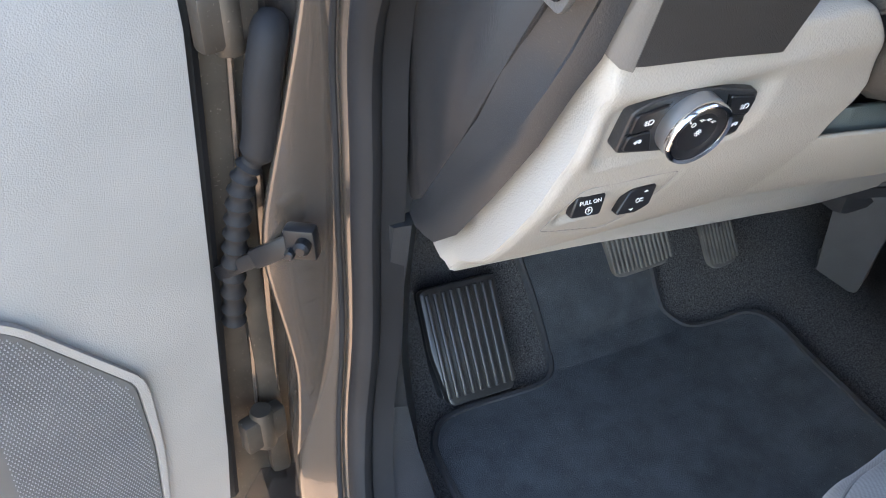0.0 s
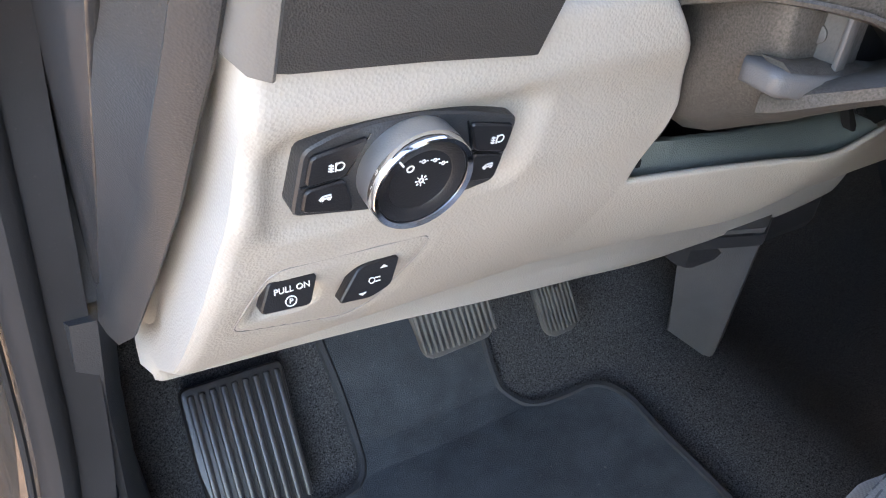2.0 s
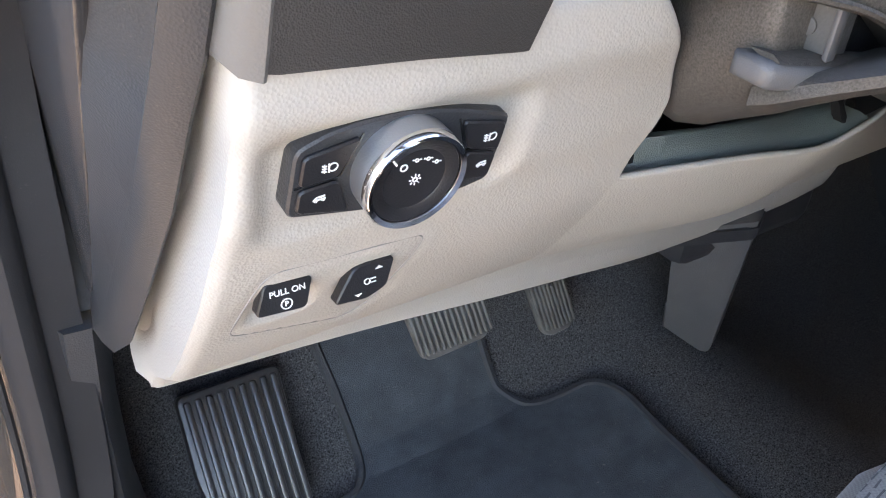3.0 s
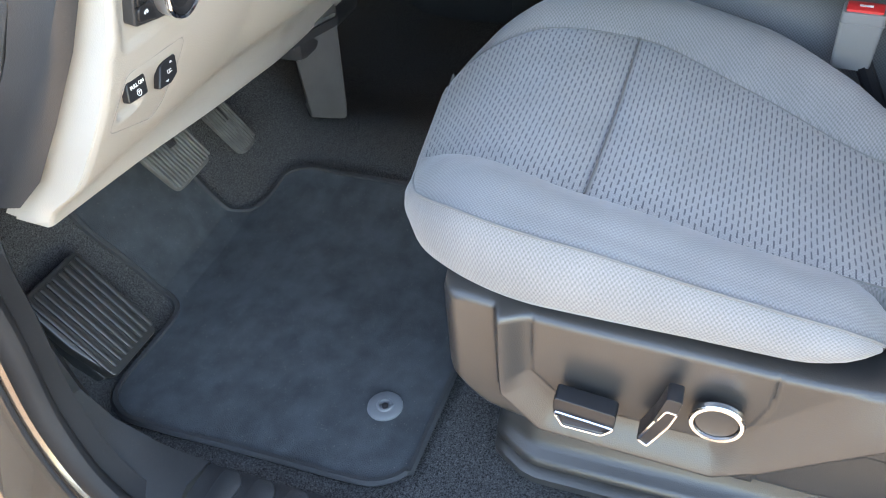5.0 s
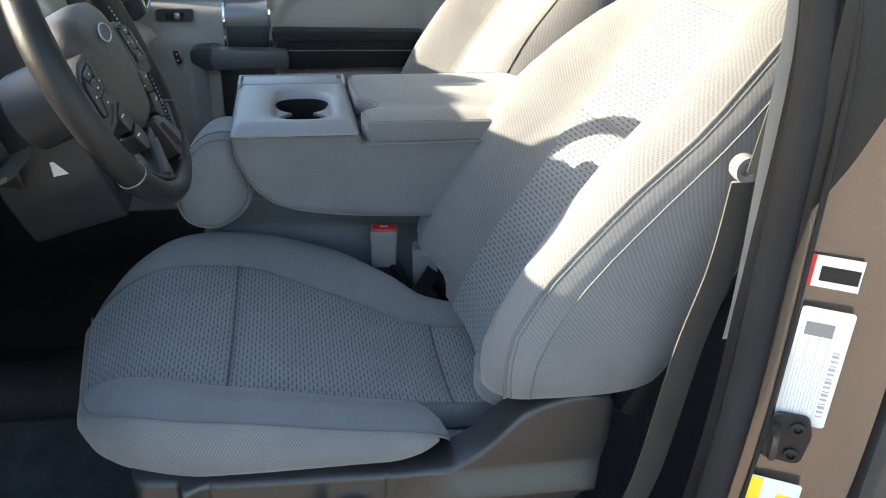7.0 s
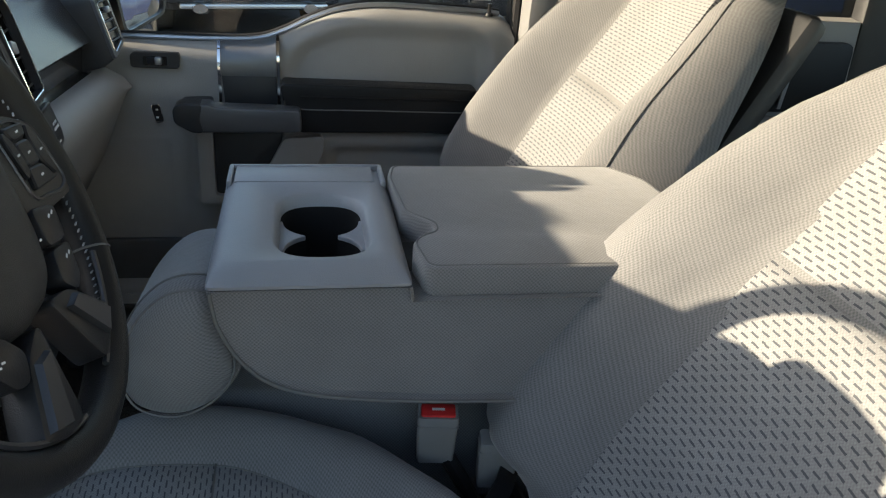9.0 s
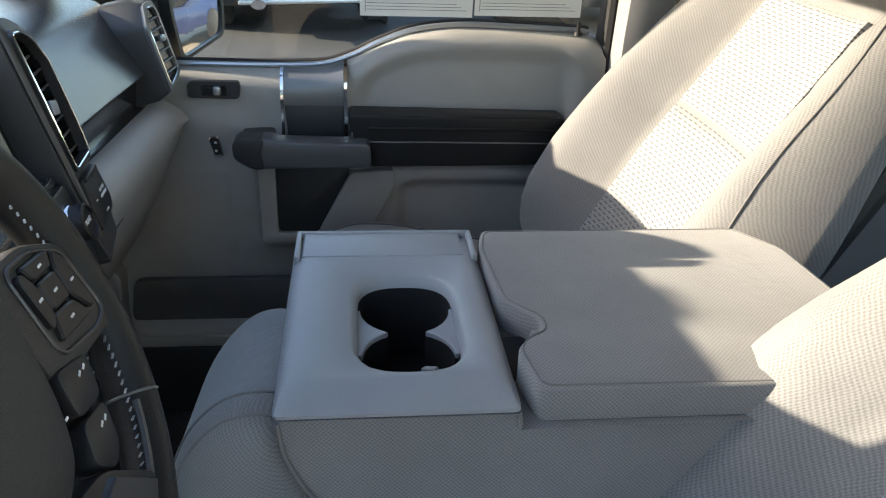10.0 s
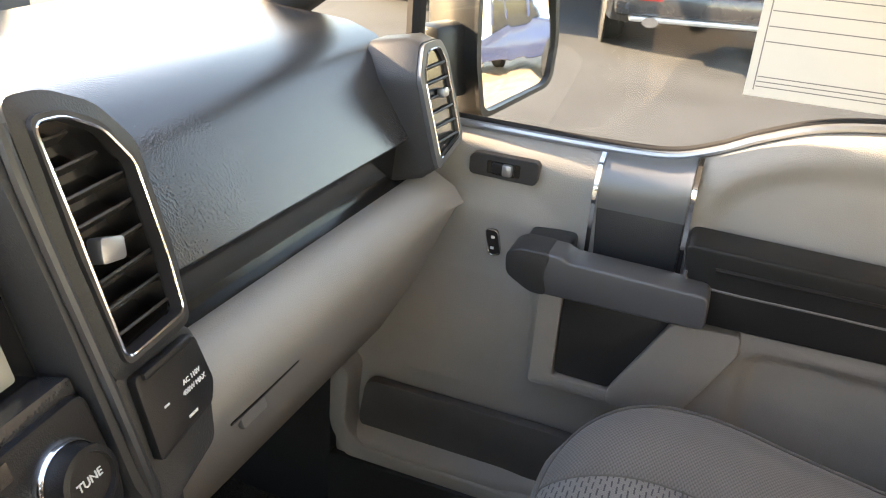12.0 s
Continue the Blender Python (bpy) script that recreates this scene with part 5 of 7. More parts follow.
    part("piping", skew(tube(seam, 0.0020, 6)), M_CLOTH, cushion)

    # backrest in its own frame: a outward, v up the back, w forward
    lean = radians(27)
    B = Matrix(((sgn, 0, 0, shift[0]), (0, -math.sin(lean), math.cos(lean), -0.205 + shift[2]), (0, math.cos(lean), math.sin(lean), 0.86), (0, 0, 0, 1)))
    b_in = lambda v: inner + lerp_rows([(0.0, 0.18), (0.06, 0.16), (0.10, 0.085), (0.14, 0.062), (0.28, 0.060), (0.45, 0.105), (0.60, 0.165), (0.70, 0.24)], v)
    b_out = lambda v: lerp_rows([(0.0, 0.600), (0.085, 0.605), (0.100, 0.640), (0.112, 0.670), (0.135, 0.685), (0.18, 0.690), (0.45, 0.690), (0.60, 0.672), (0.70, 0.62)], v)
    n_in = lambda v: lerp_rows([(0.0, 0.285), (0.15, 0.275), (0.35, 0.262), (0.55, 0.265), (0.70, 0.28)], v)
    n_out = lambda v: lerp_rows([(0.0, 0.520), (0.15, 0.535), (0.35, 0.555), (0.55, 0.55), (0.70, 0.52)], v)

    def btop(a, v):
        w = lerp_rows([(0.0, 0.165), (0.12, 0.172), (0.30, 0.155), (0.50, 0.125), (0.70, 0.105)], v)
        d_in, d_out = n_in(v) - a, a - n_out(v)
        k = lerp_rows([(0.0, 0.0), (0.07, 0.25), (0.13, 0.85), (0.20, 1.0), (0.35, 1.0), (0.6, 0.35)], v)
        if d_in > 0:
            w += (0.102 - 0.9 * inner) * k * math.sin(min(1, d_in / 0.11) * 1.9)
        if d_out > 0:
            w += 0.060 * k * math.sin(min(1, d_out / 0.085) * 1.9)
        mid = (a - n_in(v)) / (n_out(v) - n_in(v))
        return w - 0.012 * (1 - (2 * mid - 1) ** 2 if 0 < mid < 1 else 0)
    # outer side wing: crest, piped seam, plain seam on the flank
    crest_w = lambda v: lerp_rows([(0.0, 0.165), (0.10, 0.215), (0.142, 0.246), (0.172, 0.262), (0.22, 0.270), (0.30, 0.268), (0.39, 0.254), (0.46, 0.232), (0.56, 0.200), (0.70, 0.17)], v)
    piped_w = lambda v: lerp_rows([(0.0, 0.13), (0.106, 0.199), (0.168, 0.240), (0.212, 0.256), (0.269, 0.256), (0.328, 0.240), (0.39, 0.220), (0.457, 0.192), (0.56, 0.165), (0.70, 0.13)], v)
    flank_w = lambda v: lerp_rows([(0.0, 0.08), (0.10, 0.165), (0.138, 0.190), (0.193, 0.211), (0.244, 0.213), (0.298, 0.204), (0.363, 0.185), (0.436, 0.161), (0.5, 0.142), (0.70, 0.10)], v)
    rows, seam_1, seam_2 = [], [], []
    for v in [0.70 * q for q in spread(30)] + [0.088 + 0.006 * k for k in range(9)]:
        e = ease(v / 0.03) * ease((0.70 - v) / 0.12)
        bi, bo = b_in(v), b_out(v)
        row = [(bi + 0.05, 0.0)]
        for q in spread(30)[1:]:
            aa = bi + (n_out(v) - bi) * q
            row.append((aa, btop(aa, v) * ease((aa - bi) / 0.075)))
        w0 = row[-1][1]
        ctrl = [(n_out(v) - 0.03, btop(n_out(v) - 0.03, v), 0), (n_out(v), w0, 0), (bo - 0.090, w0 * 0.25 + crest_w(v) * 0.75, 0), (bo - 0.062, crest_w(v), 0), (bo - 0.032, crest_w(v) * 0.55 + piped_w(v) * 0.45 + 0.007, 0), (bo - 0.009, piped_w(v), 0),
                (bo - 0.002, piped_w(v) * 0.5 + flank_w(v) * 0.5, 0), (bo, flank_w(v), 0), (bo + 0.003, flank_w(v) * 0.6, 0), (bo - 0.002, 0.045, 0), (bo - 0.018, 0.012, 0), (bo - 0.05, 0.0, 0)]
        path = smooth_path(ctrl, 4)
        row += [(p.x, p.y) for p in path[5:]]
        rows.append((v, [(aa, v, w * e) for aa, w in row]))
    rows = [r for _, r in sorted(rows, key=lambda r: r[0])]
    vs_ = [r[0][1] for r in rows]
    bm = loft(rows)
    uvl = bm.loops.layers.uv.new("UVMap")
    arc = {}
    for r in rows:
        run = 0.0
        for i, p in enumerate(r):
            if i:
                run += (Vector(p) - Vector(r[i - 1])).length
            arc[tuple(round(c, 5) for c in p)] = run
        half = arc[tuple(round(c, 5) for c in r[30])]
        for p in r:
            arc[tuple(round(c, 5) for c in p)] -= half
    for f in bm.faces:
        for l in f.loops:
            c = l.vert.co
            l[uvl].uv = (arc.get((round(c.x, 5), round(c.y, 5), round(c.z, 5)), c.x), c.y + 0.35 * c.z)
    back = part("backrest", sheared(bm, B), M_CLOTH, s, sharp=70)
    tall = [v for v in vs_ if 0.105 < v < 0.66]
    line_1 = [(b_out(v) - 0.009, v, piped_w(v) * ease((0.70 - v) / 0.12) + 0.0004) for v in tall]
    line_2 = [(b_out(v) + 0.0006, v, flank_w(v) * ease((0.70 - v) / 0.12)) for v in tall]
    part("piped_seam", sheared(tube(line_1, 0.0028, 8), B), M_CLOTH, back, "raised piping along the wing")
    part("piped_seam_stitch", sheared(tube([(a_ + 0.0035, v_, w_ - 0.0065) for a_, v_, w_ in line_1], 0.0010, 5), B), M_THREAD, back)
    part("flank_seam", sheared(tube(line_2, 0.0012, 5), B), M_THREAD, back)
    for v0, v1 in ((0.03, 0.395), (0.402, 0.61)):
        part("back_insert", sheared(sheet(lambda v: (n_in(v) + 0.002, n_out(v) - 0.002), [v0 + (v1 - v0) * i / 16 for i in range(17)], lambda a, v: btop(a, v) * ease((0.70 - v) / 0.12) + 0.0035, None, 0.012), B), M_INSERT, back, "grey cloth insert with woven dashes", sharp=80)
    for fn, d in ((b_in, 0.036),):
        rr = 0.060 if d < 0 else 0.075
        line = [(fn(v) + d, v, btop(fn(v) + d, v) * ease(abs(d) / rr) * ease((0.70 - v) / 0.12) + 0.0008) for v in [0.14 + 0.01 * k for k in range(50)]]
        part("back_seam", sheared(tube(line, 0.0014, 6), B), M_THREAD, back)
    part("back_shell", moved(box(0.20, 0.62, 0.02, 0.66, -0.055, -0.008, 0.02), B), M_DARK, s)

    # plastic side cover
    def side(o, a0, a1, r, name, mt=M_TRIM, parent=s, lab=""):
        bm = plate(o, a0, a1, r, 3)
        return part(name, moved(bm, X @ Matrix(((0, 0, 1, 0), (1, 0, 0, 0), (0, 1, 0, 0), (0, 0, 0, 1)))), mt, parent, lab)
    shell = part("side_cover", moved(cover_skin(0.0026 if driver else 0.012), X), M_TRIM, s, "dark grey plastic seat side cover", sharp=70)
    if driver:
        side(rounded([(0.350, 0.786), (0.284, 0.777), (0.285, 0.755), (0.295, 0.745), (0.340, 0.746), (0.351, 0.765)], 0.005, 3), 0.683, 0.704, 0.003, "seat_slider", M_BUTTON, shell, "black switch with chrome edge")
        part("chrome_edge", moved(tube([(0.7055, p[0], p[1]) for p in rounded([(0.349, 0.766), (0.285, 0.757), (0.297, 0.743), (0.340, 0.745)], 0.004, 3)], 0.0017, 6, True), X), M_CHROME, shell)
        side(rounded([(0.238, 0.825), (0.222, 0.823), (0.229, 0.785), (0.249, 0.743), (0.262, 0.752), (0.247, 0.790)], 0.004, 3), 0.683, 0.706, 0.003, "recline_switch", M_BUTTON, shell, "black switch with chrome edge")
        part("chrome_edge", moved(tube([(0.7055, p[0], p[1]) for p in rounded([(0.236, 0.806), (0.226, 0.804), (0.232, 0.783), (0.250, 0.744), (0.260, 0.752), (0.246, 0.785)], 0.003, 3)], 0.0017, 6, True), X), M_CHROME, shell)
        K = X @ Matrix(((0, 0, 1, 0.684), (1, 0, 0, 0.187), (0, 1, 0, 0.783), (0, 0, 0, 1)))
        part("lumbar_button", moved(lathe([(0.0275, 0), (0.0275, 0.006), (0.026, 0.0075), (0.0225, 0.0075), (0.0215, 0.004), (0.0215, 0.0)], 40, False), K), M_CHROME, shell, "chrome ring")
        part("lumbar_pad", moved(lathe([(0.0215, 0.001), (0.0205, 0.004), (0.010, 0.0028), (0.0, 0.0025)], 40), K), M_TRIM, shell)
    # skirt over the seat track, with a double lip along its foot
    skirt = [(0.560, 0.70), (0.592, 0.685), (0.604, 0.62), (0.613, 0.580), (0.622, 0.569), (0.632, 0.5665), (0.637, 0.562), (0.638, 0.555), (0.632, 0.551), (0.631, 0.547), (0.640, 0.545), (0.647, 0.541), (0.648, 0.530), (0.60, 0.512), (0.56, 0.512)]
    rows = []
    for y, da in ((0.452, -0.050), (0.448, -0.034), (0.430, -0.022), (0.405, -0.006), (0.385, 0.0), (0.1, 0.0), (-0.10, 0.0), (-0.155, 0.0), (-0.160, -0.02)):
        rows.append([(a + da * (1.0 if z < 0.6 else 0.5), y, z) for a, z in skirt])
    part("track_skirt", moved(loft(rows), X), M_TRIM, s, "dark plastic skirt over the seat track", sharp=45)
    part("track_end", moved(box(0.575, 0.640, -0.225, -0.150, 0.512, 0.545, 0.006), X), M_DARK, s)
    part("seat_pan", moved(box(0.20, 0.62, -0.12, 0.42, 0.66, 0.82, 0.02), X), M_DARK, s)
    part("seat_base", moved(box(0.22, 0.60, -0.15, 0.38, FLOOR - 0.006, 0.67, 0.015), X), M_DARK, s)
    return s


seat_d = front_seat(-1, "grey cloth driver seat with power switches on its side", True, front=0.597)
seat_p = front_seat(1, "grey cloth passenger seat partly in sun", False, (0.03, -0.13, -0.05, 0.023), 0.515, -0.030, 0.05)

# ---- belts ----
belt = thing("seat_belt", "grey seat belt webbing with anchor cover and guide ring", "seat belt", (-0.75, -0.24, FLOOR))
part("webbing", strip(smooth_path([(-0.745, -0.203, 0.72), (-0.745, -0.203, 0.80), (-0.745, -0.222, 0.891), (-0.745, -0.244, 1.08), (-0.745, -0.267, 1.20), (-0.743, -0.276, 1.31)], 6), (-0.2, 1, 0.05), 0.046, 0.0022), M_BELT, belt)
part("upper_webbing", strip(smooth_path([(-0.742, -0.300, 1.32), (-0.755, -0.305, 1.45), (-0.765, -0.31, 1.62)], 5), (0.2, 1, 0), 0.046, 0.002), M_BELT, belt)
part("guide_ring", moved(join(moved(lathe([(0.009, -0.007), (0.016, -0.009), (0.017, 0.0), (0.016, 0.009), (0.009, 0.007), (0.009, -0.007)], 24), pose(0, 0, 0, 0, 90, 0)), box(-0.008, 0.008, -0.012, 0.012, -0.05, -0.018, 0.004)), pose(-0.728, -0.280, 1.322)), M_GREYPL, belt, "pale grey belt guide")
boot = part("anchor_cover", loft([[(-0.742 + w, -0.205 - h, z), (-0.742 - w, -0.205 - h, z), (-0.742 - w, -0.205 + h, z), (-0.742 + w, -0.205 + h, z)] for w, h, z in ((0.010, 0.030, 0.56), (0.012, 0.033, 0.60), (0.013, 0.034, 0.715), (0.016, 0.036, 0.72), (0.016, 0.036, 0.742), (0.012, 0.032, 0.745))]), M_BUTTON, belt, "black ribbed anchor cover")
for k in range(9):
    part("fin", box(-0.763, -0.728, -0.242, -0.168, 0.575 + k * 0.0155, 0.581 + k * 0.0155, 0.002, seg=1), M_BUTTON, boot)
buckle = thing("belt_buckle", "grey seat belt buckle with red release button", "belt buckle", (-0.15, 0.08, 0.90))
BK = frame3((-0.150, 0.083, 0.955), (-0.12, -1.0, 0.0), (-0.15, 0.30, 0.94))
part("buckle_body", moved(loft([[(x * k, y, z * k) for x, z in rounded([(-0.026, -0.014), (-0.026, 0.014), (0.026, 0.014), (0.026, -0.014)], 0.005, 3)] for y, k in ((-0.046, 0.86), (-0.040, 0.93), (0.0, 0.97), (0.030, 1.0), (0.038, 1.0), (0.041, 0.96))]), BK), M_GREYPL, buckle)
part("buckle_ridge", moved(box(-0.0265, 0.0265, 0.024, 0.0265, -0.0146, 0.0146, 0.0008, seg=1), BK), M_GREYPL, buckle)
part("release_button", moved(box(-0.022, 0.022, 0.038, 0.0445, -0.0105, 0.0105, 0.003), BK), M_RED, buckle, "red release button")
part("button_print", moved(box(-0.008, 0.008, 0.0444, 0.0448, -0.002, 0.002), BK), M_WHITE, buckle)
part("buckle_stalk", tube([(-0.146, 0.070, 0.92), (-0.150, 0.05, 0.885), (-0.16, 0.02, 0.83)], 0.011, 8), M_BUTTON, buckle)
buckle2 = copy_thing(buckle, Matrix.Translation((-0.165, 0.0, 0.865)))
tagged(buckle2, "second grey belt buckle sunk beside the seat")
for c in list(buckle2.children):
    if c.name.startswith(("release_button", "button_print")):
        bpy.data.objects.remove(c)
tongue = thing("lap_strap", "dark belt strap lying between seat and backrest", "seat belt", (-0.2, -0.02, 0.87))
part("webbing", strip([(-0.235, 0.03, 0.885), (-0.20, 0.0, 0.905), (-0.16, -0.02, 0.91)], (0.2, 0.6, 0.7), 0.030, 0.002), M_BUTTON, tongue)

# beige pillar moulding beside the belt
pm_ = thing("pillar_moulding", "beige plastic moulding beside the driver belt", "pillar trim", (-0.785, -0.285, 0.9))
part("moulding_strip", loft([[(x, y, z), (x + 0.008, y - 0.006, z), (x + 0.007, y - 0.022, z), (x - 0.003, y - 0.022, z)] for x, y, z in ((-0.785, -0.262, 1.12), (-0.7845, -0.264, 1.16), (-0.784, -0.264, 1.2), (-0.782, -0.264, 1.25), (-0.776, -0.258, 1.5), (-0.760, -0.25, 1.66))]), M_DOORP, pm_)

# ---- B pillar labels, striker ----
def label_sheet(name, lab, o, mt, mm):
    t = thing(name, lab, "label", mm.translation)
    part("sheet", moved(plate(o, 0.0, 0.0008), mm), mt, t)
    return t
def on_pillar(z, s=0.075):
    x = lerp_rows([(0.75, -0.840), (1.0, -0.832), (1.25, -0.815)], z) - 0.51 * s - 0.0052
    y = lerp_rows([(0.75, -0.232), (1.0, -0.262), (1.25, -0.275)], z) - 0.86 * s + 0.0031
    return frame3((x, y, z), (-0.51, -0.86, 0.0), (0.03, 0.0, 1.0))
mm = on_pillar(1.125)
t = label_sheet("certification_label", "white printed certification label on the pillar", rounded([(-0.028, -0.075), (-0.028, 0.080), (0.028, 0.080), (0.028, -0.075)], 0.004, 2), M_PAPER, mm)
for k in range(11):
    part("print_bar", moved(box(-0.024 + k * 0.0036, -0.0236 + k * 0.0036, -0.066 + 0.013 * (k % 4 == 1), 0.012 + 0.05 * (k % 3 == 0), 0.0008, 0.0010), mm), M_INK, t)
for k in range(16):
    part("code_bar", moved(box(0.015, 0.0225, -0.060 + k * 0.0058, -0.0585 + 0.0012 * (k % 3) + k * 0.0058, 0.0008, 0.0010), mm), M_INK, t)
part("print_bar", moved(box(-0.020, 0.010, 0.045, 0.062, 0.0008, 0.0012), mm), M_GREYPL, t)
mm = on_pillar(0.882, 0.078)
t = label_sheet("tire_label", "yellow and white tire pressure label on the pillar", rounded([(-0.030, -0.085), (-0.030, 0.090), (0.030, 0.090), (0.030, -0.085)], 0.003, 2), M_PAPER, mm)
part("yellow_band", moved(box(-0.0295, -0.014, -0.030, 0.088, 0.0008, 0.0013), mm), M_YELLOW, t)
part("yellow_band", moved(box(0.004, 0.026, 0.030, 0.070, 0.0008, 0.0013), mm), M_YELLOW, t)
for k in range(9):
    part("print_bar", moved(box(-0.008 + (k % 3) * 0.011, -0.006 + (k % 3) * 0.011, -0.075 + (k // 3) * 0.032, -0.048 + (k // 3) * 0.032, 0.0008, 0.0012), mm), M_GREYPL, t)
part("print_mark", moved(lathe([(0.009, 0.0006), (0.009, 0.0013), (0.0, 0.0013)], 16), mm @ pose(-0.020, -0.060, 0)), M_BUTTON, t)
mm = on_pillar(1.245, 0.062)
t = label_sheet("code_label", "small red-edged black and white code label on the pillar", [(-0.018, -0.018), (-0.018, 0.020), (0.036, 0.020), (0.036, -0.018)], M_PAPER, mm)
part("red_edge", moved(box(-0.0185, -0.013, -0.018, 0.020, 0.0008, 0.0013), mm), M_RED, t)
part("print_bar", moved(box(-0.006, 0.034, -0.010, 0.008, 0.0008, 0.0013), mm), M_BUTTON, t)
mm = on_pillar(1.032, 0.066)
st = thing("door_striker", "black steel door striker bolted to the pillar", "door striker", mm.translation)
part("striker_plate", moved(plate(rounded([(-0.022, -0.034), (-0.028, 0.0), (-0.018, 0.034), (0.020, 0.036), (0.028, 0.010), (0.022, -0.034)], 0.008, 3), 0, 0.006, 0.002, 1), mm), M_BUTTON, st)
part("striker_loop", moved(tube(smooth_path([(-0.012, 0.014, 0.0), (-0.014, 0.014, 0.030), (-0.014, 0.0, 0.036), (-0.014, -0.014, 0.030), (-0.012, -0.014, 0.0)], 5), 0.0045, 8), mm), M_PATCH, st, "bare steel loop")
for q in (0.018, -0.020):
    part("bolt", moved(lathe([(0.009, 0.005), (0.009, 0.010), (0.005, 0.011), (0.004, 0.007), (0, 0.007)], 12), mm @ pose(0.010, q, 0)), M_BUTTON, st)

# ---- centre seat with folded armrest console ----
centre = thing("jump_seat", "narrow grey cloth centre seat cushion", "car seat", (0.0, 0.15, 0.80))
part("cushion", pillow(lambda y: -0.09, lambda y: 0.13, -0.10, 0.46, 0.80, lambda x, y: 0.945 + 0.02 * math.sin(max(0, y) * 5), (0.05, 0.05), (0.03, 0.08), (30, 30)), M_CLOTH, centre, sharp=80)
part("cushion_base", box(-0.09, 0.13, -0.10, 0.36, 0.60, 0.81, 0.02), M_DARK, centre)
cons = thing("folding_armrest", "folded-down grey cloth centre armrest with cup holder tray", "armrest console", (0, 0.1, 1.03))
# upholstered core: side view from y, z, lofted across x
prof = [(0.350, 1.1955), (0.347, 1.170), (0.342, 1.150), (0.322, 1.110), (0.285, 1.075), (0.22, 1.055), (0.10, 1.042), (-0.06, 1.036), (-0.20, 1.040), (-0.28, 1.06), (-0.30, 1.12), (-0.28, 1.172), (-0.10, 1.178), (0.11, 1.178), (0.131, 1.177), (0.134, 1.195), (0.160, 1.195), (0.162, 1.1952), (0.290, 1.1953), (0.292, 1.1954)]
rows = []
for x, k in ((-0.190, 0.96), (-0.197, 0.985), (-0.199, 1.0), (-0.17, 1.006), (-0.158, 1.006), (-0.157, 1.007), (-0.06, 1.01), (0.061, 1.009), (0.062, 1.009), (0.12, 1.006), (0.149, 1.0), (0.147, 0.985), (0.14, 0.96)):
    row = [(x, 0.02 + (y - 0.02) * k, 1.12 + (z - 1.12) * k) for y, z in prof]
    if -0.1575 < x < 0.0615:
        # hollow for the cups
        for j in (-3, -2):
            row[j] = (x, row[j][1], 1.085)
    rows.append(row)
bm = loft(rows)
uvl = bm.loops.layers.uv.new("UVMap")
for f in bm.faces:
    for l in f.loops:
        l[uvl].uv = (l.vert.co.y, l.vert.co.z + l.vert.co.x)
core = part("core", bm, M_CLOTH, cons, sharp=60)
line = [(-0.2005, 0.02 + (y - 0.02) * 0.992, 1.12 + (z - 1.12) * 0.992) for y, z in prof[:9]]
part("seam_cord", tube(smooth_path(line, 4), 0.0025, 6), M_THREAD, core)
# tray: plastic top with skirt, raised far ledge and cup holder well
def skin(levels, caps=False):
    """Joins outlines of equal count at given heights."""
    bm = bmesh.new()
    rows = [[bm.verts.new((x, y, z)) for x, y in o] for o, z in levels]
    n = len(rows[0])
    for a, b in zip(rows, rows[1:]):
        for i in range(n):
            bm.faces.new((a[i], a[(i + 1) % n], b[(i + 1) % n], b[i]))
    if caps:
        bm.faces.new(rows[-1])
    return bm
r1 = rounded([(-0.198, 0.131), (-0.198, 0.352), (0.146, 0.352), (0.146, 0.131)], 0.008, 8)
r2 = rounded([(-0.183, 0.138), (-0.183, 0.346), (0.140, 0.346), (0.140, 0.138)], 0.012, 8)
r3 = rounded([(-0.163, 0.148), (-0.163, 0.336), (0.120, 0.336), (0.120, 0.148)], 0.014, 8)
wo = rounded([(-0.155, 0.167), (-0.155, 0.285), (0.042, 0.285), (0.042, 0.167)], 0.054, 8)
wi = rounded([(-0.150, 0.172), (-0.150, 0.280), (0.037, 0.280), (0.037, 0.172)], 0.050, 8)
tray = part("tray", skin([(r1, 1.1965), (r1, 1.2000), (r2, 1.2085), (r3, 1.213), (wo, 1.213), (wi, 1.208), (scaled(wi, 0.004), 1.196)]), M_TRAY, cons, "grey plastic cup holder tray", sharp=55)
# hourglass opening: two round cups joined by a slot
cup_part = part("cup_well", skin([(scaled(wi, 0.003), 1.198), (scaled(wi, 0.006), 1.190), (scaled(wi, 0.012), 1.110)], True), M_CUP, tray, "dark cup holder well")
for sy in (1, -1):
    o = [(-0.014 + 0.048 * math.cos(a), -0.048 * math.sin(a)) for a in [1.571 + 0.1134 * k for k in range(11)]]
    o += [(-0.101 - 0.046 * math.cos(a), -0.046 * math.sin(a)) for a in [2.705 - 0.1134 * k for k in range(11)]]
    o += [(-0.101, -0.052), (-0.014, -0.052)]
    web = part("cup_web", moved(plate([(x, y * sy) for x, y in o], 1.189, 1.1955, 0.002, 1), pose(0, 0.226, 0)), M_TRAY, tray)
    part("web_liner", moved(plate([(x, y * sy) for x, y in o], 1.112, 1.189), pose(0, 0.226, 0)), M_CUP, web)
part("cup_clip", moved(box(-0.010, 0.010, -0.004, 0.004, -0.02, 0.02, 0.002), pose(-0.105, 0.200, 1.160, 0, 25, 40)), M_GREYPL, tray)
part("tray_ledge", box(0.080, 0.141, 0.150, 0.340, 1.211, 1.2145, 0.0015), M_TRAY, tray)
for y0, y1 in ((0.134, 0.141), (0.343, 0.350)):
    part("tray_ear", box(0.075, 0.146, y0, y1, 1.200, 1.2165, 0.003), M_TRAY, tray)
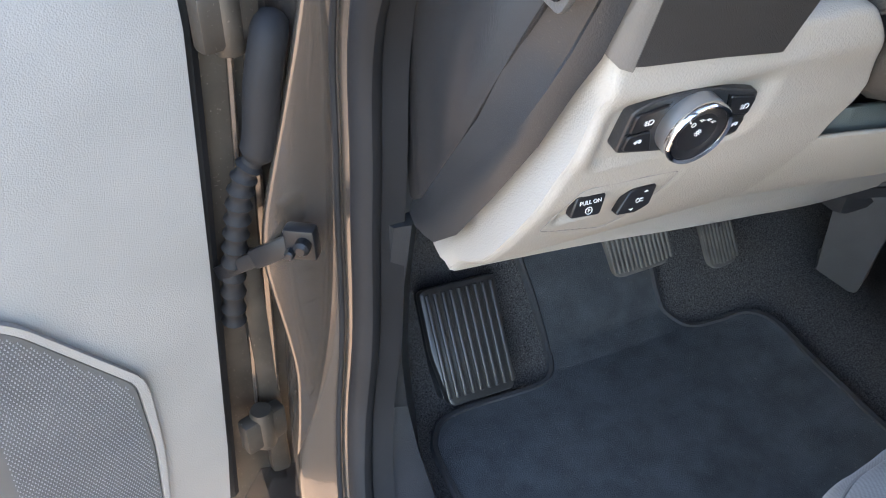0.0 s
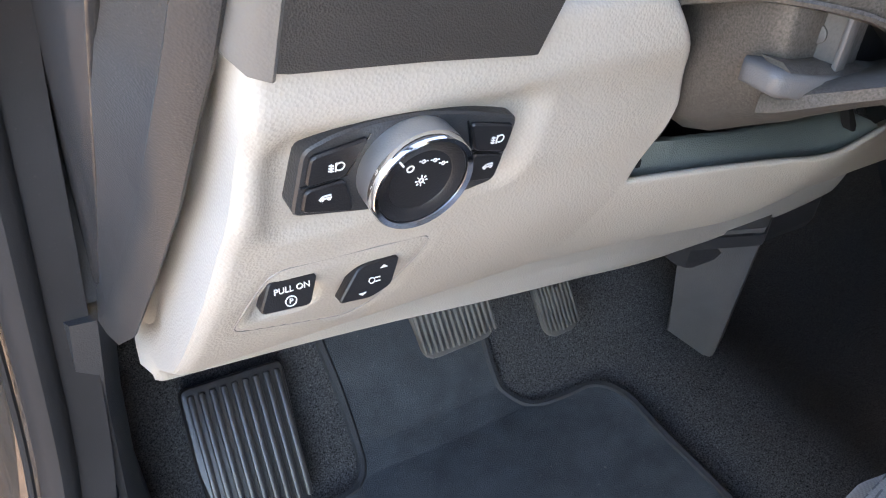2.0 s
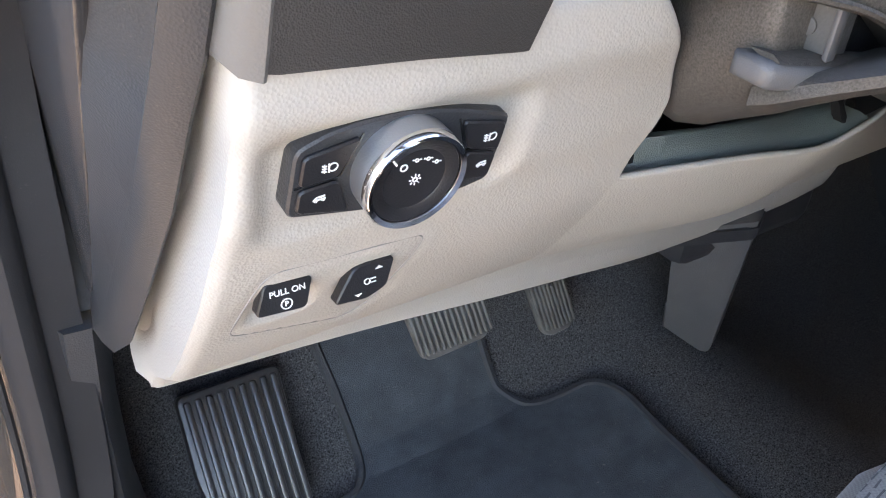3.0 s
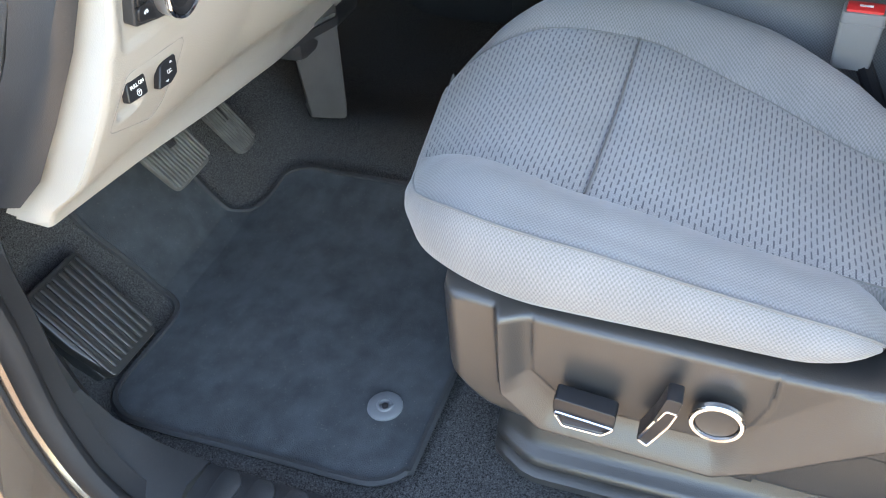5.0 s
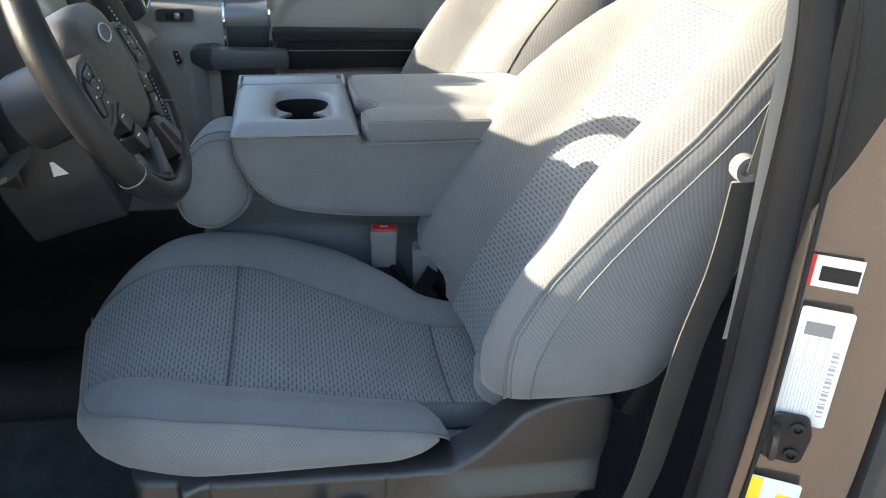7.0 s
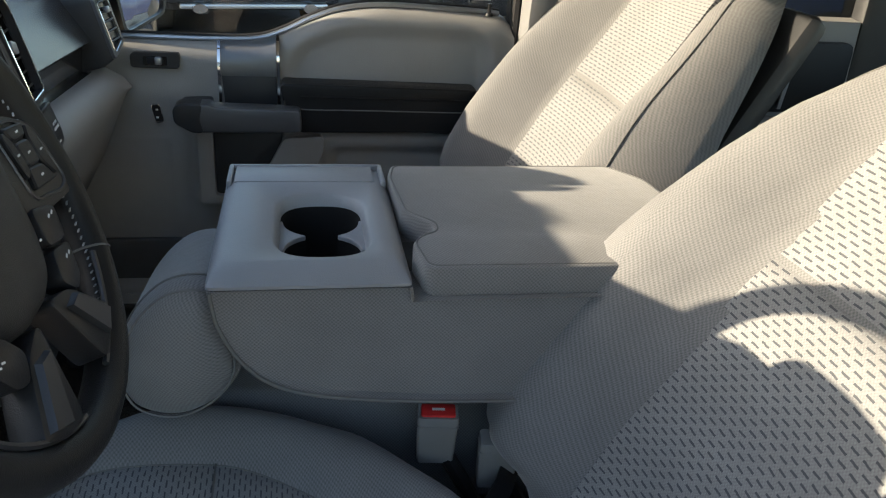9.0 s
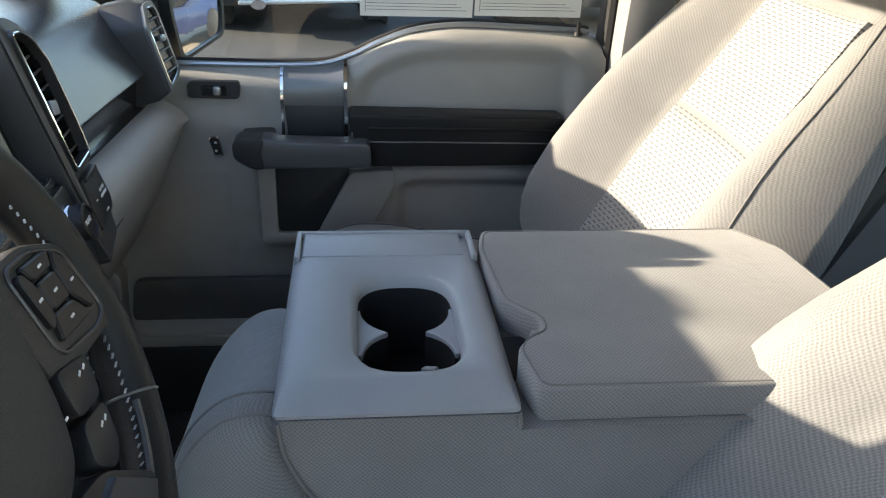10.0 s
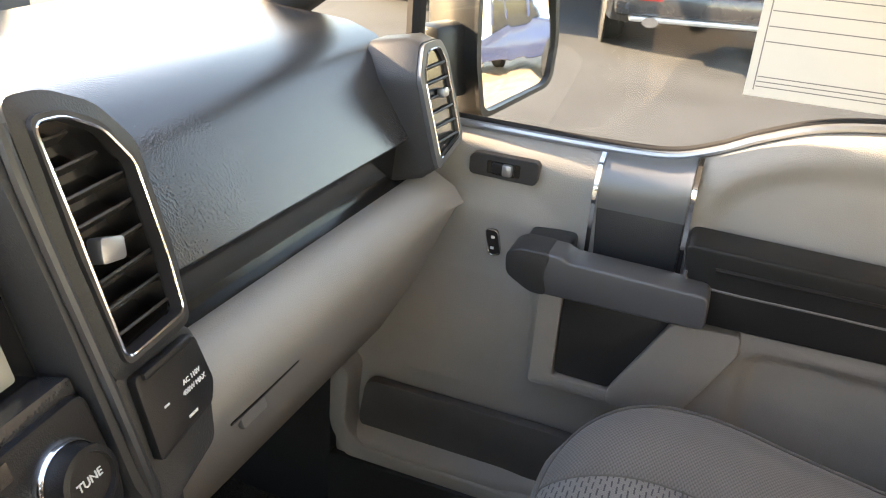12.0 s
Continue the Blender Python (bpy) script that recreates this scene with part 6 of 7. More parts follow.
part("tray_ear", box(0.139, 0.1465, 0.136, 0.348, 1.200, 1.2165, 0.003), M_TRAY, tray)
# padded lid with a finger notch at its front edge
lo = [(-0.190, 0.114), (-0.125, 0.124), (-0.105, 0.110), (-0.096, 0.092), (-0.070, 0.090), (-0.052, 0.104), (-0.030, 0.124), (0.10, 0.130), (0.146, 0.120), (0.146, -0.215), (0.085, -0.255), (-0.125, -0.270), (-0.192, -0.24)]
lo = rounded(lo, 0.012, 3)
bm = plate(lo, 1.178, 1.215, 0.009, 3)
uvl = bm.loops.layers.uv.new("UVMap")
for f in bm.faces:
    for l in f.loops:
        l[uvl].uv = (l.vert.co.x + l.vert.co.z, l.vert.co.y)
lid = part("lid", bm, M_CLOTH, cons, "padded grey cloth lid")
edge = scaled(lo, 0.006)
part("lid_stitch", tube([(x, y, 1.2148) for x, y in edge], 0.0012, 5, True), M_THREAD, lid)
part("latch_recess", box(-0.125, -0.05, 0.085, 0.128, 1.170, 1.182, 0.003), M_BUTTON, cons)
part("latch", box(-0.100, -0.074, 0.090, 0.100, 1.176, 1.205, 0.003), M_GREYPL, cons)
# head end of the folded seat hangs over the front
head = thing("armrest_headrest", "rounded grey cloth head end of the folded armrest", "head restraint", (-0.02, 0.38, 1.05))
rows = []
pr = [(p.x, p.y) for p in smooth_path([(y, z, 0) for y, z in ((0.340, 1.185), (0.362, 1.198), (0.400, 1.190), (0.434, 1.156), (0.454, 1.110), (0.458, 1.062), (0.440, 1.026), (0.395, 1.014), (0.350, 1.036), (0.322, 1.080), (0.328, 1.140))], 5, True)]
for t in spread(30):
    x = -0.190 + 0.335 * t
    k = min(0.12 + 0.88 * ease(t / 0.13), 0.12 + 0.88 * ease((1 - t) / 0.5))
    rows.append([(x, 0.385 + (y - 0.385) * k, 1.10 + (z - 1.10) * k - 0.045 * t) for y, z in pr])
bm = loft(rows)
uvl = bm.loops.layers.uv.new("UVMap")
for f in bm.faces:
    for l in f.loops:
        l[uvl].uv = (l.vert.co.y + l.vert.co.x, l.vert.co.z)
hr = part("pad", bm, M_CLOTH, head, sharp=70)
for x, k in ((-0.176, 0.90), (-0.150, 0.998)):
    part("pad_seam", tube([(x, 0.385 + (y - 0.385) * k, 1.10 + (z - 1.10) * k - 0.045 * (x + 0.19) / 0.335) for y, z in pr], 0.0014, 5, True), M_THREAD, hr)

# ---- steering wheel ----
wheel = thing("steering_wheel", "black leather steering wheel with silver lower spoke", "steering wheel", (-0.40, 0.47, 1.36))
T = radians(24)
WM = frame3((-0.412, 0.487, 1.374), (1, 0, 0), (0, math.sin(T), math.cos(T)))
rows = []
for k in range(96):
    a = k * 6.28318 / 96
    thick = 1.0 + 0.10 * math.exp(-((math.degrees(a) - 160) / 18) ** 2) + 0.10 * math.exp(-((math.degrees(a) - 20) / 18) ** 2)
    rows.append([((0.185 + 0.0165 * thick * math.cos(b)) * math.cos(a), (0.185 + 0.0165 * thick * math.cos(b)) * math.sin(a), 0.0185 * thick * math.sin(b)) for b in [j * 0.3927 for j in range(16)]])
part("rim", moved(loft(rows, closed_path=True), WM), M_LEATHER, wheel)
for side_ in (0, 1):
    bm = bmesh.new()
    for k in range(34):
        a = radians(-58 + k * 2.3)
        a = math.pi - a if side_ else a
        c = Vector((0.1700 * math.cos(a), 0.1700 * math.sin(a), 0.006))
        for q in (-1, 1):
            b2 = box(-0.0005, 0.0005, -0.0027, 0.0027, -0.0007, 0.0007)
            me = bpy.data.meshes.new("t")
            moved(b2, Matrix.Translation(c + Vector((0.0018 * q * math.cos(a), 0.0018 * q * math.sin(a), 0.0004 * q))) @ pose(0, 0, 0, 0, 0, math.degrees(a) + 48 * q)).to_mesh(me)
            b2.free()
            bm.from_mesh(me)
            bpy.data.meshes.remove(me)
    part("rim_stitching", moved(bm, WM), M_STITCH, wheel, "pale cross stitching")
    for a in ((radians(-36),) if not side_ else (radians(216),)):
        loop = [((0.185 + 0.0170 * math.cos(b)) * math.cos(a), (0.185 + 0.0170 * math.cos(b)) * math.sin(a), 0.0190 * math.sin(b)) for b in [k * 0.3927 for k in range(16)]]
        part("rim_seam", moved(tube(loop, 0.0012, 5, True), WM), M_THREAD, wheel)
shield = [(-0.092, 0.052), (-0.084, 0.0), (-0.066, -0.055), (-0.038, -0.092), (0.038, -0.092), (0.066, -0.055), (0.084, 0.0), (0.092, 0.052), (0.070, 0.078), (0.0, 0.086), (-0.070, 0.078)]
hub = part("hub", moved(loft([[(x * k, (y + 0.003) * k - 0.003, z) for x, y in rounded(shield, 0.022, 5)] for k, z in ((0.97, -0.045), (1.0, -0.012), (1.0, -0.002), (0.965, 0.008), (0.86, 0.016), (0.62, 0.022), (0.25, 0.024))]), WM), M_HUB, wheel, "dark grained airbag cover", sharp=60)
badge = part("badge", moved(lathe([(0.026, 0), (0.0255, 0.0035), (0.024, 0.0045), (0.023, 0.0035), (0.0, 0.0035)], 36), WM @ pose(0, 0.038, 0.0205) @ Matrix.Diagonal((1.0, 0.46, 1, 1))), M_DSATIN, hub, "oval badge with bright edge")
part("badge_edge", moved(tube([(0.0255 * math.cos(k * 0.1745), 0.0117 * math.sin(k * 0.1745), 0.0) for k in range(36)], 0.0012, 6, True), WM @ pose(0, 0.038, 0.0245)), M_SATIN, badge)
for u, w_ in ((0.032, 0.012), (0.050, 0.006)):
    bar_icon(u, -0.035 - (u - 0.032), w_ * 0.6, 0.0016, WM, 0.0185, hub)
for sx in (-1, 1):
    P = lambda pts: [(sx * x, y - 0.022) for x, y in pts]
    sp = part("spoke", moved(plate(rounded(P([(0.070, 0.060), (0.130, 0.056), (0.176, 0.034), (0.178, -0.034), (0.112, -0.028), (0.074, -0.020)]), 0.012, 4), -0.014, 0.012, 0.004), WM), M_HUB, wheel)
    loop = rounded(P([(0.096, 0.052), (0.132, 0.049), (0.164, 0.032), (0.168, -0.020), (0.150, -0.024), (0.094, -0.012)]), 0.010, 4)
    part("pad_frame", moved(tube([(x, y, 0.0125) for x, y in loop], 0.0016, 6, True), WM), M_DSATIN, sp, "satin line round the buttons")
    for pts in ([(0.113, 0.032), (0.139, 0.029), (0.137, 0.008), (0.112, 0.011)], [(0.108, 0.047), (0.146, 0.042), (0.139, 0.031), (0.113, 0.034)], [(0.108, 0.011), (0.137, 0.006), (0.148, -0.012), (0.100, -0.006)], [(0.149, 0.040), (0.157, 0.030), (0.158, -0.010), (0.150, -0.010), (0.139, 0.008), (0.141, 0.030)], [(0.099, 0.044), (0.106, 0.045), (0.111, 0.033), (0.110, 0.011), (0.106, 0.007), (0.099, 0.004)]):
        part("button_pad", moved(plate(rounded(P(pts), 0.003, 2), 0.010, 0.0165, 0.0015, 1), WM), M_BUTTON, sp)
        bar_icon(sx * sum(p[0] for p in pts) / len(pts), sum(p[1] for p in pts) / len(pts) - 0.022, 0.005, 0.0016, WM, 0.0168, sp)
    for pts in ([(0.074, -0.012), (0.114, -0.024), (0.100, -0.050), (0.066, -0.044)], [(0.064, -0.047), (0.099, -0.053), (0.084, -0.080), (0.066, -0.086), (0.050, -0.070)]):
        pad_ = part("button_pad", moved(plate(rounded(P(pts), 0.007, 3), -0.006, 0.0145, 0.004, 2), WM), M_BUTTON, sp)
        for f in (0.3, 0.7):
            bar_icon(sx * (pts[0][0] * (1 - f) + pts[1][0] * f + pts[2][0]) / 2, (pts[0][1] + pts[2][1]) / 2 - 0.018, 0.0045, 0.0016, WM, 0.0148, pad_, 20 * sx)
    lower = part("lower_spoke", moved(plate(rounded(P([(0.014, -0.066), (0.054, -0.076), (0.096, -0.118), (0.086, -0.126), (0.066, -0.136), (0.038, -0.142)]), 0.012, 4), -0.012, 0.014, 0.005), WM), M_BUTTON, wheel)
    part("spoke_trim", moved(loft([[(sx * x0, y0, z), (sx * x1, y1, z), (sx * x2, y2, z), (sx * x3, y3, z)] for z, x0, y0, x1, y1, x2, y2, x3, y3 in ((0.012, 0.030, -0.104, 0.052, -0.102, 0.088, -0.139, 0.062, -0.154), (0.019, 0.033, -0.106, 0.051, -0.105, 0.084, -0.140, 0.062, -0.150))]), WM), M_DSATIN, lower, "dark satin spoke trim")
    arc_ = [(sx * 0.1685 * math.cos(radians(q)), 0.1685 * math.sin(radians(q)), 0.011) for q in range(-78, -34, 4)]
    part("lower_trim", moved(tube(arc_, 0.0028, 6), WM), M_DSATIN, lower)
part("wheel_shaft", tube([(-0.40, 0.50, 1.352), (-0.385, 0.60, 1.305)], 0.055, 20), M_DARK, column)
tag_ = thing("key_tag", "white paper tag hanging below the column", "tag", (-0.33, 0.68, 1.13))
part("card", moved(box(-0.022, 0.022, -0.001, 0.001, -0.012, 0.012, 0.0), pose(-0.20, 0.62, 1.155, -20, 0, -60)), M_PAPER, tag_)

# ---- passenger door ----
BELT = [(-0.23, 1.305), (-0.19, 1.328), (-0.16, 1.331), (0.07, 1.338), (0.164, 1.326), (0.215, 1.308), (0.26, 1.287), (0.30, 1.268), (0.34, 1.258), (0.44, 1.254), (0.90, 1.258)]
belt_z = lambda y: lerp_rows(BELT, y)


def door_x(y, z):
    """How far out the inner face of the passenger door lies."""
    x = 0.795
    zt = belt_z(y)
    d = zt - z
    x += 0.035 * (1 - ease(d / 0.045)) if d < 0.045 else 0
    if y < 0.30:
        # upper field: soft dish below a rolled top
        m = smooth_mask(rr_dist(y, z, -0.165, 0.27, 1.10, min(1.290, zt - 0.045), 0.05), 0.045)
        x += 0.016 * m
    x -= 0.030 * smooth_mask(rr_dist(y, z, -0.24, 0.28, 0.70, 1.072, 0.03), 0.035) * (1 if y < 0.30 else 1)
    x += 0.022 * smooth_mask(rr_dist(y, z, -0.20, 0.185, 0.72, 1.030, 0.03), 0.030)
    x -= 0.020 * smooth_mask(rr_dist(y, z, 0.27, 0.475, 0.895, 1.10, 0.02), 0.030)
    x -= 0.010 * smooth_mask(rr_dist(y, z, 0.48, 0.95, 0.55, 1.17, 0.05), 0.06)
    x -= 0.003 * (smooth_mask(rr_dist(y, z, 0.525, 0.73, 0.845, 1.05, 0.015), 0.012) - smooth_mask(rr_dist(y, z, 0.530, 0.725, 0.850, 1.045, 0.012), 0.012))
    x -= 0.045 * smooth_mask(rr_dist(y, z, -0.24, 0.80, 0.45, 0.715, 0.03), 0.03)
    return x


pdoor = thing("door_passenger", "closed truck door with warm grey trim panel", "car door", (0.80, 0.3, 0.45))
ys = [-0.225 + 0.0075 * i for i in range(142)]
rows = []
for y in ys:
    zt = belt_z(y)
    r = [(door_x(y, 0.46 + (zt - 0.46) * k / 110), y, 0.46 + (zt - 0.46) * k / 110) for k in range(111)]
    r += [(0.86, y, zt + 0.001), (0.86, y, 0.46)]
    rows.append(r)
part("trim_panel", loft(rows), M_DOORP, pdoor, "warm grey moulded trim panel", sharp=50)
part("outer_shell", loft([[(0.862, y, 0.44), (0.862, y, belt_z(y) - 0.008), (0.93, y, belt_z(y) - 0.03), (0.975, y, 1.0), (0.975, y, 0.5)] for y in (-0.23, 0.0, 0.2, 0.3, 0.6, 1.05)]), M_PAINT, pdoor)
line = smooth_path([(0.826, y, belt_z(y) + 0.004) for y in (0.84, 0.7, 0.55, 0.44, 0.34, 0.28, 0.23, 0.16, 0.07, -0.05, -0.16, -0.19)], 6)
part("belt_moulding", tube(line, 0.0055, 8), M_SATIN, pdoor, "bright belt moulding")
part("belt_weatherstrip", tube([(p.x + 0.008, p.y, p.z + 0.002) for p in line], 0.008, 8), M_RUBBER, pdoor)
# map pocket: solid plate low on the door; dark colour stands for its shaded opening
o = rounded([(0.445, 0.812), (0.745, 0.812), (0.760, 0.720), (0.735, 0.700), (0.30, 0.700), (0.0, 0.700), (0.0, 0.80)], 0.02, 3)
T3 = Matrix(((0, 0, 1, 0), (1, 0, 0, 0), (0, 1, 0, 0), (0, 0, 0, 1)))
part("map_pocket", moved(plate(o, 0.764, 0.7835, 0.003), T3), M_BRACKET, pdoor, "map pocket, its shaded opening put into a dark plate")
part("pocket_lip", moved(plate(rounded([(0.795, 0.86), (0.760, 0.84), (0.770, 0.725), (0.735, 0.690), (0.0, 0.690), (0.0, 0.66), (0.77, 0.66), (0.80, 0.72)], 0.02, 4), 0.735, 0.79, 0.010, 3), T3), M_DOORP, pdoor)
part("lower_trim", moved(plate(rounded([(0.80, 0.665), (0.0, 0.665), (0.0, 0.45), (0.80, 0.45)], 0.01, 3), 0.728, 0.76, 0.006), T3), M_DARK, pdoor, "dark lower door trim")
# pull cup (dark) and its frame
part("pull_cup", moved(plate(rounded([(0.437, 1.075), (0.437, 0.928), (0.355, 0.926), (0.290, 1.055), (0.290, 1.075)], 0.008, 3), 0.760, 0.7765, 0.002), T3), M_DARK, pdoor, "dark door pull recess")
part("pull_frame", moved(plate(rounded([(0.472, 1.10), (0.472, 0.905), (0.345, 0.905), (0.345, 0.925), (0.438, 0.925), (0.438, 1.10)], 0.008, 3), 0.752, 0.782, 0.006, 3), T3), M_DOORP, pdoor)
part("pull_ramp", moved(plate(rounded([(0.356, 0.905), (0.356, 0.928), (0.287, 1.060), (0.20, 1.065), (0.20, 1.03), (0.262, 0.905)], 0.010, 3), 0.750, 0.779, 0.007, 3), T3), M_DOORP, pdoor)
# armrest: black padded bar behind, silver-grey pull handle in front
arm = part("armrest", moved(plate(rounded([(0.292, 1.185), (-0.140, 1.178), (-0.135, 1.082), (0.255, 1.078), (0.262, 1.12), (0.285, 1.14)], 0.012, 4), 0.735, 0.80, 0.014, 4), T3), M_LEATHER, pdoor, "black padded armrest")
part("armrest_seam", tube(smooth_path([(0.7335, 0.284, 1.150), (0.7335, 0.262, 1.132), (0.7335, 0.10, 1.130), (0.7335, -0.12, 1.128)], 5), 0.0016, 5), M_THREAD, arm)
part("armrest_crease", tube([(0.734, 0.25, 1.158), (0.734, -0.12, 1.155)], 0.0035, 6), M_LEATHER, arm)
hd = part("pull_handle", moved(plate(rounded([(0.508, 1.138), (0.493, 1.148), (0.435, 1.148), (0.425, 1.142), (0.250, 1.138), (0.247, 1.090), (0.47, 1.088), (0.506, 1.108)], 0.012, 4), 0.696, 0.745, 0.012, 3), T3), M_PULL, pdoor, "grey metal-look door pull")
part("handle_end", moved(plate(rounded([(0.5095, 1.1385), (0.494, 1.149), (0.448, 1.149), (0.456, 1.118), (0.448, 1.0875), (0.472, 1.0870), (0.5075, 1.108)], 0.010, 4), 0.6945, 0.746, 0.012, 3), T3), M_DARK, hd, "black front end of the pull")
part("handle_back", moved(plate(rounded([(0.50, 1.14), (0.435, 1.14), (0.435, 1.09), (0.49, 1.09)], 0.008, 3), 0.74, 0.80, 0.003), T3), M_DARK, hd)
part("handle_back", moved(plate(rounded([(0.29, 1.135), (0.25, 1.135), (0.25, 1.09), (0.29, 1.09)], 0.006, 3), 0.74, 0.80, 0.003), T3), M_DARK, hd)
# door release: silver top piece with bright edges over a dark channel
rows = []
for y in (0.415, 0.38, 0.33, 0.300):
    zt = belt_z(y) + 0.001
    rows.append([(0.824, y, zt), (0.806, y, zt - 0.003), (0.790, y, zt - 0.016), (0.782, y, zt - 0.045), (0.784, y, 1.188), (0.80, y, 1.186), (0.83, y, 1.20)])
rel = part("release_cap", loft(rows), M_RELEASE, pdoor, "silver door release surround")
part("release_channel", moved(plate([(0.415, 1.19), (0.300, 1.19), (0.300, 1.11), (0.410, 1.11)], 0.7845, 0.80, 0.002), T3), M_DARK, rel)
for y in (0.419, 0.2955):
    zt = belt_z(y)
    part("bright_edge", strip(smooth_path([(0.812, y, zt + 0.001), (0.790, y, zt - 0.016), (0.779, y, zt - 0.045), (0.780, y, 1.18), (0.782, y, 1.12)], 6), (0, 1, 0), 0.006, 0.005), M_CHROME, rel)
# switches
SW = frame3((0.7855, 0.548, 1.216), (0, -1, 0), (0.02, 0, 1))
sw = part("window_switch", moved(plate(rounded([(-0.050, -0.014), (-0.050, 0.012), (-0.042, 0.018), (0.046, 0.018), (0.050, 0.012), (0.047, -0.016)], 0.007, 3), -0.012, 0.003, 0.0015, 1), SW), M_DARK, pdoor, "dark window switch plate")
part("switch_well", moved(plate(rounded([(-0.024, -0.009), (-0.024, 0.010), (0.024, 0.010), (0.024, -0.009)], 0.003, 2), 0.0028, 0.0034), SW), M_GLOSS, sw)
part("rocker", moved(box(-0.016, 0.016, -0.007, 0.008, 0.002, 0.007, 0.002), SW), M_BUTTON, sw)
part("rocker_tip", moved(box(0.0, 0.014, -0.007, 0.010, 0.004, 0.013, 0.003), SW), M_SATIN, sw)
LK = frame3((0.7835, 0.553, 1.104), (0, -1, 0.0), (0.0, 0.22, 1))
lk = part("lock_switch", moved(plate(rounded([(-0.012, 0.020), (0.006, 0.020), (0.013, -0.016), (-0.004, -0.020)], 0.006, 3), -0.006, 0.004, 0.0015, 1), LK), M_BUTTON, pdoor, "black lock switch with bright rim")
part("lock_rim", moved(tube([(x, y, 0.004) for x, y in rounded([(-0.012, 0.020), (0.006, 0.020), (0.013, -0.016), (-0.004, -0.020)], 0.006, 3)], 0.0011, 5, True), LK), M_CHROME, lk)
for v in (0.009, -0.008):
    bar_icon(0.0, v, 0.005, 0.004, LK, 0.0044, lk)
part("lock_pin", moved(lathe([(0.009, 0), (0.008, 0.006), (0.0045, 0.009), (0.004, 0.022), (0.005, 0.026), (0, 0.027)], 12), pose(0.812, -0.165, 1.328)), M_BUTTON, pdoor, "black lock pin")
# window glass with paper sheets taped inside
win = part("window_1", box(0.840, 0.844, -0.22, 0.95, 1.25, 1.74), M_WINDOW)
win.visible_shadow = False
tagged(win, "clear passenger window glass", "window", kind="structure")
part("window_frame", tube(smooth_path([(0.83, -0.225, 1.30), (0.81, -0.225, 1.5), (0.77, -0.21, 1.68), (0.75, -0.05, 1.735), (0.745, 0.30, 1.73)], 6), 0.018, 8), M_DARK, pdoor)
part("front_frame", tube([(0.832, 0.71, 1.25), (0.828, 0.705, 1.45), (0.80, 0.66, 1.58)], 0.014, 8), M_RUBBER, pdoor)
for i, (y0, y1, z0) in enumerate(((0.266, 0.046, 1.354), (0.042, -0.172, 1.358))):
    sh = thing("window_paper", "white printed paper sheet taped inside the window", "paper", (0.834, (y0 + y1) / 2, z0), "papers on the window")
    part("sheet", box(0.8335, 0.8345, y1, y0, z0, z0 + 0.27), M_PAPER, sh)
    for k in range(12):
        zz = z0 + 0.012 + k * (0.006 if k < 3 else 0.018)
        part("print_bar", box(0.8330, 0.8336, y1 + 0.012 + 0.01 * (k % 3), y0 - 0.012, zz, zz + 0.0012), M_GREYPL, sh)
    part("print_frame", box(0.8329, 0.8336, y0 - 0.011, y0 - 0.0095, z0 + 0.008, z0 + 0.25), M_GREYPL, sh)
# mirror outside
mir = thing("door_mirror", "black door mirror with tall glass", "car mirror", (0.95, 0.62, 1.22))
MG = frame3((0.985, 0.600, 1.335), (0.93, -0.36, 0), (0, 0.10, 1))
mo = rounded([(-0.085, -0.085), (-0.095, 0.0), (-0.085, 0.14), (0.085, 0.14), (0.090, 0.0), (0.075, -0.062)], 0.02, 4)
part("mirror_housing", moved(loft([[(x * k, y * k, z) for x, y in mo] for k, z in ((1.10, -0.004), (1.14, -0.03), (1.05, -0.09), (0.7, -0.13))]), MG), M_BUTTON, mir)
part("mirror_rim", moved(ring([(x * 1.10, y * 1.10) for x, y in mo], mo, -0.006, 0.004), MG), M_BUTTON, mir)
# convex glass
part("mirror_glass", moved(loft([[(x * k, y * k, 0.002 - ((x * k) ** 2 + (y * k) ** 2) / 2.4) for x, y in mo] for k in (0.002, 0.1, 0.25, 0.4, 0.55, 0.7, 0.85, 1.0)], caps=False), MG), M_MIRROR, mir, "mirror glass")
part("mirror_arm", moved(box(-0.16, -0.08, -0.06, 0.05, -0.07, -0.02, 0.012), MG), M_BUTTON, mir)

# ---- passenger side pillar, belt, rear door ----
pil = thing("pillar_trim", "grey plastic centre pillar trim on the passenger side", "pillar trim", (0.78, -0.3, 0.5))
part("pillar_cover", loft([[(0.80, -0.232, z), (0.765 - 0.02 * (z > 1.4), -0.245, z), (0.755 - 0.03 * (z > 1.4), -0.30, z), (0.77, -0.40, z), (0.84, -0.42, z), (0.85, -0.235, z)] for z in (0.45, 0.9, 1.325, 1.327, 1.5, 1.75)]), M_GREYPL, pil)
part("pillar_seal", tube([(0.805, -0.226, 0.50), (0.81, -0.228, 1.30), (0.80, -0.228, 1.5), (0.76, -0.21, 1.70)], 0.012, 8), M_RUBBER, pil)
b2 = thing("seat_belt", "grey belt webbing hanging on the passenger pillar", "seat belt", (0.74, -0.33, 0.9))
part("webbing", strip([(0.725, -0.355, 1.66), (0.735, -0.345, 1.30), (0.745, -0.33, 1.0), (0.745, -0.31, 0.75)], (0.1, 1, 0), 0.046, 0.002), M_BELT, b2)
part("belt_guide", moved(lathe([(0.010, -0.006), (0.017, -0.007), (0.017, 0.007), (0.010, 0.006), (0.010, -0.006)], 20), pose(0.722, -0.30, 1.215, 0, 90, 10)), M_CHROME, b2)
rdoor = thing("rear_door", "dark rear door trim with silver handle strip", "car door", (0.82, -0.75, 0.5))
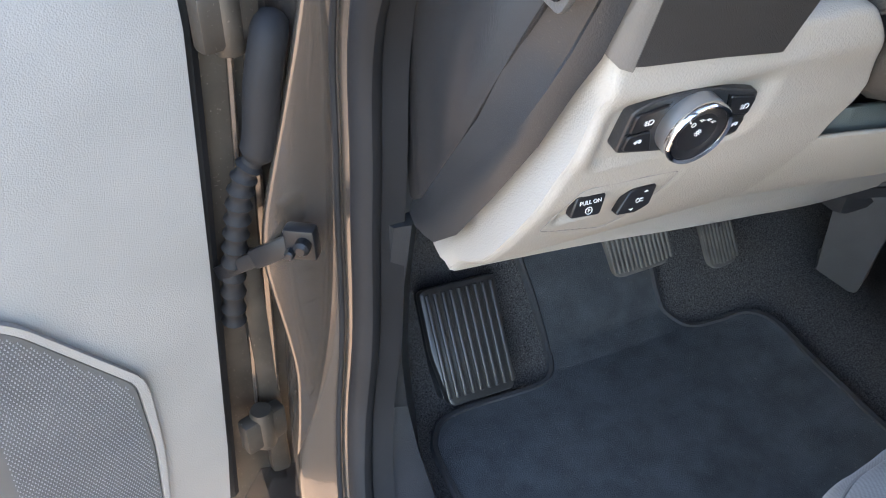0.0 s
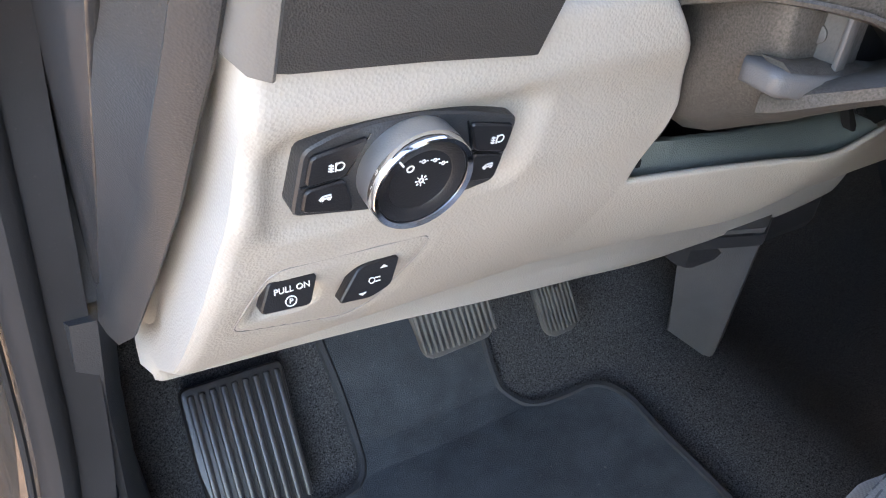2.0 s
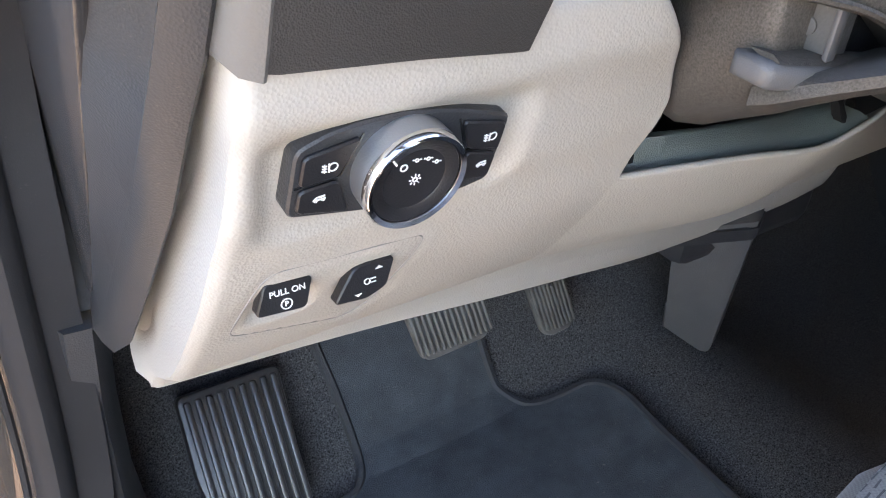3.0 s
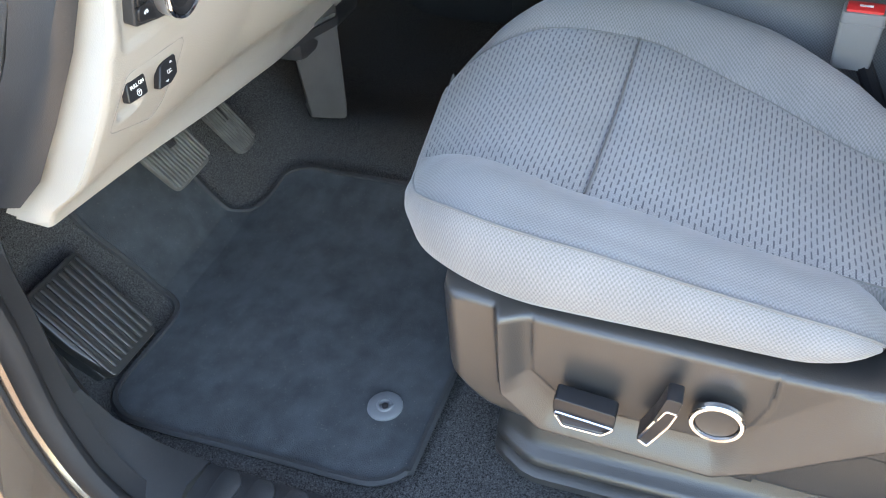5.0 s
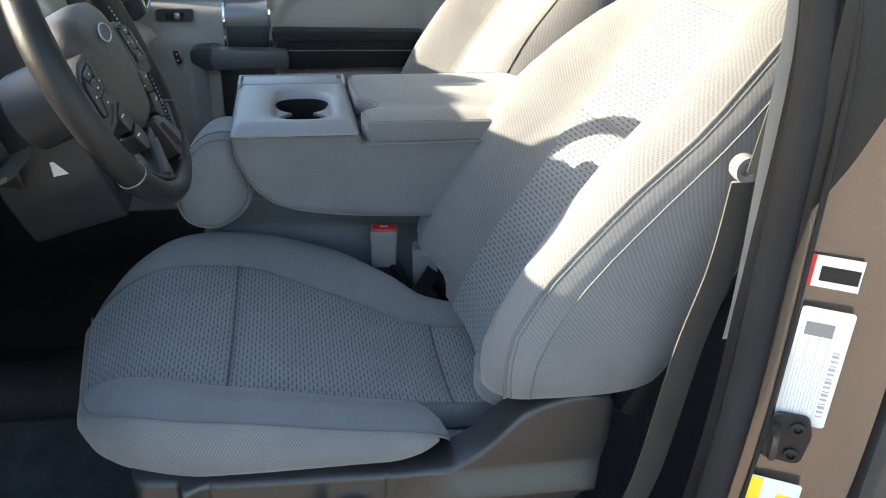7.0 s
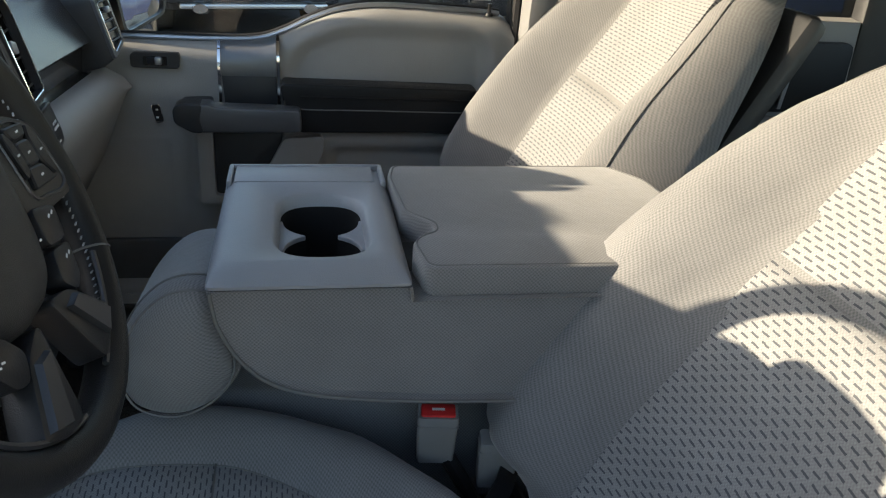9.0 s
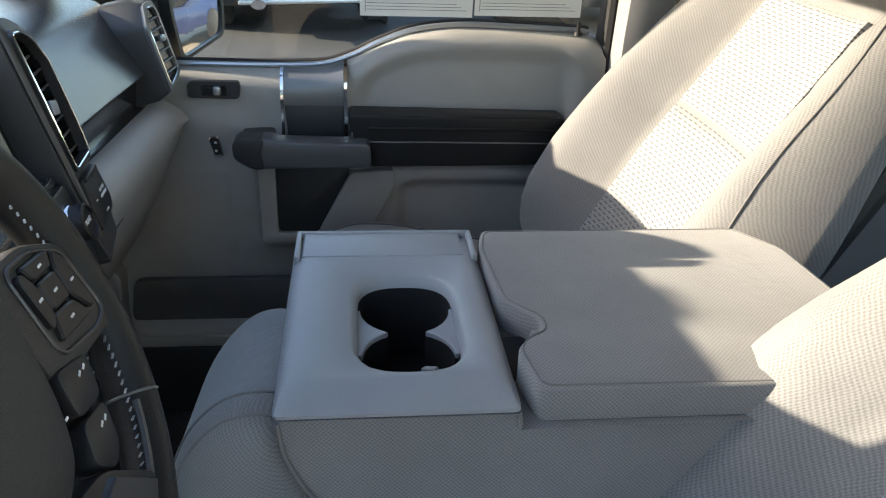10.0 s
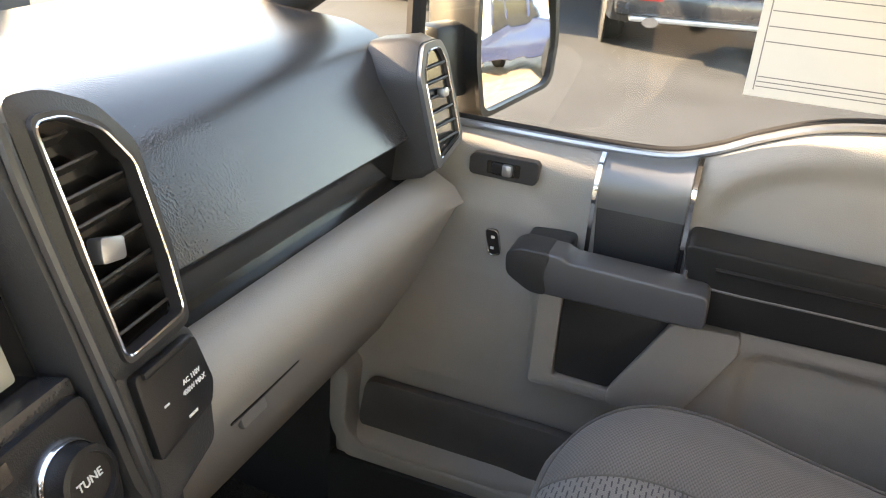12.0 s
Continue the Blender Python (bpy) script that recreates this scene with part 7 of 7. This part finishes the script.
part("trim_panel", loft([[(0.80, y, 0.46), (0.79, y, 0.90), (0.805, y, 1.345), (0.85, y, 1.35), (0.86, y, 0.46)] for y in (-1.08, -0.9, -0.6, -0.42)]), M_DOORP, rdoor)
part("dark_field", moved(plate(rounded([(-0.50, 1.30), (-1.06, 1.30), (-1.06, 1.13), (-0.50, 1.13)], 0.02, 3), 0.775, 0.80, 0.006), T3), M_LEATHER, rdoor)
part("armrest", moved(plate(rounded([(-0.46, 1.115), (-1.06, 1.115), (-1.06, 1.06), (-0.46, 1.06)], 0.02, 3), 0.72, 0.80, 0.012, 3), T3), M_DOORP, rdoor)
part("handle_strip", strip(smooth_path([(0.79, -0.905, 1.345), (0.772, -0.91, 1.30), (0.77, -0.90, 1.20), (0.772, -0.895, 1.14)], 5), (0, 1, 0), 0.010, 0.005), M_SATIN, rdoor)
part("release_cap", moved(plate([(-0.78, 1.352), (-0.90, 1.352), (-0.90, 1.305), (-0.78, 1.305)], 0.772, 0.81, 0.006), T3), M_SATIN, rdoor)
part("strap_loop", tube(smooth_path([(0.715, -0.98, 1.10), (0.71, -1.0, 1.125), (0.712, -1.03, 1.12), (0.715, -1.06, 1.128)], 5), 0.003, 6), M_WHITE, rdoor)
part("outer_shell", box(0.862, 0.95, -1.08, -0.42, 0.45, 1.32, 0.02), M_PAINT, rdoor)
rg = part("window_2", box(0.846, 0.850, -1.08, -0.42, 1.33, 1.74), glass("tinted_glass", (0.25, 0.26, 0.26)))
rg.visible_shadow = False
tagged(rg, "dark tinted rear door window", "window", kind="structure")
part("window_frame", box(0.80, 0.85, -1.08, -0.42, 1.735, 1.80, 0.01), M_DARK, rdoor)
part("window_frame", box(0.80, 0.85, -0.23, 0.40, 1.745, 1.81, 0.01), M_DARK, pdoor)

# ---- passenger side of the dash ----
dash = thing("dashboard", "black grained passenger dash with grey glove box", "dashboard", (0.45, 0.9, 1.1))
rows = []
for i in range(25):
    x = 0.175 + 0.575 * i / 24
    dz = -0.022 * (x - 0.24) / 0.386
    e = ease((x - 0.172) / 0.02)
    rows.append([(x, 0.648, 1.296 + dz), (x, 0.643, 1.302 + dz), (x, 0.660, 1.328 + dz), (x, 0.678, 1.355 + dz), (x, 0.694, 1.379 + dz), (x, 0.710, 1.398 + dz), (x, 0.732, 1.413 + dz), (x, 0.77, 1.425 + dz), (x, 0.90, 1.435 + dz), (x, 1.10, 1.405), (x, 1.40, 1.33), (x, 1.40, 1.20), (x, 0.72, 1.26)])
part("top_pad", loft(rows), M_PAD, dash, sharp=60)
rows = []
for x in (0.185, 0.30, 0.45, 0.60, 0.70):
    dz = -0.022 * (x - 0.24) / 0.386
    rows.append([(x, 0.660, 1.294 + dz), (x, 0.667, 1.240 + dz), (x, 0.652, 1.236 + dz), (x, 0.640, 1.230 + dz), (x, 0.70, 1.22 + dz), (x, 0.71, 1.29 + dz)])
part("gloss_strip", loft(rows), M_GLOSS, dash, "gloss black strip")
rows = []
for i in range(21):
    x = 0.15 + 0.61 * i / 20
    dz = -0.022 * (x - 0.24) / 0.386
    q = 0.012 * max(0, (x - 0.6) / 0.16)
    rows.append([(x, 0.648, 1.238 + dz), (x, 0.622 - q, 1.230 + dz - q), (x, 0.606 - q, 1.208 + dz - q), (x, 0.606, 1.185 + dz), (x, 0.622, 1.150 + dz), (x, 0.66, 1.06 + dz), (x, 0.72, 0.95 + dz), (x, 0.80, 0.93 + dz), (x, 0.85, 1.20 + dz)])
gb = part("glove_box", loft(rows), M_DOORP, dash, "warm grey glove box and knee pad", sharp=60)
part("glove_slot", strip([(0.26, 0.6275, 1.134), (0.31, 0.6265, 1.133), (0.372, 0.6260, 1.1335)], (0, -0.3, 1), 0.003, 0.002), M_BUTTON, gb)
part("glove_latch", moved(box(-0.02, 0.02, -0.004, 0.004, -0.008, 0.008, 0.003), pose(0.30, 0.634, 1.118, -20, 0, 0)), M_GREYPL, gb)
part("firewall_cover", box(-0.70, 0.80, 1.38, 1.44, 0.9, 1.40, 0.01), M_DARK, dash)
part("dash_core", box(-0.68, 0.74, 0.96, 1.38, 0.98, 1.24, 0.02), M_DARK, dash)
kp = thing("kick_panel", "dark kick panel on the passenger side", "kick panel", (0.76, 1.1, FLOOR))
part("panel_body", box(0.745, 0.80, 0.80, 1.40, 0.46, 1.25, 0.02), M_DARK, kp)
part("lower_filler", box(0.752, 0.86, 0.80, 1.40, 0.40, 0.60, 0.01), M_DARK, kp)
# right hand vent: tall framed louvre
VR = frame3((0.717, 0.6235, 1.315), (0.99, -0.10, 0), (-0.02, 0.26, 0.965))
ov = thing("air_vent", "tall framed dash vent with dark louvres", "air vent", (0.717, 0.63, 1.31), "dash vents")
vo = rounded([(-0.040, -0.080), (-0.043, 0.040), (-0.020, 0.078), (0.026, 0.078), (0.038, 0.055), (0.040, -0.058)], 0.010, 4)
vi = rounded([(-0.028, -0.066), (-0.030, 0.036), (-0.012, 0.066), (0.018, 0.066), (0.028, 0.048), (0.030, -0.050)], 0.008, 4)
part("vent_body", moved(loft([[(x * k, y * k, z) for x, y in vo] for k, z in ((1.0, 0.0), (1.12, -0.02), (1.15, -0.07))]), VR), M_DARK, ov)
part("vent_rim", moved(ring([(x * 0.98, y * 0.98) for x, y in vo], vi, -0.002, 0.006), VR), M_PULL, ov, "satin grey vent rim")
part("bright_line", moved(tube([(x * 1.02, y * 1.02, 0.0062) for x, y in vi], 0.0011, 5, True), VR), M_CHROME, ov)
part("vent_throat", moved(plate(vi, 0.0005, 0.0012), VR), M_GLOSS, ov)
for k in range(6):
    v = -0.047 + k * 0.0185
    part("louvre", moved(box(-0.027, 0.027, -0.0014, 0.0014, -0.002, 0.006, 0.0008, seg=1), VR @ pose(0, v, 0.0012, -25, 0, 0)), M_TRIM, ov)
part("vent_tab", moved(box(-0.008, 0.008, -0.006, 0.006, 0.002, 0.013, 0.003), VR @ pose(0.004, 0.012, 0)), M_SATIN, ov, "silver vent tab")

# ---- centre stack ----
cs = thing("centre_stack", "black centre stack with radio and climate controls", "centre stack", (0, 0.7, 0.95))
CM = frame3((0.0, 0.585, 1.30), (1, 0.06, 0), (0, 0.26, 0.965))
body_o = rounded([(-0.215, 0.17), (-0.20, -0.16), (-0.16, -0.26), (0.09, -0.26), (0.15, -0.16), (0.205, -0.01), (0.215, 0.06), (0.175, 0.150), (0.12, 0.160), (-0.14, 0.160)], 0.02, 4)
part("stack_body", moved(plate(body_o, -0.20, -0.036, 0.010, 3), CM), M_DARK, cs)
# fin with a satin rail between screen and vent
part("edge_fin", moved(plate(rounded([(0.080, 0.168), (0.098, 0.166), (0.100, -0.02), (0.104, -0.085), (0.094, -0.100), (0.084, -0.07), (0.084, 0.06)], 0.006, 3), -0.06, 0.004, 0.004, 2), CM), M_DARK, cs)
rail = smooth_path([(0.098, -0.098, -0.002), (0.0955, -0.066, 0.004), (0.0935, 0.0, 0.006), (0.091, 0.08, 0.006), (0.090, 0.14, 0.006), (0.093, 0.168, 0.004)], 8)
part("edge_rail", moved(tube(rail, 0.0042, 8), CM), M_DSATIN, cs, "satin grey edge rail")
cv = rounded([(0.111, 0.004), (0.108, 0.083), (0.110, 0.167), (0.134, 0.165), (0.161, 0.150), (0.180, 0.122), (0.179, 0.051), (0.174, 0.006)], 0.008, 4)
cvi = scaled(cv, 0.0055)
vt = thing("air_vent", "tall framed centre vent with dark louvres and silver tab", "air vent", (0.13, 0.62, 1.37), "dash vents")
part("vent_rim", moved(ring(cv, cvi, -0.004, 0.008), CM), M_DSATIN, vt, "dark satin vent rim")
part("bright_line", moved(tube([(x, y, 0.0082) for x, y in scaled(cv, 0.0045)], 0.0011, 5, True), CM), M_CHROME, vt)
wide = [((x - 0.142) * 1.28 + 0.144, (y - 0.085) * 1.14 + 0.087) for x, y in cv]
part("vent_surround", moved(skin([(cv, 0.004), (wide, 0.0), (wide, -0.06)]), CM), M_DARK, vt)
part("vent_throat", moved(plate(cvi, -0.020, -0.018), CM), M_GLOSS, vt)
part("throat_wall", moved(skin([(cvi, -0.002), (cvi, -0.020)]), CM), M_GLOSS, vt)
for k in range(8):
    v = 0.020 + k * 0.0185
    x1 = 0.174 if v < 0.115 else 0.174 - 0.9 * (v - 0.115)
    part("louvre", moved(box(0.113, x1, -0.0012, 0.0012, -0.012, 0.002, 0.0006, seg=1), CM @ pose(0, v, -0.004, -28, 0, 0)), M_TRIM, vt)
part("vent_tab", moved(plate(rounded([(0.122, 0.070), (0.127, 0.086), (0.146, 0.080), (0.142, 0.066)], 0.003, 3), -0.004, 0.008, 0.0025), CM), M_SATIN, vt, "silver vent tab")
# outlet flap right of the radio
part("outlet_frame", moved(plate(rounded([(0.104, 0.0), (0.182, -0.004), (0.188, -0.040), (0.170, -0.095), (0.104, -0.110)], 0.008, 4), -0.06, -0.001, 0.003, 2), CM), M_DARK, cs)
ou = part("outlet_panel", moved(plate(rounded([(0.113, -0.006), (0.177, -0.010), (0.181, -0.050), (0.172, -0.064), (0.110, -0.070)], 0.005, 4), -0.004, 0.006, 0.002, 2), CM), M_BUTTON, cs, "black outlet flap")
part("print_label", text_mesh("AC 110V", 0.0052, CM @ pose(0.160, -0.034, 0.0064)), M_ICON, ou)
part("print_label", text_mesh("400W MAX", 0.0052, CM @ pose(0.160, -0.041, 0.0064)), M_ICON, ou)
bar_icon(0.130, -0.038, 0.005, 0.0015, CM, 0.0064, ou)
bar_icon(0.150, -0.058, 0.010, 0.002, CM, 0.0064, ou)
part("flap_hinge", moved(box(-0.026, 0.026, -0.003, 0.003, 0, 0.009, 0.002), CM @ pose(0.145, -0.009, 0)), M_BUTTON, ou)
# screen set back, radio face proud below it
part("screen_bezel", moved(plate(rounded([(-0.15, 0.005), (-0.15, 0.16), (0.080, 0.16), (0.080, 0.005)], 0.010, 4), -0.06, -0.031, 0.002), CM), M_GLOSS, cs)
part("screen", moved(plate(rounded([(-0.12, 0.024), (-0.12, 0.145), (0.066, 0.145), (0.064, 0.024)], 0.003, 3), -0.032, -0.0285), CM), M_SCREEN, cs, "blank display with the sky's reflection put into its pale colour")
part("screen_sill", moved(plate(rounded([(-0.15, 0.006), (-0.15, 0.018), (0.080, 0.018), (0.080, 0.006)], 0.003, 3), -0.06, -0.006, 0.003), CM), M_PAD, cs)
part("radio_face", moved(plate(rounded([(-0.155, -0.095), (-0.155, 0.008), (0.080, 0.008), (0.082, -0.062), (0.066, -0.095)], 0.010, 4), -0.06, 0.001, 0.003), CM), M_BUTTON, cs)


def dial(u, v, w, r, name, words, tall=0.020):
    Q = CM @ pose(u, v, w)
    k = part(name, moved(lathe([(r * 1.10, 0.0), (r * 1.08, 0.005), (r, 0.007), (r * 0.97, tall), (r * 0.80, tall + 0.001), (r * 0.76, tall - 0.002), (0, tall - 0.002)], 36), Q), M_BUTTON, cs)
    part("dial_ring", moved(lathe([(r * 1.13, -0.001), (r * 1.14, 0.004), (r * 1.05, 0.007), (r * 1.0, 0.003)], 36, False), Q), M_CHROME, k, "bright ring")
    if words:
        part("print_label", text_mesh(words, r * 0.36, Q @ pose(0, 0, tall - 0.0016)), M_ICON, k)
    else:
        part("dial_band", moved(lathe([(r * 0.62, tall - 0.002), (r * 0.62, tall - 0.0012), (r * 0.54, tall - 0.0012), (r * 0.54, tall - 0.002), (r * 0.62, tall - 0.002)], 30), Q), M_ICON, k)


dial(0.046, -0.030, 0.001, 0.021, "tune_knob", "TUNE")
dial(-0.122, -0.030, 0.001, 0.021, "volume_knob", "VOL")
for row in range(3):
    for c in range(5):
        u, v = -0.086 + c * 0.0215, -0.022 - row * 0.023
        bt = part("button", moved(box(-0.0102, 0.0102, -0.0105, 0.0105, 0.0, 0.0040, 0.0012, seg=1), CM @ pose(u, v, 0.0005)), M_BUTTON, cs)
        if row == 0:
            part("print_label", text_mesh(str(c + 1), 0.006, CM @ pose(u, v, 0.0048)), M_ICON, bt)
        else:
            bar_icon(u, v, 0.007, 0.0014, CM, 0.0048, bt)
part("clock_window", moved(box(-0.095, 0.018, -0.008, 0.004, 0.0, 0.0018), CM), M_GLOSS, cs)
M_AMBER = mat("amber_print", (0.5, 0.13, 0.02), 0.5)
for u in (-0.030, -0.018, -0.007):
    part("clock_mark", moved(box(u - 0.004, u + 0.004, -0.0045, 0.001, 0.0018, 0.0022), CM), M_AMBER, cs)
part("chrome_line", moved(tube([(-0.15, -0.097, -0.002), (0.06, -0.097, -0.002)], 0.0012, 6), CM), M_SATIN, cs)
part("climate_face", moved(plate(rounded([(-0.15, -0.225), (-0.155, -0.098), (0.070, -0.098), (0.074, -0.15), (0.045, -0.215)], 0.012, 4), -0.08, -0.034, 0.003), CM), M_BUTTON, cs)
dial(0.040, -0.128, -0.034, 0.019, "climate_knob", "")
dial(-0.045, -0.128, -0.034, 0.019, "fan_knob", "")
dial(-0.118, -0.128, -0.034, 0.019, "climate_knob", "")
for u, v in ((0.022, -0.165), (0.0, -0.165), (-0.022, -0.165), (0.016, -0.182), (-0.006, -0.182), (-0.028, -0.182), (0.008, -0.20)):
    part("button", moved(box(-0.009, 0.009, -0.006, 0.006, 0, 0.004, 0.0012, seg=1), CM @ pose(u, v, -0.034)), M_BUTTON, cs)
    bar_icon(u, v, 0.007, 0.0018, CM, -0.0296, cs)
# lower part of the dash between column and stack
low = thing("dash_lower", "dark lower dash below the centre stack", "dash panel", (0, 0.85, 0.95))
part("panel_body", box(-0.09, 0.17, 0.957, 1.10, 0.785, 1.16, 0.02), M_DARK, low)
part("panel_top", box(-0.22, 0.19, 0.70, 1.38, 1.22, 1.405, 0.02), M_PAD, low)

# ---- the lot outside ----
def wheel_on(parent, m, r=0.36, w=0.22):
    ty = part("tyre", moved(lathe([(r * 0.62, -w / 2), (r * 0.9, -w / 2), (r, -w / 2 + 0.03), (r, w / 2 - 0.03), (r * 0.9, w / 2), (r * 0.62, w / 2)], 32), m), M_TYRE, parent)
    part("rim", moved(lathe([(r * 0.64, w / 2 - 0.005), (r * 0.60, w / 2 - 0.03), (r * 0.2, w / 2 - 0.02), (r * 0.16, w / 2 + 0.0), (0, w / 2)], 32), m), M_SILVER, ty)
    for k in range(6):
        part("spoke", moved(box(r * 0.12, r * 0.60, -0.025, 0.025, w / 2 - 0.03, w / 2 - 0.002, 0.006), m @ pose(0, 0, 0, 0, 0, k * 60)), M_SILVER, ty)


def vehicle(name, lab, m, paint, length, width, prof, roof, bed=None, lower=M_DARK):
    """A car whose nose points along local +y; prof and roof are side outlines (y, z)."""
    t = thing(name, lab, "car", m.translation)
    def hull(outline, half, tuck, r):
        rows = []
        for x, k in ((-half, 0.93), (-half * 0.96, 0.98), (-half * 0.8, 1.0), (half * 0.8, 1.0), (half * 0.96, 0.98), (half, 0.93)):
            cy = sum(p[0] for p in outline) / len(outline)
            cz = sum(p[1] for p in outline) / len(outline)
            rows.append([(x, cy + (y - cy) * k, cz + (z - cz) * k) for y, z in outline])
        return moved(loft(rows), m)
    body_p = part("body", hull(prof, width / 2, 0.9, 0.05), paint, t)
    part("cabin", hull(roof, width / 2 - 0.10, 0.8, 0.05), M_CARGLASS, t)
    ry = [p for p in roof if p[1] > max(q[1] for q in roof) - 0.12]
    y0, y1, zt = min(p[0] for p in ry), max(p[0] for p in ry), max(p[1] for p in ry)
    part("roof", moved(box(-width / 2 + 0.16, width / 2 - 0.16, y0 - 0.05, y1 + 0.05, zt - 0.06, zt + 0.03, 0.03), m), paint, t)
    for y in (y0 - 0.02, (y0 + y1) / 2, y1 + 0.10):
        for sx in (-1, 1):
            part("pillar", moved(box(sx * (width / 2 - 0.10) - 0.03, sx * (width / 2 - 0.10) + 0.03, y - 0.04, y + 0.04, zt - 0.50, zt, 0.01), m), paint, t)
    for y in (length * 0.31, -length * 0.30):
        for sx in (-1, 1):
            part("wheel_arch", moved(lathe([(0.44, -0.02), (0.47, 0.0), (0.44, 0.02), (0.30, 0.02)], 32), m @ pose(sx * (width / 2 + 0.0), y, 0.37, 0, 90, 0)), lower, t)
            wheel_on(t, m @ pose(sx * (width / 2 - 0.10), y, 0.37, 0, 90 * sx, 0), 0.37)
    return t


suv = [(-2.25, 0.45), (-2.32, 0.62), (-2.30, 0.95), (-2.22, 1.10), (0.9, 1.08), (1.9, 0.98), (2.28, 0.80), (2.30, 0.45), (2.1, 0.30), (-2.1, 0.30)]
suvr = [(-2.15, 1.08), (-1.85, 1.58), (-1.4, 1.66), (0.2, 1.64), (1.05, 1.07)]
SM = pose(9.81, 1.21, GROUND, 0, 0, -77)
car = vehicle("parked_suv", "dark grey parked SUV with silver lower bumper seen from behind", SM, M_CARGREY, 4.6, 1.86, suv, suvr)
part("bumper_trim", moved(box(-0.74, 0.74, -2.385, -2.20, 0.355, 0.405, 0.02), SM), M_SILVER, car, "silver bumper insert")
part("bumper", moved(box(-0.88, 0.88, -2.37, -2.15, 0.40, 0.62, 0.05), SM), M_CARGREY, car)
for sx in (-0.55, 0.55):
    part("exhaust_tip", moved(lathe([(0.035, 0), (0.045, 0.0), (0.045, 0.10), (0.035, 0.10)], 20), SM @ pose(sx, -2.30, 0.36, 90, 0, 0) @ Matrix.Diagonal((1.6, 1, 1, 1))), M_CHROME, car)
for sx in (-1, 1):
    part("tail_lamp", moved(box(sx * 0.60 - 0.22, sx * 0.60 + 0.22, -2.345, -2.22, 0.84, 0.98, 0.03), SM), M_TAIL, car, "red tail lamp")
for sx in (-1, 1):
    part("reflector", moved(box(sx * 0.62 - 0.16, sx * 0.62 + 0.16, -2.385, -2.34, 0.545, 0.605, 0.01), SM), M_TAIL, car, "red bumper reflector")
part("plate_holder", moved(box(-0.26, 0.26, -2.345, -2.30, 0.66, 0.80, 0.01), SM), M_GREYPL, car)

pick = [(-2.9, 0.55), (-2.92, 0.95), (-2.8, 1.22), (1.2, 1.22), (2.5, 1.15), (2.85, 1.05), (2.9, 0.55), (2.7, 0.45), (-2.7, 0.45)]
pickr = [(-1.15, 1.20), (-1.05, 1.78), (-0.9, 1.86), (0.45, 1.84), (1.25, 1.20)]
PM = pose(5.2, -6.4, GROUND, 0, 0, -35.6)
blue = vehicle("parked_pickup", "dark blue parked pickup truck with chrome bumper", PM, M_BLUE, 5.8, 2.0, pick, pickr)
part("bumper", moved(box(-0.98, 0.98, 2.80, 3.02, 0.50, 0.74, 0.05), PM), M_CHROME, blue, "chrome front bumper")
part("grille", moved(box(-0.60, 0.60, 2.84, 2.93, 0.76, 1.08, 0.03), PM), M_SILVER, blue)
for sx in (-1, 1):
    part("head_lamp", moved(box(sx * 0.80 - 0.16, sx * 0.80 + 0.16, 2.72, 2.91, 0.78, 1.06, 0.04), PM), M_LENS, blue)
sedan = [(-2.3, 0.40), (-2.34, 0.70), (-2.2, 0.95), (0.9, 0.93), (2.2, 0.80), (2.35, 0.55), (2.2, 0.28), (-2.2, 0.28)]
sedanr = [(-1.9, 0.93), (-1.1, 1.38), (-0.6, 1.43), (0.2, 1.41), (1.15, 0.92)]
for x, y, rot, paint, lab in ((10.6, 3.9, -90, M_SILVER, "silver parked sedan on the lot"), (10.3, -2.3, -90, M_CARGREY, "dark parked sedan on the lot"), (16.5, 2.4, -90, M_SILVER, "silver parked car farther off"), (16.8, 5.6, -90, M_BLUE, "blue parked car farther off"), (16.6, -1.0, -90, M_SILVER, "pale parked car farther off")):
    vehicle("parked_car", lab, pose(x, y, GROUND, 0, 0, rot), paint, 4.6, 1.82, sedan, sedanr)
fence = thing("far_building", "low pale building across the lot", "building", (34, 4, GROUND))
part("wall", box(33, 40, -22, 26, GROUND, 4.2), M_BUILD, fence)
part("roof", box(32.6, 40.4, -22.4, 26.4, 4.2, 4.5, 0.05), M_DARK, fence)
for k in range(9):
    w = part("window", box(32.96, 33.02, -19 + k * 5, -16.5 + k * 5, 1.0, 2.6), M_CARGLASS, fence)
    part("sill", box(32.90, 33.02, -19.1 + k * 5, -16.4 + k * 5, 0.92, 1.0), M_BUILD, w)
